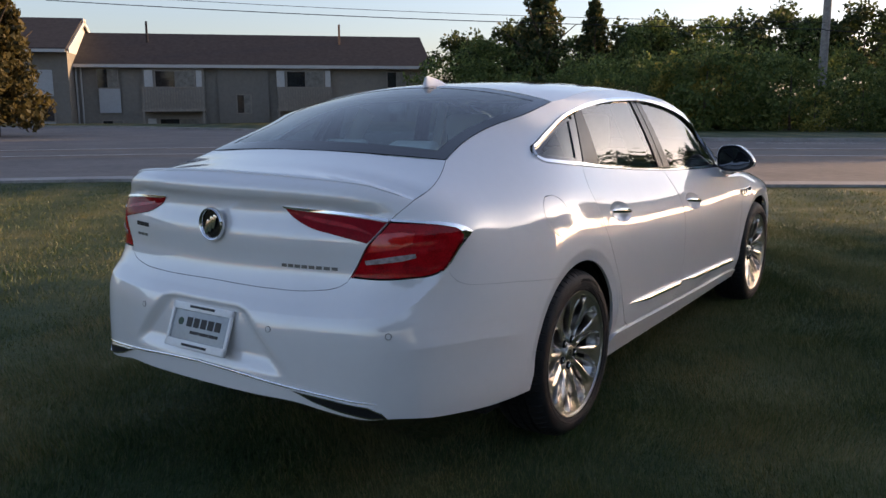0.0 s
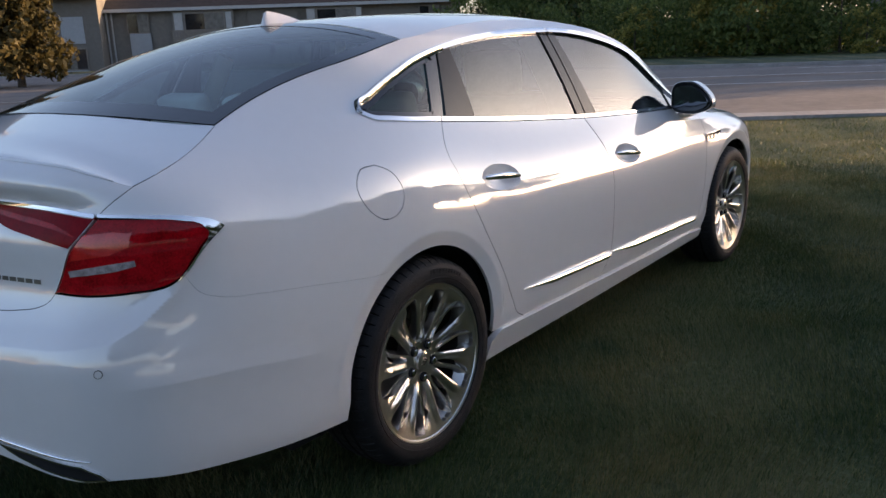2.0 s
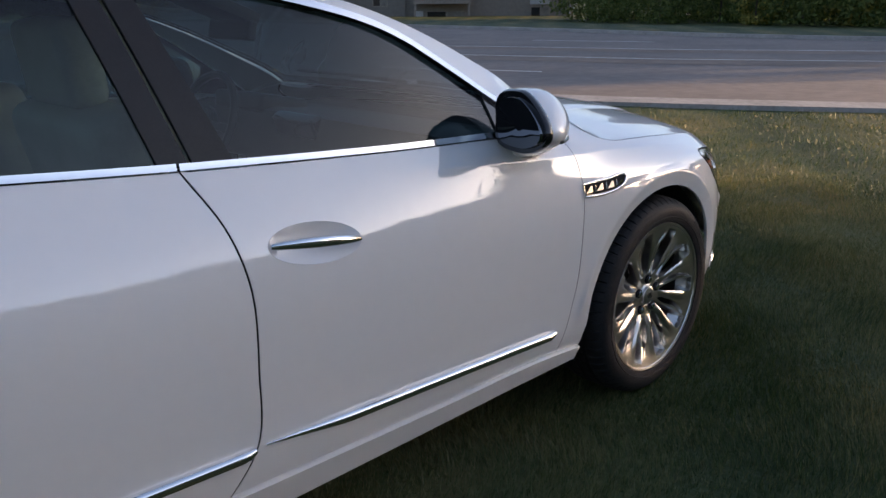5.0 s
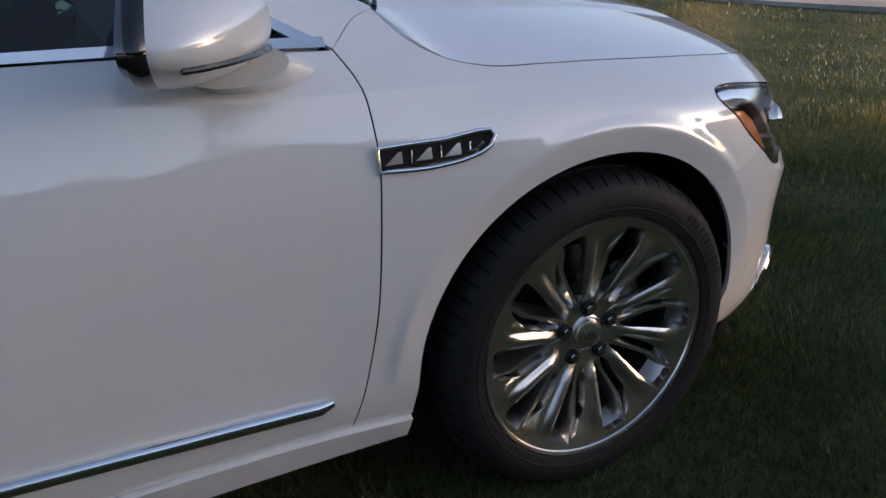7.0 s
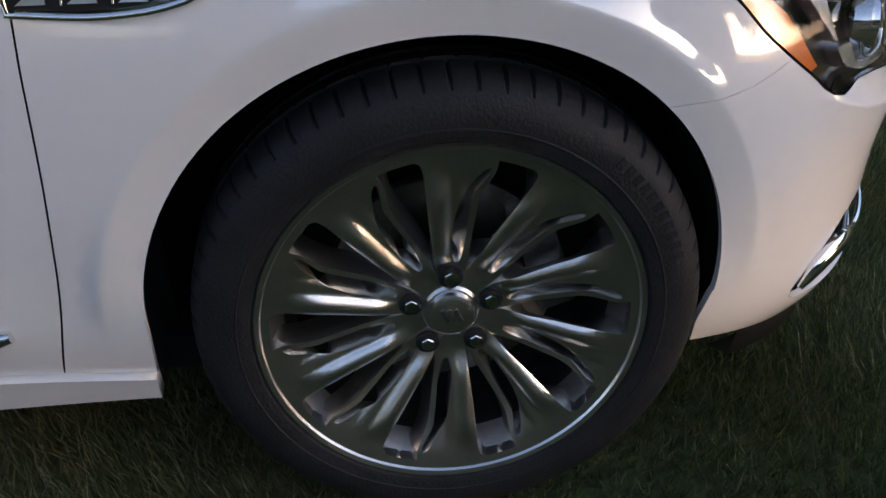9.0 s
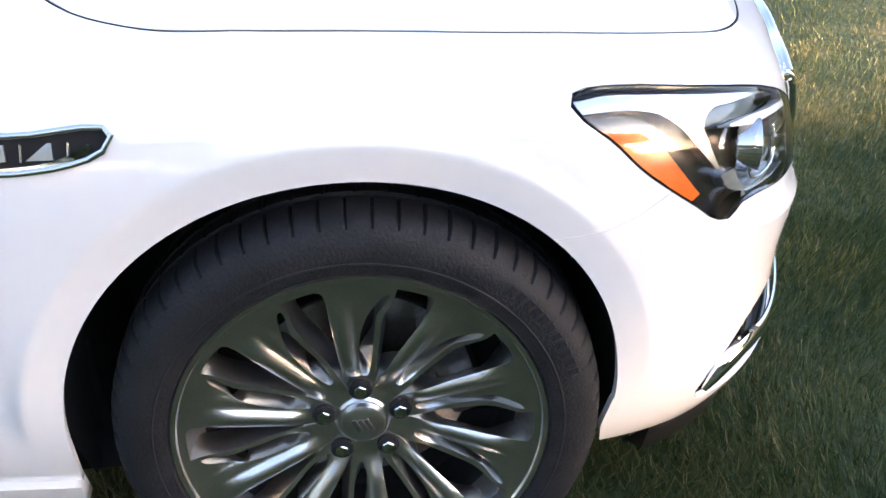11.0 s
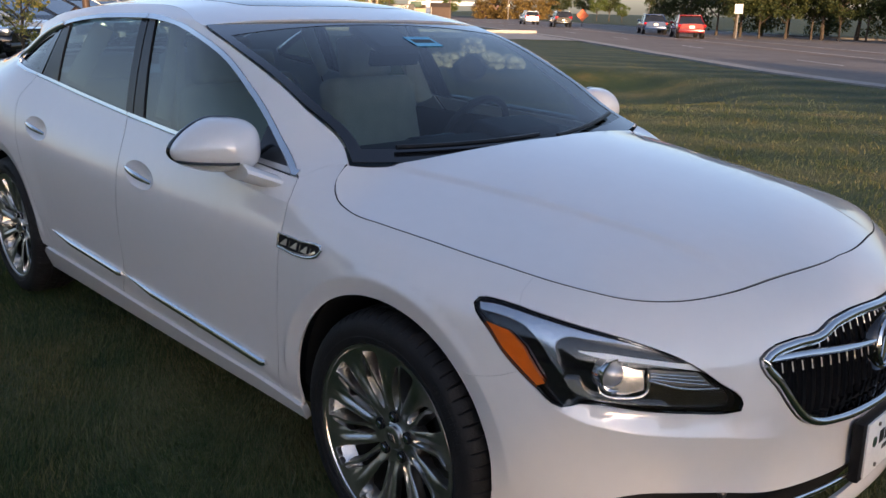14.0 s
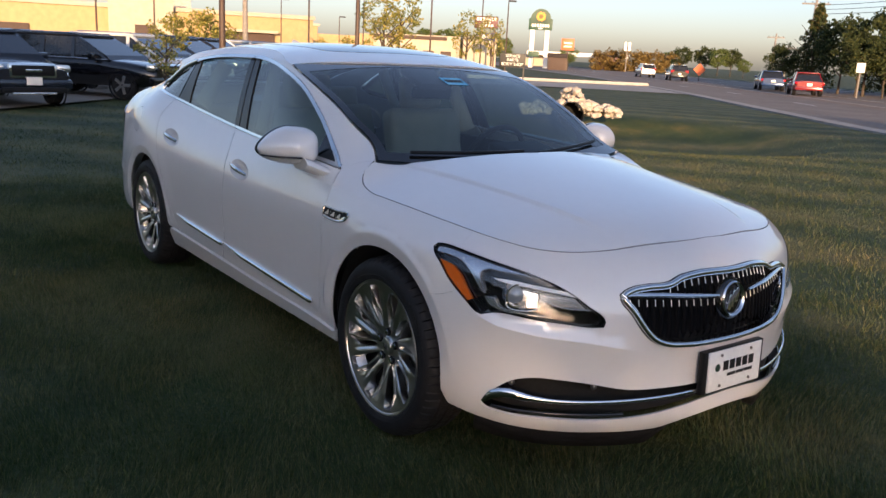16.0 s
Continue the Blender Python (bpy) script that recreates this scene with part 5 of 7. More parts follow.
def plate(name, m, w, h, parent, frame_mat, label, face=PLATEWHITE):
    """Local x across, y up, z out."""
    bm = bmesh.new()
    add_box(bm, Matrix.Identity(4), (w, h, .006), .002)
    pl = part(name, bm, face, parent, label)
    pl.matrix_basis = m
    for x, y, ww, hh in ((.018, .014, .185, .034), (.03, -.022, .15, .011)):
        n = 5 if hh > .02 else 3
        for i in range(n):
            box("plate_bar", Matrix.Translation((x - ww / 2 + ww * (i + .5) / n, y, .0036)), (ww / n * (.78 if n == 5 else .93), hh, .0014), INK, pl)
    bm = bmesh.new()
    add_cyl(bm, Matrix.Translation((-.102, .012, .0036)), .014, .0014, 20)
    part("plate_disc", bm, GREENINK, pl)
    for x in (-.085, .085):
        for y in (-.056, .056):
            bm = bmesh.new()
            add_cyl(bm, Matrix.Translation((x, y, .005)), .0055, .004, 10)
            part("plate_screw", bm, STEEL, pl)
    if frame_mat:
        bm = bmesh.new()
        for x, y, ww, hh in ((0, h / 2 - .008, w + .014, .026), (0, -h / 2 + .008, w + .014, .028), (-w / 2, 0, .014, h + .012), (w / 2, 0, .014, h + .012)):
            add_box(bm, Matrix.Translation((x, y, .004)), (ww, hh, .010), .003)
        fr = part("plate_frame", bm, frame_mat, pl, "white plate frame")
        for y in (h / 2 - .006, -h / 2 + .006):
            box("plate_bar", Matrix.Translation((0, y, .0098)), (.13, .009, .0012), INK, pl)
    return pl


plate("number_plate", Matrix.Translation((-2.622, 0, .586)) @ Matrix.Rotation(radians(21), 4, "Y") @ FACE_REAR, .302, .150, rear_bumper, PLATEWHITE, "grey dealer plate in a white frame", PLATEGREY)
pf = plate("number_plate", Matrix.Translation((2.377, 0, .418)) @ Matrix.Rotation(radians(-2), 4, "Y") @ FACE_FRONT, .305, .146, front_bumper, None, "white dealer plate")
box("plate_bracket", Matrix.Translation((0, -.002, -.016)), (.345, .158, .026), BLACK, pf, .006, "black plate bracket")

# antenna fin
bm = bmesh.new()
rows = []
for t in np.linspace(0, 1, 14):
    h = .056 * (1 - (1 - t) ** 1.4) if t < .86 else .056 * max(.05, 1 - ((t - .86) / .14) ** 2)
    x = -1.045 - .20 * t
    w = .030 * math.sin(math.pi * min(1, .15 + t * .75)) ** .7
    z0 = float(roof_fn(np.array([x]), np.array([0.]))[0, 2]) - .004
    rows.append([bm.verts.new((x, w * a, z0 + (h + .004) * b)) for a, b in ((-1, 0), (-.55, .35), (-.22, .8), (0, 1), (.22, .8), (.55, .35), (1, 0))])
for i in range(13):
    for j in range(6):
        bm.faces.new((rows[i][j], rows[i][j + 1], rows[i + 1][j + 1], rows[i + 1][j]))
bm.faces.new(rows[-1])
part("antenna_fin", bm, PAINT, roof, "white shark-fin antenna", angle=70)

# wipers
for a_, b_ in (((-.80, -.02), (.055, .075)), ((.10, .82), (.06, .10))):
    q_ = np.linspace(0, 1, 12)
    pts = ws_fn(a_[0] + (a_[1] - a_[0]) * q_, b_[0] + (b_[1] - b_[0]) * q_) + (.006, 0, .014)
    tube("wiper", pts, .008, BLACK, windscreen, 6, "black wiper blade")

# ---- cabin ----
def seat(x, y, name="car_seat", w=.50):
    c = part(name, _pad((x + .02, y, .52), (.52, w, .16), 0), LEATHER, car, "cream leather seat")
    part("backrest", _pad((x - .26, y, .82), (.15, w, .62), -14), LEATHER, c)
    part("headrest", _pad((x - .345, y, 1.215), (.10, .27, .19), -8), LEATHER, c)
    for d in (-.06, .06):
        bm = bmesh.new()
        add_cyl(bm, pose(x - .335, y + d, 1.10, 0, -8, 0), .007, .12, 8)
        part("headrest_post", bm, CHROME, c)


def _pad(at, size, pitch):
    bm = bmesh.new()
    add_box(bm, pose(*at, 0, pitch, 0), size, min(size) * .38, 4)
    return bm


seat(.10, -.38), seat(.10, .38)
bench = part("rear_bench", _pad((-.95, 0, .50), (.55, 1.30, .18), 0), LEATHER, car, "cream leather rear bench")
part("backrest", _pad((-1.22, 0, .80), (.16, 1.30, .56), -20), LEATHER, bench)
for y in (-.42, 0, .42):
    part("headrest", _pad((-1.32, y, 1.12), (.10, .26, .15), -14), LEATHER, bench)
box("parcel_shelf", pose(-1.62, 0, 1.075), (.62, 1.12, .03), LEATHER, car, .01)
dash = box("dashboard", pose(.86, 0, .86, 0, 6, 0), (.46, 1.46, .20), DASH, car, .05, "dark dashboard")
part("instrument_hood", _pad((.74, .38, .975), (.20, .34, .07), 10), DASH, dash)
part("centre_screen", _pad((.66, 0, .90), (.05, .24, .16), -20), GLOSS, dash)
bm = bmesh.new()
rings = []
for i in range(40):
    a = 2 * math.pi * i / 40
    rings.append([bm.verts.new(pose(.50, .38, .92, 0, -66, 0) @ Vector(((.185 + .015 * math.cos(b)) * math.cos(a), (.185 + .015 * math.cos(b)) * math.sin(a), .015 * math.sin(b)))) for b in np.linspace(0, 2 * math.pi, 8, endpoint=False)])
for i in range(40):
    for j in range(8):
        bm.faces.new((rings[i][j], rings[i][(j + 1) % 8], rings[(i + 1) % 40][(j + 1) % 8], rings[(i + 1) % 40][j]))
wheel_s = part("steering_wheel", bm, DASH, dash, "dark steering wheel")
bm = bmesh.new()
add_cyl(bm, pose(.505, .38, .92, 0, -66, 0), .065, .04, 24, bevel=.012)
add_box(bm, pose(.505, .38, .92, 0, -66, 0), (.03, .34, .02), .006)
part("steering_hub", bm, DASH, wheel_s)
box("centre_console", pose(.30, 0, .52), (1.0, .24, .28), DASH, car, .04)
part("rear_view_mirror", _pad((.42, 0, 1.255), (.03, .24, .06), 12), DASH, windscreen)
box("mirror_mount", pose(.36, 0, 1.325, 0, 21, 0), (.22, .20, .04), DASH, windscreen, .015)
st = panel("sticker", [rect(.03, .22, .655, .735, n=6)], BLUESTICK, windscreen, fn=ws_fn, res=.05, gap=0, lift=.003, thick=.001, label="blue paper sticker")
panel("sticker_bar", [rect(.05, .20, .682, .710, n=6)], INK, st, fn=ws_fn, res=.05, gap=0, lift=.0042, thick=.001)
for y in (-.61, .61):
    for x0, z0, x1, z1 in ((-.16, 1.00, -.24, 1.37), (-1.02, 1.08, -.98, 1.33)):
        tube("pillar_trim", [(x0, y * 1.15, z0), (x1, y * .92, z1)], .045, LEATHER, car, 8, "cream pillar trim", .5)
    tube("seat_belt", [(-.17, y * .98, 1.28), (-.16, y * 1.05, .7)], .024, LEATHER, car, 6, "cream seat belt", .15)
# headliner under the roof
half = chain(smooth_line([(.10, 0), (.12, -.48)]), np.array([(-.4, -.57), (-1.0, -.56)]), smooth_line([(-1.15, -.52), (-1.17, 0)]))
panel("headliner", [densify(chain(half, half[::-1] * (1, -1)), .05)], mat("headliner_cloth", (.42, .39, .33), .9, 0, var=.05), roof, fn=roof_fn, res=.08, lift=-.03, thick=.01)


# ---- ground, road, verges ----
def grass_mat(name, a, b, c, island=False):
    """Lawn colours: broad patches, mown bands, fine tufts; on blades also a tint of their own."""
    m = bpy.data.materials.new(name)
    m.use_nodes = True
    nt = m.node_tree
    p = nt.nodes["Principled BSDF"]
    p.inputs["Roughness"].default_value, p.inputs["Specular IOR Level"].default_value = .75, .25
    geo = nt.nodes.new("ShaderNodeNewGeometry")
    n1, n2, n3, wv = (nt.nodes.new("ShaderNodeTex" + k) for k in ("Noise", "Noise", "Noise", "Wave"))
    for n, s in ((n1, .35), (n2, 2.2), (n3, 26)):
        n.inputs["Scale"].default_value, n.inputs["Detail"].default_value = s, 5
        nt.links.new(geo.outputs["Position"], n.inputs["Vector"])
    mp = nt.nodes.new("ShaderNodeMapping")
    mp.inputs["Rotation"].default_value = (0, 0, radians(52))
    nt.links.new(geo.outputs["Position"], mp.inputs["Vector"])
    nt.links.new(mp.outputs[0], wv.inputs["Vector"])
    wv.inputs["Scale"].default_value, wv.inputs["Distortion"].default_value, wv.inputs["Detail"].default_value = .17, 2.4, 3

    def op(kind, x, y):
        k = nt.nodes.new("ShaderNodeMath")
        k.operation = kind
        for i, v in enumerate((x, y)):
            if isinstance(v, (int, float)):
                k.inputs[i].default_value = v
            else:
                nt.links.new(v, k.inputs[i])
        return k.outputs[0]
    f = op("ADD", op("MULTIPLY", n1.outputs["Fac"], .34), op("MULTIPLY", n2.outputs["Fac"], .35))
    f = op("ADD", f, op("MULTIPLY", wv.outputs["Fac"], .17))
    f = op("ADD", f, op("MULTIPLY", geo.outputs["Random Per Island"] if island else n3.outputs["Fac"], .40 if island else .24))
    if island:
        f = op("SUBTRACT", f, .06)
    r = nt.nodes.new("ShaderNodeValToRGB")
    e = r.color_ramp.elements
    e[0].position, e[0].color = .38, (*a, 1)
    e[1].position, e[1].color = .74, (*c, 1)
    mid = e.new(.56)
    mid.color = (*b, 1)
    nt.links.new(f, r.inputs["Fac"])
    # patches of blue-green growth and of brown thatch
    col = r.outputs["Color"]
    for sc, off, tint, lo, hi, amount in ((.75, 3.7, (.55, .80, .85), .50, .66, .8), (1.15, 11.3, (1.40, 1.06, .85), .52, .68, .7)):
        mv, nz, mr, mx = (nt.nodes.new("ShaderNode" + k) for k in ("VectorMath", "TexNoise", "MapRange", "Mix"))
        mv.inputs[1].default_value = (off, off * 2, 0)
        nt.links.new(geo.outputs["Position"], mv.inputs[0])
        nz.inputs["Scale"].default_value, nz.inputs["Detail"].default_value, nz.inputs["Roughness"].default_value = sc, 5, .65
        nt.links.new(mv.outputs[0], nz.inputs["Vector"])
        mr.inputs[1].default_value, mr.inputs[2].default_value, mr.inputs[4].default_value = lo, hi, amount
        nt.links.new(nz.outputs["Fac"], mr.inputs[0])
        mx.data_type, mx.blend_type = "RGBA", "MULTIPLY"
        mx.inputs[7].default_value = (*tint, 1)
        nt.links.new(mr.outputs[0], mx.inputs[0])
        nt.links.new(col, mx.inputs[6])
        col = mx.outputs[2]
    nt.links.new(col, p.inputs["Base Color"])
    if island:
        p.inputs["Roughness"].default_value, p.inputs["Specular IOR Level"].default_value = .5, .5
        tl, ms = nt.nodes.new("ShaderNodeBsdfTranslucent"), nt.nodes.new("ShaderNodeMixShader")
        ms.inputs[0].default_value = .35
        nt.links.new(col, tl.inputs["Color"])
        nt.links.new(p.outputs[0], ms.inputs[1])
        nt.links.new(tl.outputs[0], ms.inputs[2])
        nt.links.new(ms.outputs[0], nt.nodes["Material Output"].inputs["Surface"])
    else:
        bu = nt.nodes.new("ShaderNodeBump")
        bu.inputs["Strength"].default_value, bu.inputs["Distance"].default_value = .8, .03
        nt.links.new(n3.outputs["Fac"], bu.inputs["Height"])
        nt.links.new(bu.outputs["Normal"], p.inputs["Normal"])
    return m


LAWN = grass_mat("lawn", (.020, .036, .011), (.050, .066, .021), (.135, .116, .045))
BLADES = grass_mat("grass_blades", (.022, .047, .012), (.056, .090, .025), (.190, .172, .072), True)
ASPHALT = mat("worn_asphalt", (.175, .149, .134), .85, 0, var=.10, scale=.5, bump=.3, bscale=120)
STAIN = mat("brown_stained_asphalt", (.19, .145, .115), .85, 0, var=.12, scale=.6, bump=.3, bscale=120)
GUTTER = mat("pale_gutter_concrete", (.30, .285, .27), .85, 0, var=.12, scale=1.5, bump=.2, bscale=80)
CONCRETE = mat("concrete", (.42, .40, .37), .85, 0, var=.1, scale=3, bump=.2, bscale=80)
LOTM = mat("tan_lot_paving", (.34, .28, .22), .85, 0, var=.08, scale=.8, bump=.2, bscale=60)
ROADWHITE = mat("road_paint_white", (.60, .60, .58), .7, 0, var=.12, scale=6)
NEAR_EDGE = smooth_line([(42, -75), (30, -52), (19, -22), (10.9, -1), (8.3, 3.4), (4.6, 11.2), (-.8, 15.6), (-6.6, 19.2), (-12, 23.6), (-27, 36.4), (-50, 54), (-95, 84), (-220, 165)], 1.0)


def offset(line, d):
    t = np.gradient(line, axis=0)
    t /= np.linalg.norm(t, axis=1)[:, None]
    return line + np.stack([t[:, 1], -t[:, 0]], 1) * d


def even(line, n):
    d = np.concatenate([[0], np.cumsum(np.linalg.norm(np.diff(line, axis=0), axis=1))])
    return np.stack([np.interp(np.linspace(0, d[-1], n), d, line[:, k]) for k in (0, 1)], 1)


# far side of the road: it widens where a side street joins
FAR_EDGE = smooth_line([(66, -66), (52, -44), (37, -16), (28.3, 1.35), (25.9, 6.5), (26.0, 20), (26.4, 34), (26.4, 45), (20, 55), (5, 60), (-10, 61), (-22, 62), (-39, 73), (-84, 104), (-208, 184)], 1.0)


def ribbon(name, a, b, z, material, label="", category="", kind="structure", parent=None):
    n = len(a)
    vs = [(*p, z) for p in a] + [(*p, z) for p in b]
    ob = link(name, vs, [(i, n + i, n + i + 1, i + 1) for i in range(n - 1)], material, parent, False)
    return tagged(ob, label, category, "", kind) if parent is None else ob


def lawn_height(x, y):
    """Gentle unevenness, and the shallow ditch that runs to the pipe."""
    r = np.hypot(x, y)
    h = .025 * np.sin(x * .55 + 1) * np.cos(y * .48) * _step(r, 3.4, 8)
    d = np.hypot((x + 9.5) * .8, (y - 12.2) * .8)
    h = h - .30 * _step(d, 5.0, 1.0) - .30 * _step(d, 4.1, 2.6)
    return h


g = np.concatenate([np.linspace(-2600, -60, 12)[:-1], np.linspace(-60, -20, 41)[:-1], np.linspace(-20, 20, 121), np.linspace(20, 60, 41)[1:], np.linspace(60, 2600, 12)[1:]])
gx, gy = np.meshgrid(g, g, indexing="ij")
vs = np.stack([gx.ravel(), gy.ravel(), lawn_height(gx, gy).ravel()], 1)
n = len(g)
ground = tagged(link("ground", vs, [(i * n + j, (i + 1) * n + j, (i + 1) * n + j + 1, i * n + j + 1) for i in range(n - 1) for j in range(n - 1)], LAWN, None, True), "mown green lawn with dry patches", "lawn", "", "structure")

road = ribbon("road", even(offset(NEAR_EDGE, .55), 420), even(FAR_EDGE, 420), .050, ASPHALT, "worn grey asphalt road with several lanes", "road")
ribbon("gutter", NEAR_EDGE, offset(NEAR_EDGE, .62), .056, GUTTER, "pale concrete gutter along the road", "gutter")
e_ = len(NEAR_EDGE)
link("gutter_edge", [(*p, .056) for p in NEAR_EDGE] + [(*p, -.05) for p in NEAR_EDGE], [(i, i + 1, e_ + i + 1, e_ + i) for i in range(e_ - 1)], GUTTER, bpy.data.objects["gutter"], False)
ribbon("road_stain", offset(NEAR_EDGE, 6.6), offset(NEAR_EDGE, 8.4), .056, STAIN, parent=road)
ribbon("road_stain", offset(NEAR_EDGE, 10.2), offset(NEAR_EDGE, 11.6), .056, STAIN, parent=road)
for d, dash in ((4.0, True), (7.9, False), (11.4, False), (15.0, True)):
    line = offset(NEAR_EDGE, d)
    for i in range(4, len(line) - 12, 12 if dash else 14):
        seg = line[i:i + (4 if dash else 15)]
        if np.hypot(*seg[0]) < 130:
            ribbon("lane_mark", seg, seg + (offset(line, .12) - line)[i:i + len(seg)], .060, ROADWHITE, parent=road)
far = FAR_EDGE
kerb_v = [(*p, .05) for p in far] + [(*p, .17) for p in far] + [(*p, .17) for p in offset(FAR_EDGE, .2)]
m = len(far)
tagged(link("kerb", kerb_v, [(i, i + 1, m + i + 1, m + i) for i in range(m - 1)] + [(m + i, m + i + 1, 2 * m + i + 1, 2 * m + i) for i in range(m - 1)], GUTTER, None, False), "low concrete kerb on the far road edge", "kerb", "", "structure")
ribbon("far_verge", offset(FAR_EDGE, .2), offset(FAR_EDGE, 6), .165, LAWN, "grass verge beyond the road", "verge")
# cracks in the asphalt
random.seed(5)
CRACK = mat("crack_tar", (.035, .034, .034), .9, 0, var=.1)
for k in range(16):
    c = NEAR_EDGE[random.randint(14, 70)] + np.array((random.uniform(0, 1), random.uniform(0, 1)))
    i = int(np.argmin(np.linalg.norm(NEAR_EDGE - c, axis=1)))
    tdir = NEAR_EDGE[i + 1] - NEAR_EDGE[i]
    nrm = np.array((tdir[1], -tdir[0])) / np.linalg.norm(tdir)
    a0, a1 = sorted((random.uniform(1, 16), random.uniform(1, 17)))
    pts = [NEAR_EDGE[i] + nrm * (a0 + (a1 - a0) * t) + tdir * (random.uniform(-.35, .35) + t * random.uniform(-2, 2)) for t in np.linspace(0, 1, 9)]
    pts = np.array(pts)
    ribbon("crack", pts, pts + tdir / np.linalg.norm(tdir) * .05, .059, CRACK, parent=road)

# side drive, lot paving, kerb nose
drive_a = smooth_line([(-24.5, 34.2), (-28, 31.5), (-31, 27.5), (-36, 22), (-46, 14)], 1)
drive_b = smooth_line([(-36, 43.5), (-38.5, 38), (-41, 33.5), (-45, 29), (-54, 21)], 1)
k = min(len(drive_a), len(drive_b))
drive_a, drive_b = drive_a[np.linspace(0, len(drive_a) - 1, k).astype(int)], drive_b[np.linspace(0, len(drive_b) - 1, k).astype(int)]
ribbon("side_drive", drive_a, drive_b, .044, GUTTER, "pale concrete side drive", "drive")
tube("drive_kerb", [(*p, .10) for p in smooth_line([(-35, 43.2), (-37.5, 38), (-40, 33.5), (-44, 28.6)], 1)], .16, CONCRETE, None, 6, "pale concrete kerb", 1.0)
tagged(bpy.data.objects["drive_kerb"], "pale concrete kerb round the drive island", "kerb", "", "structure")
lot_edge = smooth_line([(2, -16), (-6, -7.6), (-13.4, -.4), (-17, 2.9), (-30, 13.4), (-52, 35), (-80, 60)], 2)
lot_back = lot_edge + np.array((-75, -60))
ribbon("parking_lot", lot_edge, lot_back, .036, LOTM, "tan paved dealer parking lot", "parking lot")

# grass blades: dense beside the car, thinner further out
rng = np.random.default_rng(7)


def blades(name, count, box_, height, width, label, avoid_car=True, weight=None):
    x, y = rng.uniform(box_[0], box_[1], count), rng.uniform(box_[2], box_[3], count)
    ok = np.ones(count, bool)
    if avoid_car:
        ok &= ~((np.abs(x) < 1.9) & (np.abs(y) < .5))
    j = np.argmin(np.hypot(x[:, None] - NEAR_EDGE[::3, 0], y[:, None] - NEAR_EDGE[::3, 1]), axis=1)
    tn = np.gradient(NEAR_EDGE, axis=0)[::3][j]
    sidev = (x - NEAR_EDGE[::3, 0][j]) * tn[:, 1] - (y - NEAR_EDGE[::3, 1][j]) * tn[:, 0]
    ok &= sidev < -.05
    lx, ly = lot_edge[:, 0], lot_edge[:, 1]
    ok &= ~((x < np.interp(y, ly, lx)) & (y > ly[0])) | (y < ly[0])
    if weight is not None:
        ok &= rng.uniform(0, 1, count) < weight(x, y)
    x, y = x[ok], y[ok]
    c = len(x)
    a, lean, h = rng.uniform(0, 2 * np.pi, c), rng.uniform(.1, .9, c), height * rng.uniform(.55, 1.25, c)
    z = lawn_height(x, y)
    tuft = .6 + .8 * (np.sin(x * 5.1) * np.cos(y * 4.3) * .5 + .5)
    h = h * tuft
    wx, wy = np.cos(a) * width, np.sin(a) * width
    # blades of a tuft lie the same way
    b = 3.2 * np.sin(x * 1.7 + 1.3 * np.sin(y * 1.1)) + 2.6 * np.cos(y * 2.1 + np.sin(x * .9)) + rng.normal(0, 1.2, c)
    v = np.empty((c, 3, 3))
    v[:, 0] = np.stack([x - wx, y - wy, z - .004], 1)
    v[:, 1] = np.stack([x + wx, y + wy, z - .004], 1)
    v[:, 2] = np.stack([x + np.cos(b) * h * lean, y + np.sin(b) * h * lean, z + h], 1)
    me = bpy.data.meshes.new(name)
    me.vertices.add(c * 3)
    me.vertices.foreach_set("co", v.reshape(-1))
    me.loops.add(c * 3)
    me.loops.foreach_set("vertex_index", np.arange(c * 3, dtype=np.int32))
    me.polygons.add(c)
    me.polygons.foreach_set("loop_start", np.arange(0, c * 3, 3, dtype=np.int32))
    me.update(calc_edges=True)
    me.materials.append(BLADES)
    return tagged(new(name, me), label, "grass", "", "stuff")


near_w = lambda x, y: np.clip((3.6 - np.hypot(np.maximum(0, np.abs(x - .2) - 2.2), np.maximum(0, np.abs(y + .6)))) / 2.6, 0, 1)
blades("grass_near", 1250000, (-6.0, 6.4, -4.4, 3.2), .037, .0016, "short green lawn grass round the car", weight=near_w)
blades("grass_mid", 520000, (-10, 10, -6, 12), .034, .0026, "mown lawn grass", weight=lambda x, y: np.clip(1.25 - np.hypot(x, y - 2) / 11, 0, 1))
blades("grass_far", 200000, (-26, 10, -10, 26), .030, .006, "lawn grass farther off", weight=lambda x, y: np.clip((np.hypot(x, y - 2) - 5) / 4, 0, 1) * np.clip((24 - np.hypot(x, y)) / 8, 0, 1))

# ---- apartment building over the road ----
SIDING = mat("grey_brown_siding", (.22, .20, .175), .8, 0, var=.06, scale=4, bump=.15, bscale=20)
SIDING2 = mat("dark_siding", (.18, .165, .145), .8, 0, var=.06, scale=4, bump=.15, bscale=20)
TRIM = mat("off_white_trim", (.46, .46, .45), .6, 0, var=.05)
PANEL = mat("pale_infill_panel", (.36, .38, .40), .6, 0, var=.04)
SHINGLE = mat("dark_shingles", (.035, .028, .028), .9, 0, var=.18, scale=3, bump=.5, bscale=16)
PANE = mat("dark_window_pane", (.02, .022, .025), .06, 0, var=.2, scale=1.5, coat=.5)
CURTAIN = mat("curtained_window", (.17, .16, .14), .35, 0, var=.2, scale=3)
RAILW = mat("weathered_balcony_wood", (.25, .22, .19), .85, 0, var=.12, scale=9)


def placed(ob, m):
    ob.matrix_world = m
    return ob


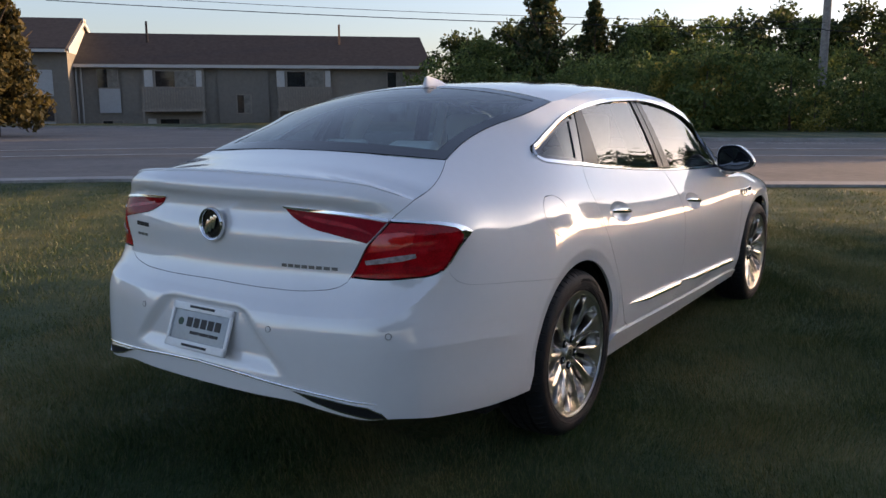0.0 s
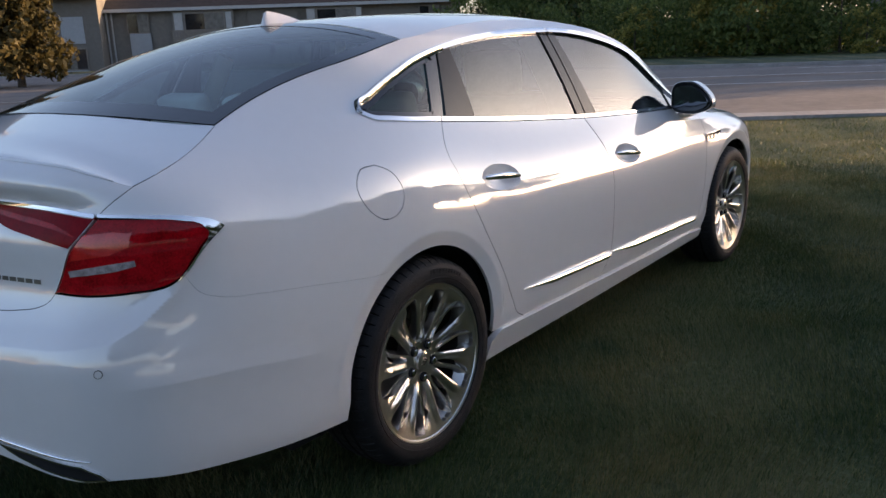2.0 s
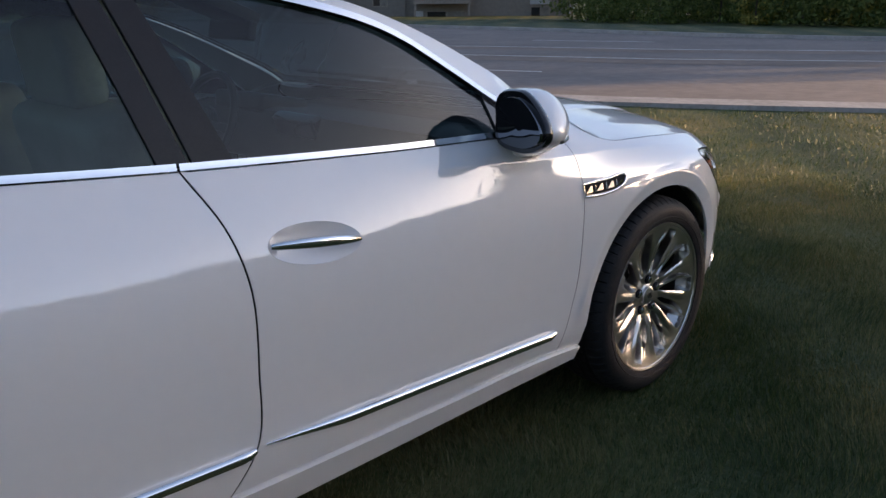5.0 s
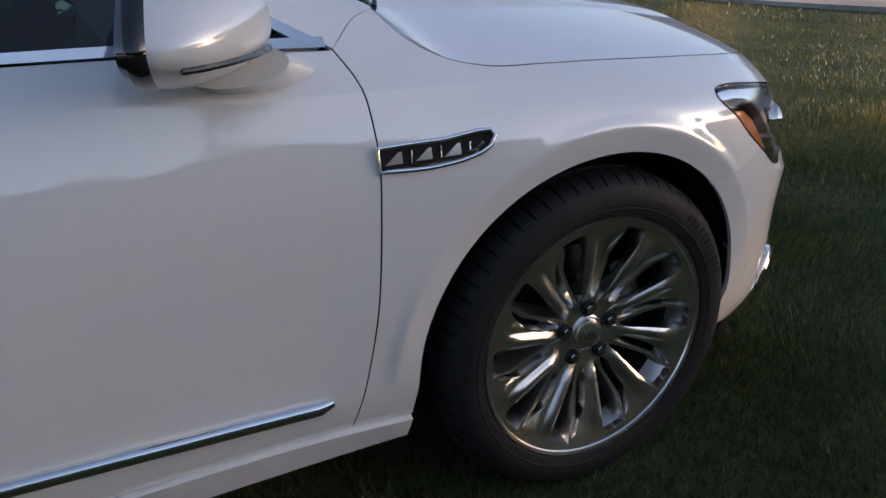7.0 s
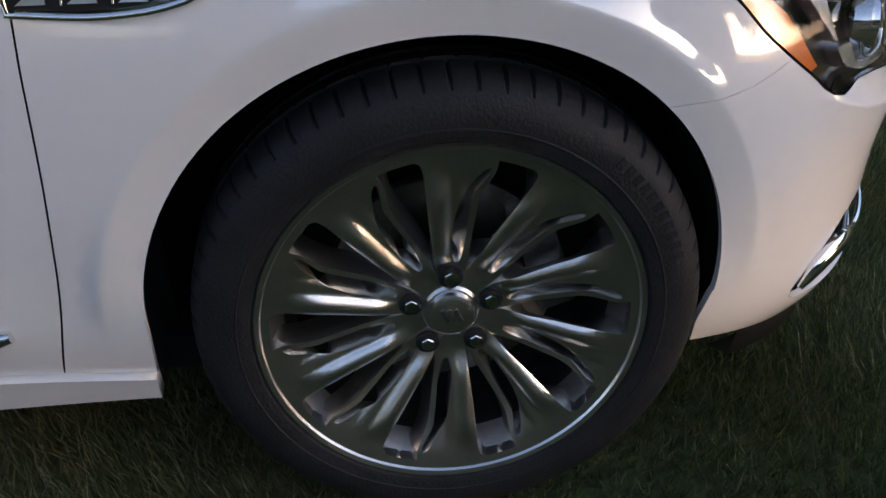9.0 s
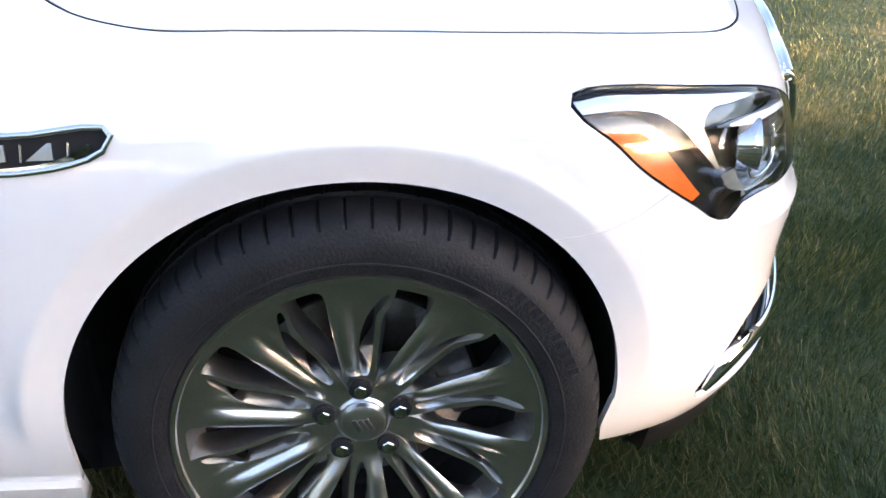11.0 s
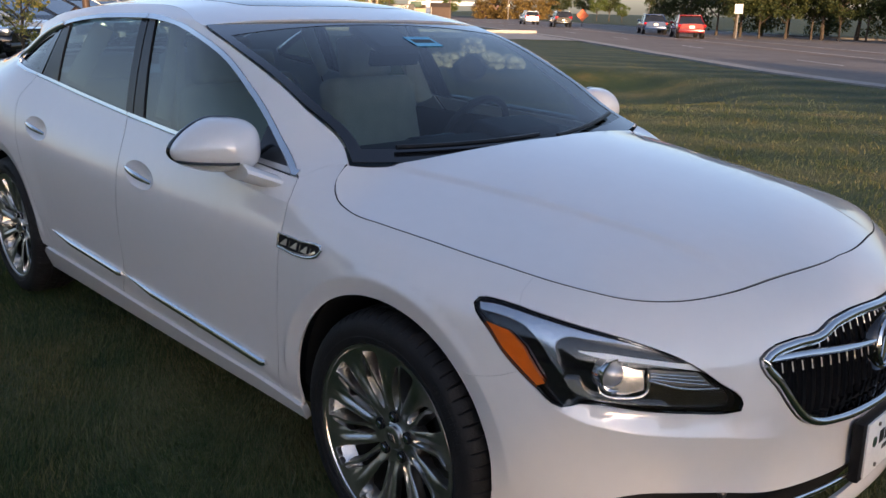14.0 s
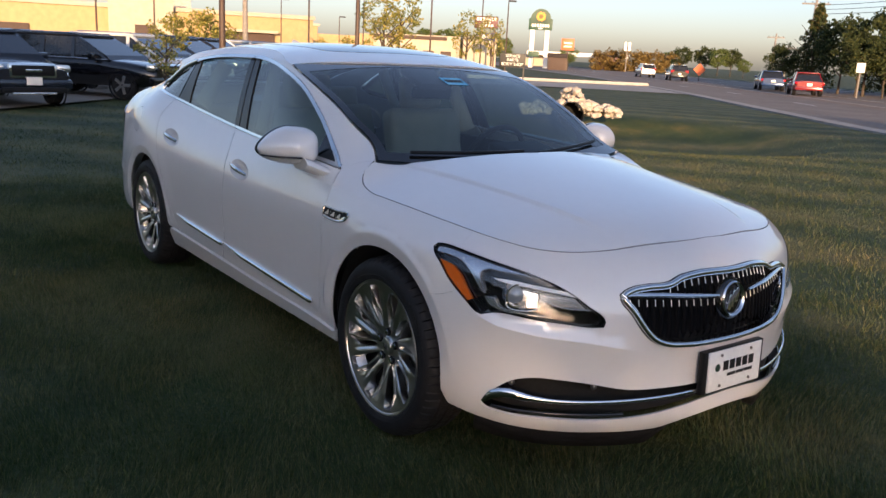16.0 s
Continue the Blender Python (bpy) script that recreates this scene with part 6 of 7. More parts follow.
A0 = Vector((32.9, 56.9, 0))
FACADE = Matrix.Translation(A0) @ Matrix.Rotation(math.atan2(38.1 - 56.9, 52.7 - 32.9), 4, "Z")    # x along the front, y away from it
apartment = thing("apartment_building", label="two-storey grey apartment house with dark shingle roofs and wooden balconies", category="building")
apartment.matrix_world = FACADE


def ap(name, at, size, material, parent=None, bevel=0.0, label="", turn=(0, 0, 0)):
    return box(name, pose(*at, *turn), size, material, parent or apartment, bevel, label)


Wd, Ev = 27.4, 4.50
ap("wall", (Wd / 2, 5.2, Ev / 2 - .2), (Wd, 10, Ev + .4), SIDING)


def gable_roof(x0, x1, y0, y1, z0, z1, over=.45, thick=.18):
    ym = (y0 + y1) / 2
    bm = bmesh.new()
    for a, b in ((y0 - over, ym), (y1 + over, ym)):
        za = z0 - (z1 - z0) / (ym - y0) * over
        q = [(x0 - .2, a, za), (x1 + .35, a, za), (x1 + .35, b, z1), (x0 - .2, b, z1)]
        lo = [bm.verts.new(v) for v in q]
        hi = [bm.verts.new((v[0], v[1], v[2] + thick)) for v in q]
        for f in ((0, 1, 2, 3),):
            bm.faces.new([lo[i] for i in f]), bm.faces.new([hi[i] for i in f])
        for i in range(4):
            bm.faces.new((lo[i], lo[(i + 1) % 4], hi[(i + 1) % 4], hi[i]))
    return part("roof", bm, SHINGLE, apartment, "dark shingle roof", smooth=False)


gable_roof(0, Wd, 0, 10.4, Ev, 7.1)
bm = bmesh.new()
q = [bm.verts.new(v) for v in ((Wd, .2, Ev - .1), (Wd, 10.2, Ev - .1), (Wd, 5.2, 7.1))]
bm.faces.new(q)
part("gable", bm, SIDING, apartment)
ap("gutter", (Wd / 2, -.46, Ev - .10), (Wd + .5, .14, .24), TRIM, label="pale eaves gutter")
ap("downpipe", (.15, -.10, 2.1), (.10, .10, 4.6), TRIM)
ap("downpipe", (.50, -.10, 2.1), (.10, .10, 4.4), TRIM)
ap("downpipe", (Wd - .3, -.10, 2.1), (.10, .10, 4.4), TRIM)
for x in (5.0, 20.5):
    ap("vent_pipe", (x, 3.6, 7.0), (.16, .16, 2.2), SHINGLE if x < 10 else mat("copper_vent", (.35, .18, .10), .5, .4))
# left wing, a little forward and higher
ap("wall", (-5.6, 4.0, 2.6), (11.2, 12, 5.6), SIDING2)
bm = bmesh.new()
for s_ in (1, -1):
    q = [(-11.5, 4.0 + s_ * 6.9, 5.35), (.15, 4.0 + s_ * 6.9, 5.35), (.15, 4.0, 8.1), (-11.5, 4.0, 8.1)]
    lo = [bm.verts.new(v) for v in q]
    hi = [bm.verts.new((v[0], v[1], v[2] + .2)) for v in q]
    bm.faces.new(lo), bm.faces.new(hi)
    for i in range(4):
        bm.faces.new((lo[i], lo[(i + 1) % 4], hi[(i + 1) % 4], hi[i]))
part("roof", bm, SHINGLE, apartment, "dark shingle roof", smooth=False)
bm = bmesh.new()
bm.faces.new([bm.verts.new(v) for v in ((.02, -2.0, 5.3), (.02, 10.0, 5.3), (.02, 4.0, 8.0))])
part("gable", bm, TRIM, apartment)
ap("barge_board", (.25, .9, 6.75), (.10, 7.6, .30), TRIM, turn=(21.5, 0, 0))
ap("barge_board", (.25, 7.1, 6.75), (.10, 7.6, .30), TRIM, turn=(-21.5, 0, 0))
ap("gutter", (-5.7, -2.95, 5.35), (11.6, .14, .22), TRIM)


def ap_window(x, z, w, h, y=-.02, curtain=0):
    f = ap("window", (x, y, z), (w + .14, .08, h + .14), RAILW)
    for i in range(2):
        ap("pane", (x - w / 4 + i * w / 2, y - .045, z), (w / 2 - .04, .02, h), CURTAIN if i == curtain else PANE, f)


def u(px):
    return (px - 130) / 625 * Wd


def zz(py):
    return Ev - (py - 115) / 20.9


for px0, px1, py0, py1 in ((167, 201, 122, 151), (172, 205, 204, 217), (678, 712, 125, 150), (680, 712, 196, 217), (403, 427, 163, 192)):
    ap_window(u((px0 + px1) / 2), zz((py0 + py1) / 2), (px1 - px0) / 22.8, (py1 - py0) / 20.9, curtain=1)
for px in (169, 679):
    ap("infill_panel", (u(px + 17), -.03, zz(172)), (1.55, .06, 1.85), PANEL)
for px0, px1 in ((243, 347), (475, 572)):
    c, w = u((px0 + px1) / 2), (px1 - px0) / 22.8
    ap("bay", (c, -.12, 2.1), (w, .24, 4.6), SIDING)
    ap_window(c + .1, zz(138), 2.9, 1.25, -.26, curtain=1)
    for d in (-1.85, 1.9):
        ap("side_panel", (c + d, -.26, zz(137)), (.62 if d < 0 else .42, .06, 1.3), TRIM)
    ap_window(c + .3, zz(211), 2.9, .9, -.26, curtain=1)
    ap("side_panel", (c - 1.75, -.26, zz(211)), (.6, .06, 1.0), TRIM)
    bal = ap("balcony", (c, -.85, zz(187)), (w + .1, 1.3, .22), RAILW)
    for i in range(22):
        ap("slat", (c - w / 2 + .12 + i * (w - .2) / 21, -1.46, zz(168)), (.11, .05, 1.72), RAILW, bal)
    ap("rail", (c, -1.46, zz(151)), (w + .1, .12, .10), RAILW, bal)
    for d in (-w / 2 + .08, w / 2 - .08):
        ap("post", (c + d, -1.40, zz(187) - 1.2), (.14, .14, 2.4), RAILW, bal)
# the recess isn't set back: a flat panel in darker siding stands for it
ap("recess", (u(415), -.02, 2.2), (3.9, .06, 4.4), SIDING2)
for px0, px1, py0, py1 in ((40, 92, 125, 150), (72, 100, 172, 204)):
    ap_window(-1.9 if px0 > 50 else -4.6, zz((py0 + py1) / 2), 1.5, 1.4, -2.04, curtain=0)
ap("infill_panel", (-1.9, -2.03, zz(145)), (1.6, .06, 1.9), PANEL)
ap("infill_panel", (-1.9, -2.03, zz(212)), (1.6, .06, .7), PANEL)


# ---- trees ----
def leaf_mat(name, a, b, c):
    m = bpy.data.materials.new(name)
    m.use_nodes = True
    nt = m.node_tree
    p = nt.nodes["Principled BSDF"]
    p.inputs["Roughness"].default_value, p.inputs["Specular IOR Level"].default_value = .6, .3
    geo, r = nt.nodes.new("ShaderNodeNewGeometry"), nt.nodes.new("ShaderNodeValToRGB")
    e = r.color_ramp.elements
    e[0].color, e[1].color = (*a, 1), (*c, 1)
    k = e.new(.55)
    k.color = (*b, 1)
    nt.links.new(geo.outputs["Random Per Island"], r.inputs["Fac"])
    nt.links.new(r.outputs["Color"], p.inputs["Base Color"])
    tr, mx = nt.nodes.new("ShaderNodeBsdfTranslucent"), nt.nodes.new("ShaderNodeMixShader")
    nt.links.new(r.outputs["Color"], tr.inputs["Color"])
    mx.inputs[0].default_value = .42
    nt.links.new(p.outputs[0], mx.inputs[1])
    nt.links.new(tr.outputs[0], mx.inputs[2])
    nt.links.new(mx.outputs[0], nt.nodes["Material Output"].inputs["Surface"])
    return m


LEAF_G = leaf_mat("green_leaves", (0.055, 0.088, 0.025), (0.111, 0.154, 0.040), (0.223, 0.249, 0.070))
LEAF_D = leaf_mat("dark_leaves", (0.026, 0.041, 0.017), (0.053, 0.074, 0.022), (0.110, 0.118, 0.038))
LEAF_Y = leaf_mat("yellowing_leaves", (0.153, 0.178, 0.046), (0.279, 0.266, 0.066), (0.483, 0.382, 0.090))
LEAF_R = leaf_mat("rusty_leaves", (0.119, 0.085, 0.031), (0.221, 0.145, 0.043), (0.306, 0.204, 0.060))
NEEDLE = leaf_mat("pine_needles", (0.031, 0.053, 0.022), (0.066, 0.088, 0.031), (0.166, 0.133, 0.048))
FIRLEAF = leaf_mat("bronze_needles", (.040, .038, .014), (.075, .064, .022), (.130, .100, .035))
BARK = mat("bark", (.075, .058, .045), .9, 0, var=.25, scale=6, bump=.6, bscale=30)


def leaf_cloud(rng, centres, radii, per, size):
    """Small bent leaves scattered through clumps."""
    vs, fs = [], []
    for c, r in zip(centres, radii):
        d = rng.normal(size=(per, 3))
        d /= np.linalg.norm(d, axis=1)[:, None]
        p = c + d * r * rng.uniform(.45, 1.05, (per, 1)) * np.array((1, 1, .8))
        a = rng.normal(size=(per, 3))
        a /= np.linalg.norm(a, axis=1)[:, None]
        b = np.cross(a, rng.normal(size=(per, 3)))
        b /= np.linalg.norm(b, axis=1)[:, None] + 1e-9
        s = size * rng.uniform(.5, 1.3, (per, 1))
        q = np.stack([p - a * s, p - b * s * .55, p + a * s, p + b * s * .55], 1)
        k = len(vs) * 4
        vs.append(q.reshape(-1, 3))
        fs.append(np.arange(per * 4).reshape(-1, 4))
    off, out = 0, []
    for v, f in zip(vs, fs):
        out.append(f + off)
        off += len(v)
    return np.concatenate(vs), np.concatenate(out)


def make_tree(name, seed, height, spread, leaf, label, conifer=False, bush=False, leaf_size=.16, clumps=60, per=46, trunk_share=.3):
    rng = np.random.default_rng(seed)
    root = thing(name, label=label, category="bush" if bush else "tree")
    tr = .018 * height + .03
    n_l = 0 if bush else 7
    cs, rs = [], []
    if conifer:
        for k in range(clumps):
            t = (k + .5) / clumps
            z = height * (.10 + .90 * t)
            r = spread * (1 - t) ** .8 * rng.uniform(.75, 1.15) + .12
            a = k * 2.4 + rng.uniform(-.3, .3)
            for f in (.35, .75):
                cs.append((math.cos(a) * r * f, math.sin(a) * r * f, z - r * .12 * f))
                rs.append(max(.22, spread * .26 * (1 - t * .7)))
    else:
        z0 = height * (-.12 if bush else trunk_share)
        for k in range(clumps):
            d = rng.normal(size=3)
            d /= np.linalg.norm(d)
            f = rng.uniform(.35, 1) ** .5
            lump = 1 + .28 * math.sin(3.1 * math.atan2(d[1], d[0]) + seed) * (1 - abs(d[2]))
            c = np.array((d[0] * spread * lump, d[1] * spread * lump, d[2] * (height - z0) / 2)) * f + (0, 0, (height + z0) / 2)
            cs.append(c)
            rs.append(spread * rng.uniform(.20, .36))
    v, f = leaf_cloud(rng, np.array(cs), rs, per, leaf_size)
    v[:, 2] = np.maximum(v[:, 2], .03)
    link("crown", v, f, leaf, root, False)
    top = height * (.92 if conifer else .7)
    tube("trunk", [(0, 0, -.1), (.04 * height * .3, 0, top * .4), (0, .02 * height, top)], tr, BARK, root, 8, taper=lambda t: 1 - .75 * t)
    for k in range(n_l):
        a = k * 2.39 + seed
        z = height * (.25 + .05 * k)
        tube("limb", [(0, 0, z), (math.cos(a) * spread * .35, math.sin(a) * spread * .35, z + height * .10), (math.cos(a) * spread * .75, math.sin(a) * spread * .75, z + height * .20)], tr * .4, BARK, root, 6, taper=lambda t: 1 - .7 * t)
    return root


def scatter(proto, spots, group, first=True):
    """Places the prototype at the first spot and copies at the rest: x, y, size, turn."""
    proto["group"] = group
    for i, (x, y, s, r) in enumerate(spots):
        m_ = Matrix.Translation((x, y, 0)) @ Matrix.Rotation(r, 4, "Z") @ Matrix.Scale(s, 4)
        if i == 0:
            proto.matrix_world = m_
        else:
            c = copy_thing(proto, Matrix.Identity(4))
            c.matrix_world = m_


def polar(az, d, s=1.0, eye=(-4.5, -2.3)):
    return (eye[0] + d * math.cos(radians(az)), eye[1] + d * math.sin(radians(az)), s, az * 1.7)


oak = make_tree("oak_tree", 3, 9.0, 3.2, LEAF_D, "dark green broadleaf tree at the edge of the woods", clumps=85, per=60, leaf_size=.20)
maple = make_tree("maple_tree", 8, 8.2, 3.0, LEAF_G, "green broadleaf tree at the edge of the woods", clumps=80, per=60, leaf_size=.18)
pine = make_tree("pine_tree", 5, 11.0, 3.6, NEEDLE, "tall ragged dark pine tree", conifer=True, clumps=60, per=60, leaf_size=.20)
fir = make_tree("fir_tree", 11, 9.0, 2.5, FIRLEAF, "dense bronze-green conifer beside the road", conifer=True, clumps=90, per=110, leaf_size=.15)
shrub = make_tree("shrub", 21, 4.4, 2.6, LEAF_G, "overgrown green roadside shrub", bush=True, clumps=60, per=60, leaf_size=.13)
gold = make_tree("golden_shrub", 23, 4.6, 1.6, LEAF_Y, "yellow-green overgrown shrub beside the road", bush=True, clumps=40, per=60, leaf_size=.13)
sapling = make_tree("young_tree", 31, 3.4, .9, LEAF_Y, "slim young tree with thin yellowing leaves", clumps=34, per=30, leaf_size=.07, trunk_share=.2)
random.seed(4)
jit = lambda a: random.uniform(-a, a)
# bearings -36 to -62 lie out of view: trees added there block the sun
scatter(oak, [polar(a + jit(1), d + jit(2), s) for a, d, s in ((33, 66, .78), (29, 64, .85), (21.5, 62, .86), (18, 68, .90), (12.5, 62, .90), (7.5, 62, .88), (3, 60, .92), (-3, 62, 1.0), (-9, 60, 1.2), (-16, 60, 1.2), (-40, 56, 1.35), (-45, 58, 1.3), (-52, 58, 1.3), (-58, 60, 1.3))], "woods across the road")
scatter(maple, [polar(a + jit(1), d + jit(2), s) for a, d, s in ((31, 60, .72), (25, 66, .80), (19.5, 58, .84), (15.5, 64, .90), (10, 60, .86), (5, 66, .98), (0, 58, .95), (-6, 58, 1.2), (-12, 62, 1.2), (-36.5, 58, 1.4), (-42, 54, 1.4), (-48, 56, 1.35), (-55, 58, 1.3), (-62, 60, 1.3))], "woods across the road")
scatter(pine, [polar(27.5, 58, .92), polar(24, 62, .80), polar(-38, 60, 1.2), polar(-45, 60, 1.2)], "pines across the road")
scatter(fir, [polar(62.3, 42, 1.05), polar(66, 44, 1.0)], "conifers by the apartment house")
scatter(shrub, [polar(a + jit(.8), d + jit(1), s) for a, d, s in ((32.5, 52, .62), (29, 50, .66), (26, 50, .74), (23.5, 49, .9), (20.5, 48, .9), (17.5, 47, 1.0), (14.5, 47, 1.02), (12, 47, .9), (8, 47, .66), (5.5, 46, .74), (2.5, 46, .8), (0, 47, .9), (-4, 46, .9), *[(a, 55 + a % 3, 1.0) for a in (33, 31, 28.8, 26.6, 24.4, 22.2, 20, 17.8, 15.6, 13.4, 11.2, 9, 6.8, 4.6, 2.4, .2, -2, -4.2, -6.4)])], "roadside shrubs")
scatter(gold, [polar(18.2, 47, .98), polar(15.8, 48, 1.0), polar(10.2, 45, .50), polar(23.6, 47, .66)], "roadside shrubs")


# unseen row over the road, added to keep the evening sun off the car
SUNWARD = np.array((math.cos(radians(SUN_AZ)), math.sin(radians(SUN_AZ))))
ACROSS = np.array((-SUNWARD[1], SUNWARD[0]))
for proto_, row_ in ((oak, ((-27, 47), (-19, 44), (-11.5, 46), (-6.0, 43), (-1.8, 47))), (maple, ((-23, 44), (-15, 47), (-8.5, 43), (-4, 44.5), (-.5, 43.5)))):
    for off_, d_ in row_:
        c_ = copy_thing(proto_, Matrix.Identity(4))
        q_ = SUNWARD * d_ + ACROSS * off_
        c_.matrix_world = Matrix.Translation((*q_, 0)) @ Matrix.Rotation(off_, 4, "Z") @ Matrix.Scale(.96, 4)


# trees on the dealer's side, at the walker's back
scatter(copy_thing(oak, Matrix.Identity(4)), [(*(np.array((math.cos(radians(a)), math.sin(radians(a)))) * d), s, a) for a, d, s in ((-66, 31, 1.05), (-78, 27, 1.0), (-92, 29, 1.1), (-106, 27, .95), (-119, 30, 1.05), (-131, 28, 1.0), (-142, 30, 1.0))], "trees by the dealer building")
scatter(copy_thing(maple, Matrix.Identity(4)), [(*(np.array((math.cos(radians(a)), math.sin(radians(a)))) * d), s, a) for a, d, s in ((-60, 33, 1.0), (-72, 28, 1.05), (-85, 30, 1.0), (-99, 28, 1.1), (-113, 29, 1.0), (-125, 28, 1.1), (-137, 29, 1.0))], "trees by the dealer building")


def polar16(az, d, s=1.0):
    return polar(az, d, s, (3.995, -2.517))


scatter(copy_thing(pine, Matrix.Identity(4)), [polar16(120.6, 74, .62), polar16(116.3, 72, .62), polar16(112.5, 74, .55), polar16(109, 70, .6)], "pines along the road")
scatter(copy_thing(oak, Matrix.Identity(4)), [polar16(122.3, 74, .42), polar16(119, 70, .62), polar16(117.6, 66, .66), polar16(114.9, 68, .90), polar16(112.9, 64, .80), polar16(111, 66, .95), polar16(109, 64, .9), polar16(107, 66, .95), polar16(128.5, 180, .62), polar16(127, 185, .66), polar16(125.4, 180, .62), polar16(131, 200, .45)], "trees along the road")
scatter(copy_thing(maple, Matrix.Identity(4)), [polar16(129.4, 190, .55), polar16(126.2, 178, .66), polar16(124.6, 160, .4), polar16(145.5, 160, .75), polar16(144.2, 158, .75), polar16(143, 162, .72), polar16(146.6, 165, .7), polar16(135.8, 150, .5), polar16(140.2, 135, .55)], "trees along the road")
scatter(copy_thing(oak, Matrix.Identity(4)), [polar16(a, 63 + a % 2, .46) for a in (106, 107.5, 109, 110.5, 112, 113.5, 115, 116.5, 118)], "low dark trees along the road")
rusty = make_tree("rusty_shrub", 41, 4.0, 2.6, LEAF_R, "rust-coloured autumn shrub far along the road", bush=True, clumps=40, per=40, leaf_size=.22)
scatter(rusty, [polar16(a, 170 + jit(8), 1.0) for a in (133.4, 132.6, 131.8, 131, 130.2, 129.4)], "autumn shrubs far along the road")
scatter(sapling, [polar16(162.3, 21.2, .62), polar16(148.3, 50, 1.55), polar16(147.2, 51, 1.5), polar16(142.6, 70, 1.5), polar16(141, 80, 1.6)], "young trees by the lot")
lot_bush = make_tree("hedge_bush", 43, 3.2, 1.7, LEAF_Y, "olive-green bush by the lot", bush=True, clumps=30, per=40, leaf_size=.12)
scatter(lot_bush, [polar16(159.5, 70, 1.25), polar16(160.6, 72, 1.2), polar16(161.8, 70, 1.1), polar16(158.4, 76, 1.0), polar16(150.6, 90, .9), polar16(152.4, 95, .8)], "bushes by the lot")


# ---- posts, wires, signs ----
POLEM = mat("brown_steel_post", (.085, .06, .05), .6, .3, var=.1)
GREYP = mat("grey_timber_pole", (.24, .22, .20), .85, 0, var=.15, scale=6, bump=.3, bscale=40)
HEAD = mat("lamp_head_metal", (.10, .09, .085), .5, .4, var=.05)


def lamp_post(name, at, h, r, arms=1, m_=POLEM):
    root = thing(name, (at[0], at[1], 0), "tall slim steel lamp post in the lot", "lamp post", "lot lamp posts")
    tube("post", [(0, 0, 0), (0, 0, h * .5), (0, 0, h)], r, m_, root, 10, taper=lambda t: 1 - .35 * t)
    for k in range(arms):
        box("lamp_head", pose(.0, (.45 if k == 0 else -.45), h + .02, 0, 0, 0), (.28, .75, .14), HEAD, root, .03)
    box("footing", pose(0, 0, .12), (r * 5, r * 5, .28), CONCRETE, root, .03)


for az, d, h, r, arms in ((158.75, 30, 9, .115, 2), (150.0, 45, 9.5, .13, 2), (166.3, 60, 9, .07, 1), (162.9, 60, 9, .06, 2), (153.2, 60, 9, .07, 1), (145.1, 60, 9, .07, 2), (155.0, 90, 6.2, .07, 1), (149.6, 75, 7.2, .07, 2), (141.7, 90, 9, .08, 1), (140.0, 80, 6.6, .08, 1), (151.2, 110, 5.5, .07, 1)):
    lamp_post("lamp_post", polar16(az, d), h, r, arms)
lamp_post("lamp_post", polar16(157.3, 60), 9, .20, 0, GREYP)


def utility_pole(at, h, r, cross=True):
    root = thing("utility_pole", (at[0], at[1], 0), "weathered grey timber utility pole", "utility pole", "utility poles")
    tube("pole", [(0, 0, -.2), (.06, 0, h * .5), (.16, .02, h)], r, GREYP, root, 10, taper=lambda t: 1 - .3 * t)
    if cross:
        box("cross_arm", pose(.15, 0, h - .5, 0, 0, 40), (2.2, .10, .12), GREYP, root, .01)
        for x in (-.9, -.3, .3, .9):
            q = pose(.15, 0, h - .5, 0, 0, 40) @ Vector((x, 0, .12))
            bm = bmesh.new()
            add_cyl(bm, Matrix.Translation(q), .04, .14, 8)
            part("insulator", bm, HEAD, root)


pA, pB, pC = polar(9.9, 49), polar(66, 50), polar(-30, 70)
utility_pole(pA, 11.5, .24, False)
utility_pole(pB, 11.5, .2)
for az, d, h in ((121.0, 78, 7.6), (123.0, 120, 6.3), (122.2, 140, 5.5)):
    utility_pole(polar16(az, d), h, .14)
WIRE = mat("cable_black", (.02, .02, .02), .6, 0, var=0)


def wire(a, b, sag, r=.022):
    pts = [Vector(a).lerp(Vector(b), t) - Vector((0, 0, sag * 4 * t * (1 - t))) for t in np.linspace(0, 1, 24)]
    tagged(tube("overhead_wire", pts, r, WIRE, None, 5), "thin dark overhead wire", "wire", "overhead wires")


wl, wm = (16.2 + 5, 31.9 + 8.5, 6.9), (42.9, 6.0, 6.9 - 1.9)
wire(wl, (42.9, 6.0, 5.15), .25)
wire((42.9, 6.0, 5.1), (75, -32, 6.0), .9)
wire((21, 41, 7.4), (42.9, 6.0, 5.5), .3, .014)
for k in range(3):
    a, b = polar16(121.0, 78), polar16(106, 60)
    wire((a[0], a[1], 7.0 - k * .35), (b[0], b[1], 8.2 - k * .4), .5, .02)

SIGN_G = mat("dark_green_sign", (.012, .06, .035), .5, 0, var=.05)
SIGN_Y = mat("sunflower_yellow", (.75, .36, .03), .5, 0, var=.1)
SIGN_W = mat("sign_white", (.78, .78, .76), .5, 0, var=.03)
SIGN_B = mat("maroon_sign", (.10, .028, .035), .5, 0, var=.05)
SIGN_N = mat("navy_sign", (.03, .035, .10), .5, 0, var=.05)
SIGN_O = mat("orange_sign", (.62, .13, .04), .5, 0, var=.05)
SIGN_K = mat("black_sign", (.012, .012, .013), .5, 0, var=.1)


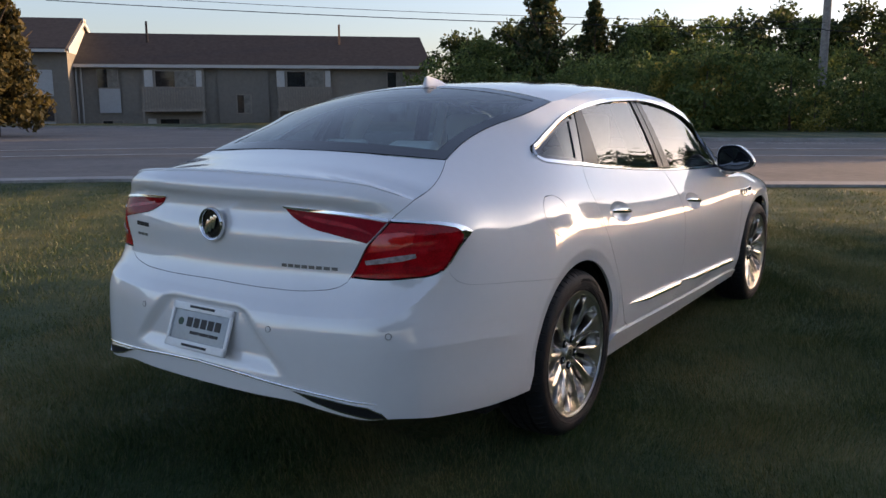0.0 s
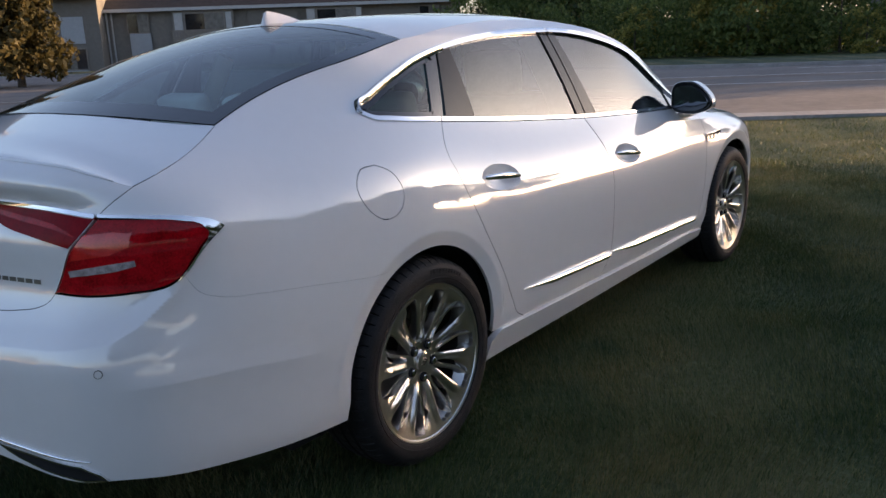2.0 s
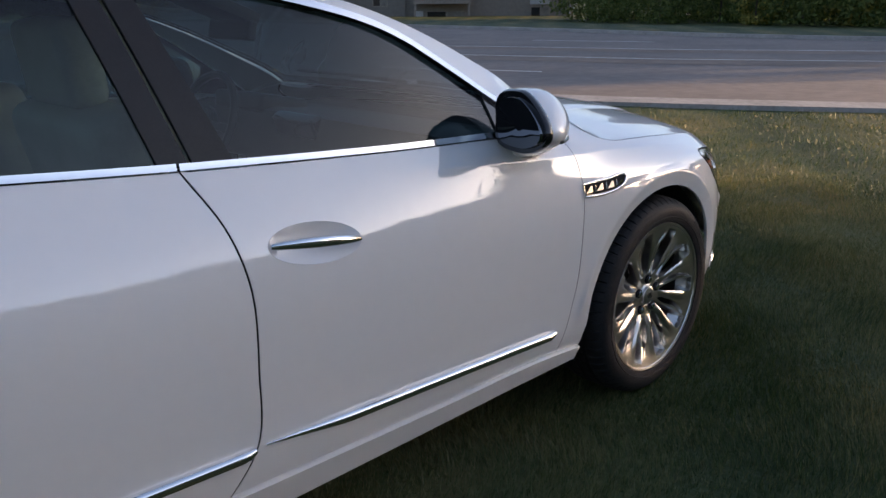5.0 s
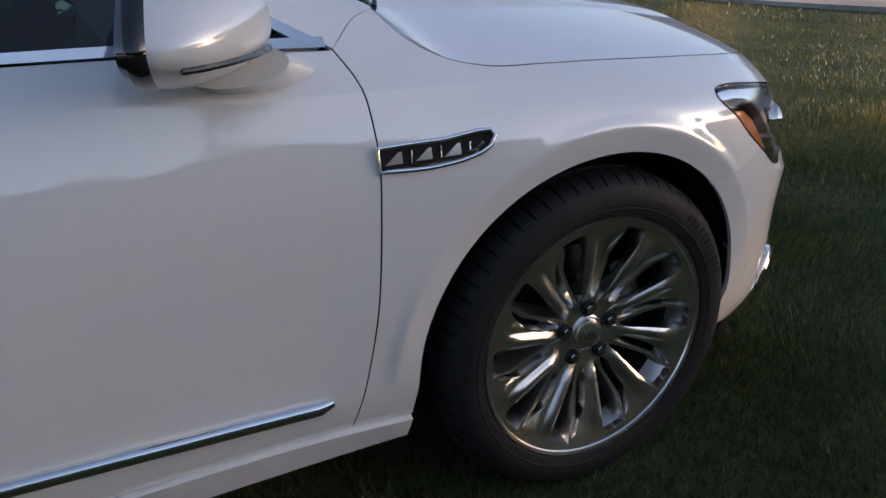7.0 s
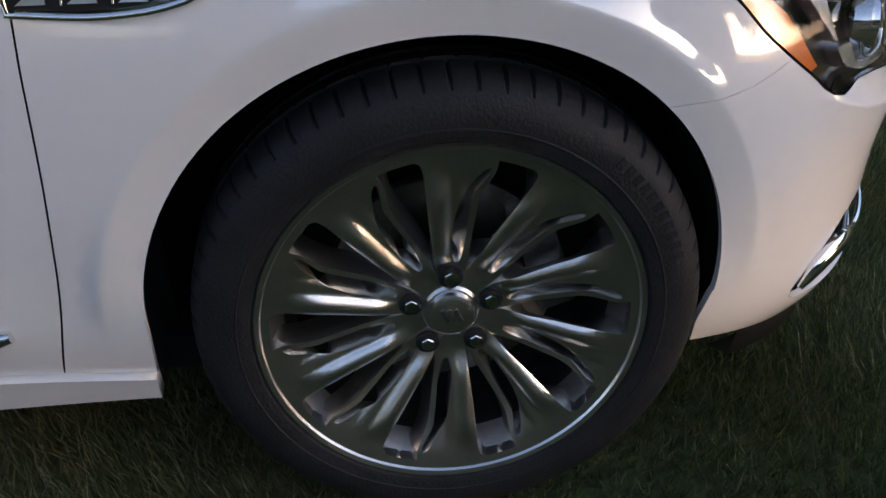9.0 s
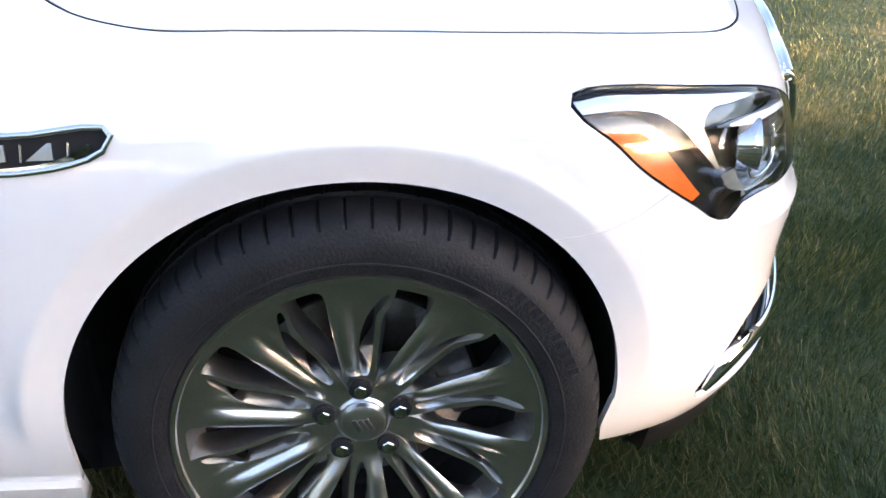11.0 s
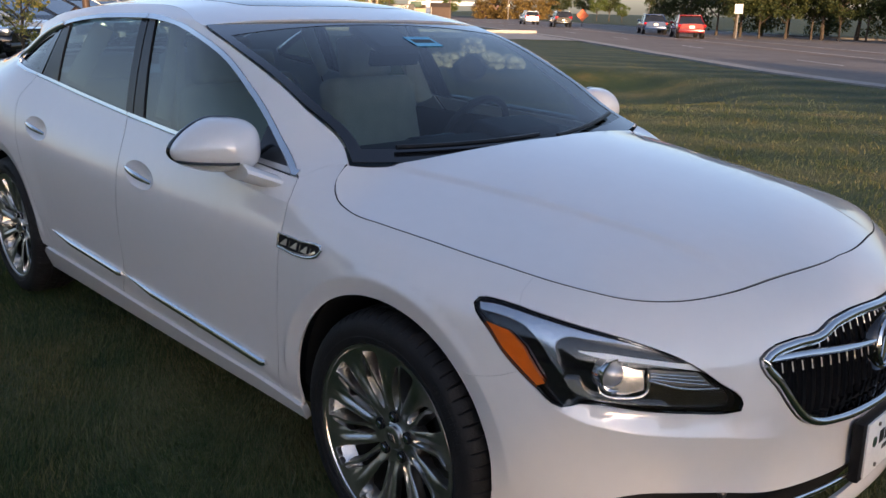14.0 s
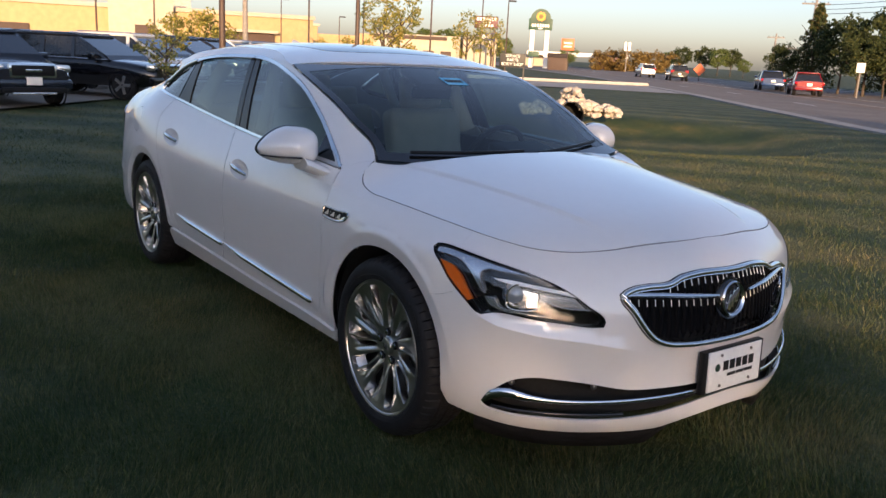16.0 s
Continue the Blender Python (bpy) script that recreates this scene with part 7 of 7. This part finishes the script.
def facing(az, d, z=0.0, eye=(3.995, -2.517)):
    """A frame at that bearing whose local -y looks back at the lawn; x runs to the right."""
    x, y, *_ = polar(az, d, 1, eye)
    return Matrix.Translation((x, y, z)) @ Matrix.Rotation(radians(az - 90), 4, "Z")


def sign(name, m_, label):
    r = thing(name, label=label, category="sign")
    r.matrix_world = m_
    return r


def sbox(root, name, at, size, material, bevel=0.0, turn=(0, 0, 0)):
    return box(name, pose(*at, *turn), size, material, root, bevel)


hotel = sign("tall_sign", facing(137.8, 150), "tall green roadside sign with a yellow sunflower on white posts")
sbox(hotel, "board", (0, 0, 7.45), (4.1, .5, 1.9), SIGN_G, .05)
bm = bmesh.new()
add_cyl(bm, pose(0, 0, 8.3, 90, 0, 0), 1.75, .5, 32)
part("board_top", bm, SIGN_G, hotel)
bm = bmesh.new()
for k in range(16):
    add_box(bm, pose(0, -.28, 8.75, 0, 360 / 16 * k, 0) @ Matrix.Translation((0, 0, .55)), (.20, .04, .5), .01)
part("petals", bm, SIGN_Y, hotel)
bm = bmesh.new()
add_cyl(bm, pose(0, -.30, 8.75, 90, 0, 0), .40, .06, 20)
part("flower_centre", bm, mat("flower_brown", (.16, .09, .03), .6, 0), hotel)
for k in range(7):
    sbox(hotel, "lettering_bar", (-1.35 + k * .45, -.27, 7.25), (.30, .04, .5), SIGN_W)
sbox(hotel, "lettering_bar", (0, -.27, 6.75), (.7, .04, .2), SIGN_W)
for x in (-1.3, 1.25):
    sbox(hotel, "post", (x, 0, 3.3), (.75, .4, 6.6), SIGN_W, .03)
lower = sign("lower_sign", facing(138.0, 148), "small green panel sign between white posts")
sbox(lower, "board", (-.3, 0, 2.35), (1.9, .3, .9), SIGN_G, .03)
sbox(lower, "post", (-.3, 0, 1.0), (.12, .12, 2.0), POLEM)
brown = sign("shop_sign", facing(141.4, 118), "maroon and navy shop sign on a tall pole")
sbox(brown, "board", (0, 0, 6.1), (3.2, .4, 1.6), SIGN_B, .04)
for k in range(7):
    sbox(brown, "lettering_bar", (-1.2 + k * .4, -.23, 6.5), (.28, .04, .42), SIGN_W)
    if k in (1, 2, 3, 4, 5):
        sbox(brown, "lettering_bar", (-1.2 + k * .4, -.23, 5.65), (.28, .04, .36), SIGN_W)
sbox(brown, "lettering_bar", (0, -.23, 6.08), (1.1, .04, .16), SIGN_W)
sbox(brown, "lower_board", (.2, 0, 4.15), (2.2, .4, 1.1), SIGN_N, .04)
for x in (-.25, .55):
    bm = bmesh.new()
    add_cyl(bm, pose(x, -.23, 4.2, 90, 0, 0), .3, .05, 16)
    part("emblem_disc", bm, SIGN_W, brown)
sbox(brown, "post", (-.6, 0, 4.6), (.14, .14, 9.2), POLEM)
sbox(brown, "post", (1.2, 0, 2.6), (.25, .25, 5.2), POLEM)
orange = sign("orange_sign", facing(135.9, 130), "orange square sign on a short mast")
sbox(orange, "board", (0, 0, 3.9), (1.9, .3, 1.7), SIGN_O, .03)
for z_ in (4.1, 3.6):
    sbox(orange, "lettering_bar", (0, -.17, z_), (1.2, .03, .2), SIGN_W)
sbox(orange, "post", (0, 0, 2.0), (.25, .25, 4.0), POLEM)
service = sign("service_sign", facing(139.5, 42.5), "black service sign with white lettering on one post")
sbox(service, "board", (0, 0, 1.35), (1.28, .08, .68), SIGN_K, .01)
sbox(service, "post", (.58, .05, .5), (.06, .06, 1.1), SIGN_K)


def lettering(txt, root, at, size, material):
    c = bpy.data.curves.new("lettering", "FONT")
    c.body, c.size, c.align_x, c.align_y, c.extrude = txt, size, "CENTER", "CENTER", .004
    tmp = new("lettering", c)
    me = bpy.data.meshes.new_from_object(tmp.evaluated_get(bpy.context.evaluated_depsgraph_get()))
    bpy.data.objects.remove(tmp)
    me.materials.clear()
    me.materials.append(material)
    ob = new("lettering", me)
    ob.parent = root
    ob.matrix_basis = pose(*at, 90, 0, 0)
    return ob


for z_, t_ in ((1.56, "SERVICE"), (1.36, "PARTS"), (1.16, "BODY SHOP")):
    lettering(t_, service, (0, -.05, z_), .20, SIGN_W)
diamond = sign("roadwork_sign", facing(127.3, 92), "orange diamond roadwork sign by the road")
sbox(diamond, "board", (0, 0, 1.25), (.9, .05, .9), SIGN_O, 0, (0, 45, 0))
sbox(diamond, "post", (0, .05, .5), (.08, .08, 1.0), POLEM)
white_s = sign("roadside_sign", facing(117.9, 60), "small white sign on a post beside the road")
sbox(white_s, "board", (0, 0, 1.95), (.5, .04, .6), SIGN_W)
sbox(white_s, "post", (0, .05, .9), (.08, .08, 1.8), GREYP)
tallw = sign("tall_lamp_sign", facing(132.0, 160), "pale twin lantern on a tall thin mast")
for x in (-.35, .35):
    sbox(tallw, "lantern", (x, 0, 4.6), (.45, .3, 1.6), SIGN_W, .05)
sbox(tallw, "post", (0, 0, 2.0), (.16, .16, 4.0), GREYP)

# ---- buildings behind the lot ----
STUCCO = mat("sunlit_tan_stucco", (.44, .31, .16), .85, 0, var=.06, scale=1.5, bump=.15, bscale=12)
STUCCO2 = mat("pale_cream_wall", (.46, .40, .31), .85, 0, var=.05, scale=1.5)
SHOPD = mat("dark_shop_opening", (.07, .045, .035), .7, 0, var=.1)


def building(name, az, d, parts, label):
    b = sign(name, facing(az, d), label)
    b["category"] = "building"
    for nm, at, size, mt in parts:
        sbox(b, nm, at, size, mt, .02)
    return b


building("retail_hall", 166, 112, [("wall", (-6, 12, 2.6), (64, 24, 5.2), STUCCO), ("parapet", (-6, -.1, 5.3), (64.4, .5, .5), STUCCO2), ("entrance_tower", (4.5, -.6, 3.4), (7.5, 1.6, 6.8), STUCCO2), ("arch", (4.8, -1.5, 1.6), (2.2, .3, 3.2), SHOPD),
                                   ("shop_opening", (17, -.3, 1.7), (7.5, .8, 2.6), SHOPD), ("canopy", (17, -.8, 3.2), (8.2, 1.6, .35), STUCCO2), ("window_band", (-20, -.15, 1.5), (24, .3, 2.4), SHOPD), ("roof_unit", (9, 8, 6.0), (4, 4, 1.6), CONCRETE)], "long sunlit tan retail building with flat parapet")
building("shop_row", 155.0, 140, [("wall", (0, 10, 1.9), (42, 20, 3.8), STUCCO), ("tower", (-11, -.4, 3.0), (8, 1.6, 6.0), STUCCO), ("cornice", (-11, -1.3, 6.1), (8.8, .5, .5), STUCCO2), ("tower", (2.5, -.4, 2.5), (6.5, 1.6, 5.0), STUCCO), ("cornice", (2.5, -1.3, 5.1), (7.2, .5, .4), STUCCO2), ("tower", (15, -.4, 2.1), (6, 1.6, 4.2), STUCCO), ("opening", (-4.5, -.2, 1.2), (5, .5, 2.2), SHOPD), ("opening", (9, -.2, 1.2), (5, .5, 2.0), SHOPD)], "row of sunlit tan shops with stepped parapets")
building("showroom", 146.0, 128, [("wall", (0, 8, 2.1), (13, 16, 4.2), STUCCO2), ("dark_fascia", (-1.0, -.1, 3.8), (11, .3, .5), SHOPD), ("grey_panel", (-4.0, -.12, 2.6), (3.6, .3, 1.8), CONCRETE), ("window", (1.8, -.1, 1.3), (1.6, .3, 1.3), SHOPD), ("window", (4.4, -.1, 1.3), (1.6, .3, 1.3), SHOPD), ("porch", (9.5, 4, 2.3), (5, 8, 4.6), STUCCO2)], "cream flat-roofed showroom building")
building("filling_station", 135.2, 190, [("canopy", (0, 0, 2.9), (22, 6, .8), SIGN_W), ("kiosk", (-7, 5, 1.6), (9, 6, 3.2), STUCCO2), ("column", (-6, 0, 1.3), (.5, .5, 2.6), SIGN_W), ("column", (6, 0, 1.3), (.5, .5, 2.6), SIGN_W)], "white canopied filling station far down the road")
building("small_house", 136.0, 128, [("wall", (-1.2, 2, 1.0), (2.6, 3, 2.0), SHOPD), ("roof", (-1.2, 2, 2.2), (3.0, 3.4, .6), SHINGLE)], "small dark hut under the orange sign")
building("far_diner", 133.2, 180, [("wall", (0, 4, 1.4), (5, 8, 2.8), SIGN_B), ("roof", (0, 4, 3.0), (6, 9, .5), SHINGLE)], "small maroon building far down the road")

# the dealer's own long low building, behind the walker
building("dealer_building", -75, 42, [("wall", (0, 8, 2.6), (60, 16, 5.2), STUCCO2), ("fascia", (0, -.15, 4.9), (60.4, .4, .9), CONCRETE), ("showroom_glass", (0, -.1, 1.8), (40, .3, 2.9), PANE)], "long low cream dealer building with a glass front")


# ---- parked vehicles ----
def vehicle(name, paint, label, suv=True):
    v = thing(name, label=label, category="car", group="parked vehicles" if suv else "cars on the road")
    L, Wv, H = (4.6, 1.84, 1.53) if suv else (4.6, 1.80, 1.45)
    belt, roofz = (.96, H) if suv else (.92, H)
    xs = np.linspace(-L / 2, L / 2, 41)
    nose, tail = L / 2, -L / 2
    hood_x = .92 if suv else .85
    ws_top = .02 if suv else .15
    rear_top, rear_low = (-2.05, -2.28) if suv else (-1.05, -1.75)

    def belt_z(x):
        if x > hood_x:
            return belt - .04 - .16 * ((x - hood_x) / (nose - hood_x)) ** 2
        if x < rear_low:
            return belt - .03
        return belt

    def half_w(x):
        e = max(0, (abs(x) - L / 2 + .55) / .55)
        return Wv / 2 * (1 - .20 * e ** 2.4)
    rows = []
    for x in xs:
        w, b = half_w(x), belt_z(x)
        lo = .30 + .12 * max(0, (abs(x) - L / 2 + .35) / .35)
        rows.append([(x, -s * k, z) for s in (1,) for k, z in ((w * .86, lo), (w * .97, lo + .10), (w, .62), (w * .985, b - .12), (w * .93, b - .02), (w * .80, b + .02), (0, b + .045))])
    vs, fs = [], []
    for r in rows:
        vs += r + [(x, -y, z) for x, y, z in reversed(r[:-1])]
    n = 13
    for i in range(len(rows) - 1):
        for j in range(n - 1):
            fs.append((i * n + j, i * n + j + 1, (i + 1) * n + j + 1, (i + 1) * n + j))
    fs += [tuple(range(n)), tuple(range(len(rows) * n - 1, (len(rows) - 1) * n - 1, -1))]
    part("body", bm_from(vs, fs), paint, v, angle=50)
    # cabin: glasshouse, roof skin and flat pillars
    wb, wr = Wv / 2 * .93, Wv / 2 * .74
    prof = [(hood_x + .12, belt - .02, wb * .97), (hood_x - .02, belt + .10, wb * .955), (ws_top + .10, roofz - .09, wr * 1.0), (ws_top - .06, roofz - .035, wr), (ws_top - .4, roofz - .01, wr), (rear_top + .3, roofz - .02, wr), (rear_top, roofz - .08, wr * .98), (rear_low, belt, wb * .96)]
    vs = [(x, -w, z) for x, z, w in prof] + [(x, w, z) for x, z, w in prof]
    m_ = len(prof)
    part("glasshouse", bm_from(vs, [tuple(range(m_)), tuple(range(2 * m_ - 1, m_ - 1, -1))] + [(i, m_ + i, m_ + i + 1, i + 1) for i in range(m_ - 1)]), PANE, v, smooth=False)
    bm = bmesh.new()
    add_box(bm, Matrix.Translation(((ws_top + rear_top) / 2 - .02, 0, roofz - .015)), (ws_top - rear_top + .02, wr * 2 + .05, .075), .036, 4)
    part("roof", bm, paint, v)

    def pillar(x0, x1, x0t, x1t, s):
        """A flat pillar on the side of the glasshouse, from belt to roof."""
        q = []
        for x, z, w in ((x0, belt - .02, wb), (x1, belt - .02, wb), (x1t, roofz - .03, wr), (x0t, roofz - .03, wr)):
            q += [(x, s * (w + .012), z), (x, s * (w - .05), z)]
        part("pillar", bm_from(q, [(0, 2, 4, 6), (1, 7, 5, 3), (0, 1, 3, 2), (2, 3, 5, 4), (4, 5, 7, 6), (6, 7, 1, 0)]), paint, v, smooth=False)
    for s in (-1, 1):
        pillar(hood_x + .10, hood_x - .02, ws_top - .02, ws_top - .14, s)
        pillar(-.02, -.12, -.10, -.20, s)
        if suv:
            pillar(-.98, -1.12, -1.02, -1.14, s)
        pillar(rear_low + .28, rear_low - .0, rear_top + .22, rear_top - .02, s)
        tube("window_trim", [(hood_x + .05, s * (wb + .012), belt - .005), (rear_low + .1, s * (wb + .012), belt + .005)], .012, CHROME if suv else paint, v, 6)
        for x in (.22, -.78):
            box("door_handle", pose(x, s * (Wv / 2 - .002), belt - .13), (.18, .03, .03), CHROME if suv else paint, v, .01)
        for x0_ in (1.0, -.07, -1.05):
            tube("door_gap", [(x0_, s * (Wv / 2 + .001), .42), (x0_, s * (Wv / 2 - .006), belt - .14)], .004, DARK, v, 4)
        if suv:
            tube("roof_rail", [(ws_top - .1, s * wr * .95, roofz + .045), (rear_top + .2, s * wr * .95, roofz + .045)], .02, CHROME, v, 6)
        box("door_mirror", pose(.62, s * (Wv / 2 + .06), belt + .06), (.14, .20, .15), paint, v, .03)
        box("headlamp", pose(nose - .16, s * .69, .80 if suv else .68, 0, 0, -s * 20), (.22, .30, .15 if suv else .12), SATIN, v, .05)
        box("tail_lamp", pose(tail + .06, s * .70, .95 if suv else .80), (.10, .34, .26 if suv else .17), REDLENS, v, .03)
        for x in (1.42, -1.40):
            w_ = part("wheel", bm_from(*lathe([(0, .0), (.05, .012), (.10, .0), (.20, .005), (.235, .012), (.24, -.01), (.26, .0), (.33, -.01), (.345, -.04), (.345, -.2), (.2, -.22)], 28)), RUBBER, v)
            w_.matrix_basis = Matrix.Translation((x, s * (Wv / 2 - .02), .345)) @ (RIGHT if s < 0 else LEFT)
            sp = bmesh.new()
            for k in range(5):
                add_box(sp, Matrix.Rotation(radians(72 * k), 4, "Z") @ Matrix.Translation((.13, 0, .014)), (.22, .075, .02), .006)
            part("rim", sp, SATIN, w_)
            part("wheel_arch", bm_from(*lathe([(.352, .015), (.40, .018), (.405, -.02)], 28)), BLACK, v).matrix_basis = w_.matrix_basis.copy()
    box("grille", pose(nose - .055, 0, .75 if suv else .62), (.14, .98 if suv else .8, .30 if suv else .16), CHROME, v, .05)
    box("grille_mesh", pose(nose - .022, 0, .755 if suv else .62), (.10, .88 if suv else .7, .22 if suv else .10), BLACK, v, .03)
    box("bumper", pose(nose - .08, 0, .48), (.20, 1.66, .20), paint, v, .06)
    box("lower_intake", pose(nose - .05, 0, .36), (.18, 1.30, .12), BLACK, v, .03)
    if suv:
        box("grille_bar", pose(nose + .02, 0, .755), (.03, .34, .06), CHROME, v, .01)
        box("skid_trim", pose(nose - .02, 0, .29), (.14, .9, .05), SILVERB, v, .015)
    box("bumper", pose(tail + .06, 0, .48), (.18, 1.60, .22), paint, v, .05)
    box("plate", pose(nose + .03, 0, .54), (.02, .32, .16), PLATEWHITE, v, .004)
    box("plate", pose(tail - .03, 0, .72), (.02, .32, .16), PLATEWHITE, v, .004)
    return v


NAVY = mat("dark_navy_car_paint", (.012, .018, .035), .2, .2, var=.02, coat=1)
BLACKP = mat("black_car_paint", (.008, .008, .010), .15, .1, var=.02, coat=1)
WHITEP = mat("white_car_paint", (.72, .72, .70), .25, 0, var=.02, coat=1)
SILVER = mat("silver_car_paint", (.42, .43, .45), .28, .5, var=.02, coat=1)
REDP = mat("red_car_paint", (.20, .012, .014), .2, .1, var=.02, coat=1)
BLUEP = mat("blue_car_paint", (.02, .05, .14), .2, .2, var=.02, coat=1)


def put(v, x, y, heading, size=1.0):
    v.matrix_world = Matrix.Translation((x, y, .036)) @ Matrix.Rotation(radians(heading), 4, "Z") @ Matrix.Scale(size, 4)
    return v


navy = put(vehicle("parked_suv", NAVY, "dark navy sport utility parked on the lot"), -16.25, .15, 14, .95)
blk = put(vehicle("parked_suv", BLACKP, "black sport utility parked on the lot"), -18.5, 2.95, 38, .95)
wht = put(vehicle("parked_suv", WHITEP, "white sport utility parked on the lot"), -20.6, 4.85, 38)
slv = put(vehicle("parked_suv", SILVER, "silver sport utility parked on the lot"), -29.6, 12.2, 38)
protos = [navy, blk, wht, slv, blk]
random.seed(9)
for row in range(5):
    for k in range(13 if row else 9):
        x = -22.9 - k * 2.27 - row * 6.8
        y = 6.75 + k * 1.83 - row * 6.6
        if row == 0 and k == 3:
            continue
        c = copy_thing(protos[(k * 3 + row * 2 + (k * k) % 3) % 5], Matrix.Identity(4))
        put(c, x, y, 38 + random.uniform(-4, 4))
red = put(vehicle("sedan", REDP, "dark red sedan on the road", False), -26.6, 48.6, 128)
blu = put(vehicle("sedan", BLUEP, "blue sedan on the road", False), -33.6, 55.4, 130)
dk = copy_thing(blk, Matrix.Identity(4))
put(dk, -52.5, 68.0, 136)
dk["label"] = "black sport utility driving along the road"
sv = copy_thing(slv, Matrix.Identity(4))
put(sv, -64.0, 76.5, 140)
sv["label"] = "silver sport utility far along the road"

# ---- drain pipe with stones ----
ROCK = mat("pale_riprap_stone", (.46, .41, .36), .9, 0, var=.14, scale=5, bump=.5, bscale=18)
PIPEM = mat("corrugated_pipe", (.10, .095, .09), .6, .4, var=.15, scale=8)


def culvert(at, az, r, label, stones, spread):
    c = thing("drain_pipe", (at[0], at[1], 0), label, "drain pipe")
    prof = []
    for k in range(12):
        prof += [(r + (.015 if k % 2 else 0), k * .12)]
    vs, fs = lathe(prof, 28)
    p = part("pipe", bm_from(vs, fs), PIPEM, c)
    p.matrix_basis = Matrix.Translation((0, 0, at[2])) @ Matrix.Rotation(radians(az - 90), 4, "Z") @ Matrix.Rotation(radians(-90), 4, "X")
    # black disc closes the pipe, its colour standing in for the shade inside
    back = part("pipe_dark", bm_from(*lathe([(0, 1.0), (r, 1.0), (r, 1.05)], 24)), DARK, c)
    back.matrix_basis = p.matrix_basis.copy()
    rngc = random.Random(3)
    for k in range(stones):
        a = rngc.uniform(-1, 1)
        h = at[2] + (r + .02) * math.sqrt(max(0, 1 - min(1, abs(a) * spread / r) ** 2)) + rngc.uniform(0, .40) * (1 - abs(a) * .6)
        q = Matrix.Rotation(radians(az - 90), 4, "Z") @ Vector((a * spread, .25 + rngc.uniform(0, .8), h))
        bm = bmesh.new()
        bmesh.ops.create_icosphere(bm, subdivisions=2, radius=1)
        sc = rngc.uniform(.07, .14)
        for v in bm.verts:
            f = 1 + .35 * noise.noise(v.co * 1.7 + Vector((k * 3.1, 0, 0)))
            v.co = v.co * sc * f
            v.co.z *= .75
        s_ = part("stone", bm, ROCK, None, "pale rough stone round the drain pipe", smooth=False)
        s_.matrix_world = Matrix.Translation(Vector((at[0], at[1], 0)) + q) @ Matrix.Rotation(rngc.uniform(0, 6), 4, "Z")
        tagged(s_, "", "stone", "stones round the drain pipe")


culvert((-11.95, 13.25, .06), 137, .34, "dark corrugated drain pipe set among pale stones", 130, 1.35)
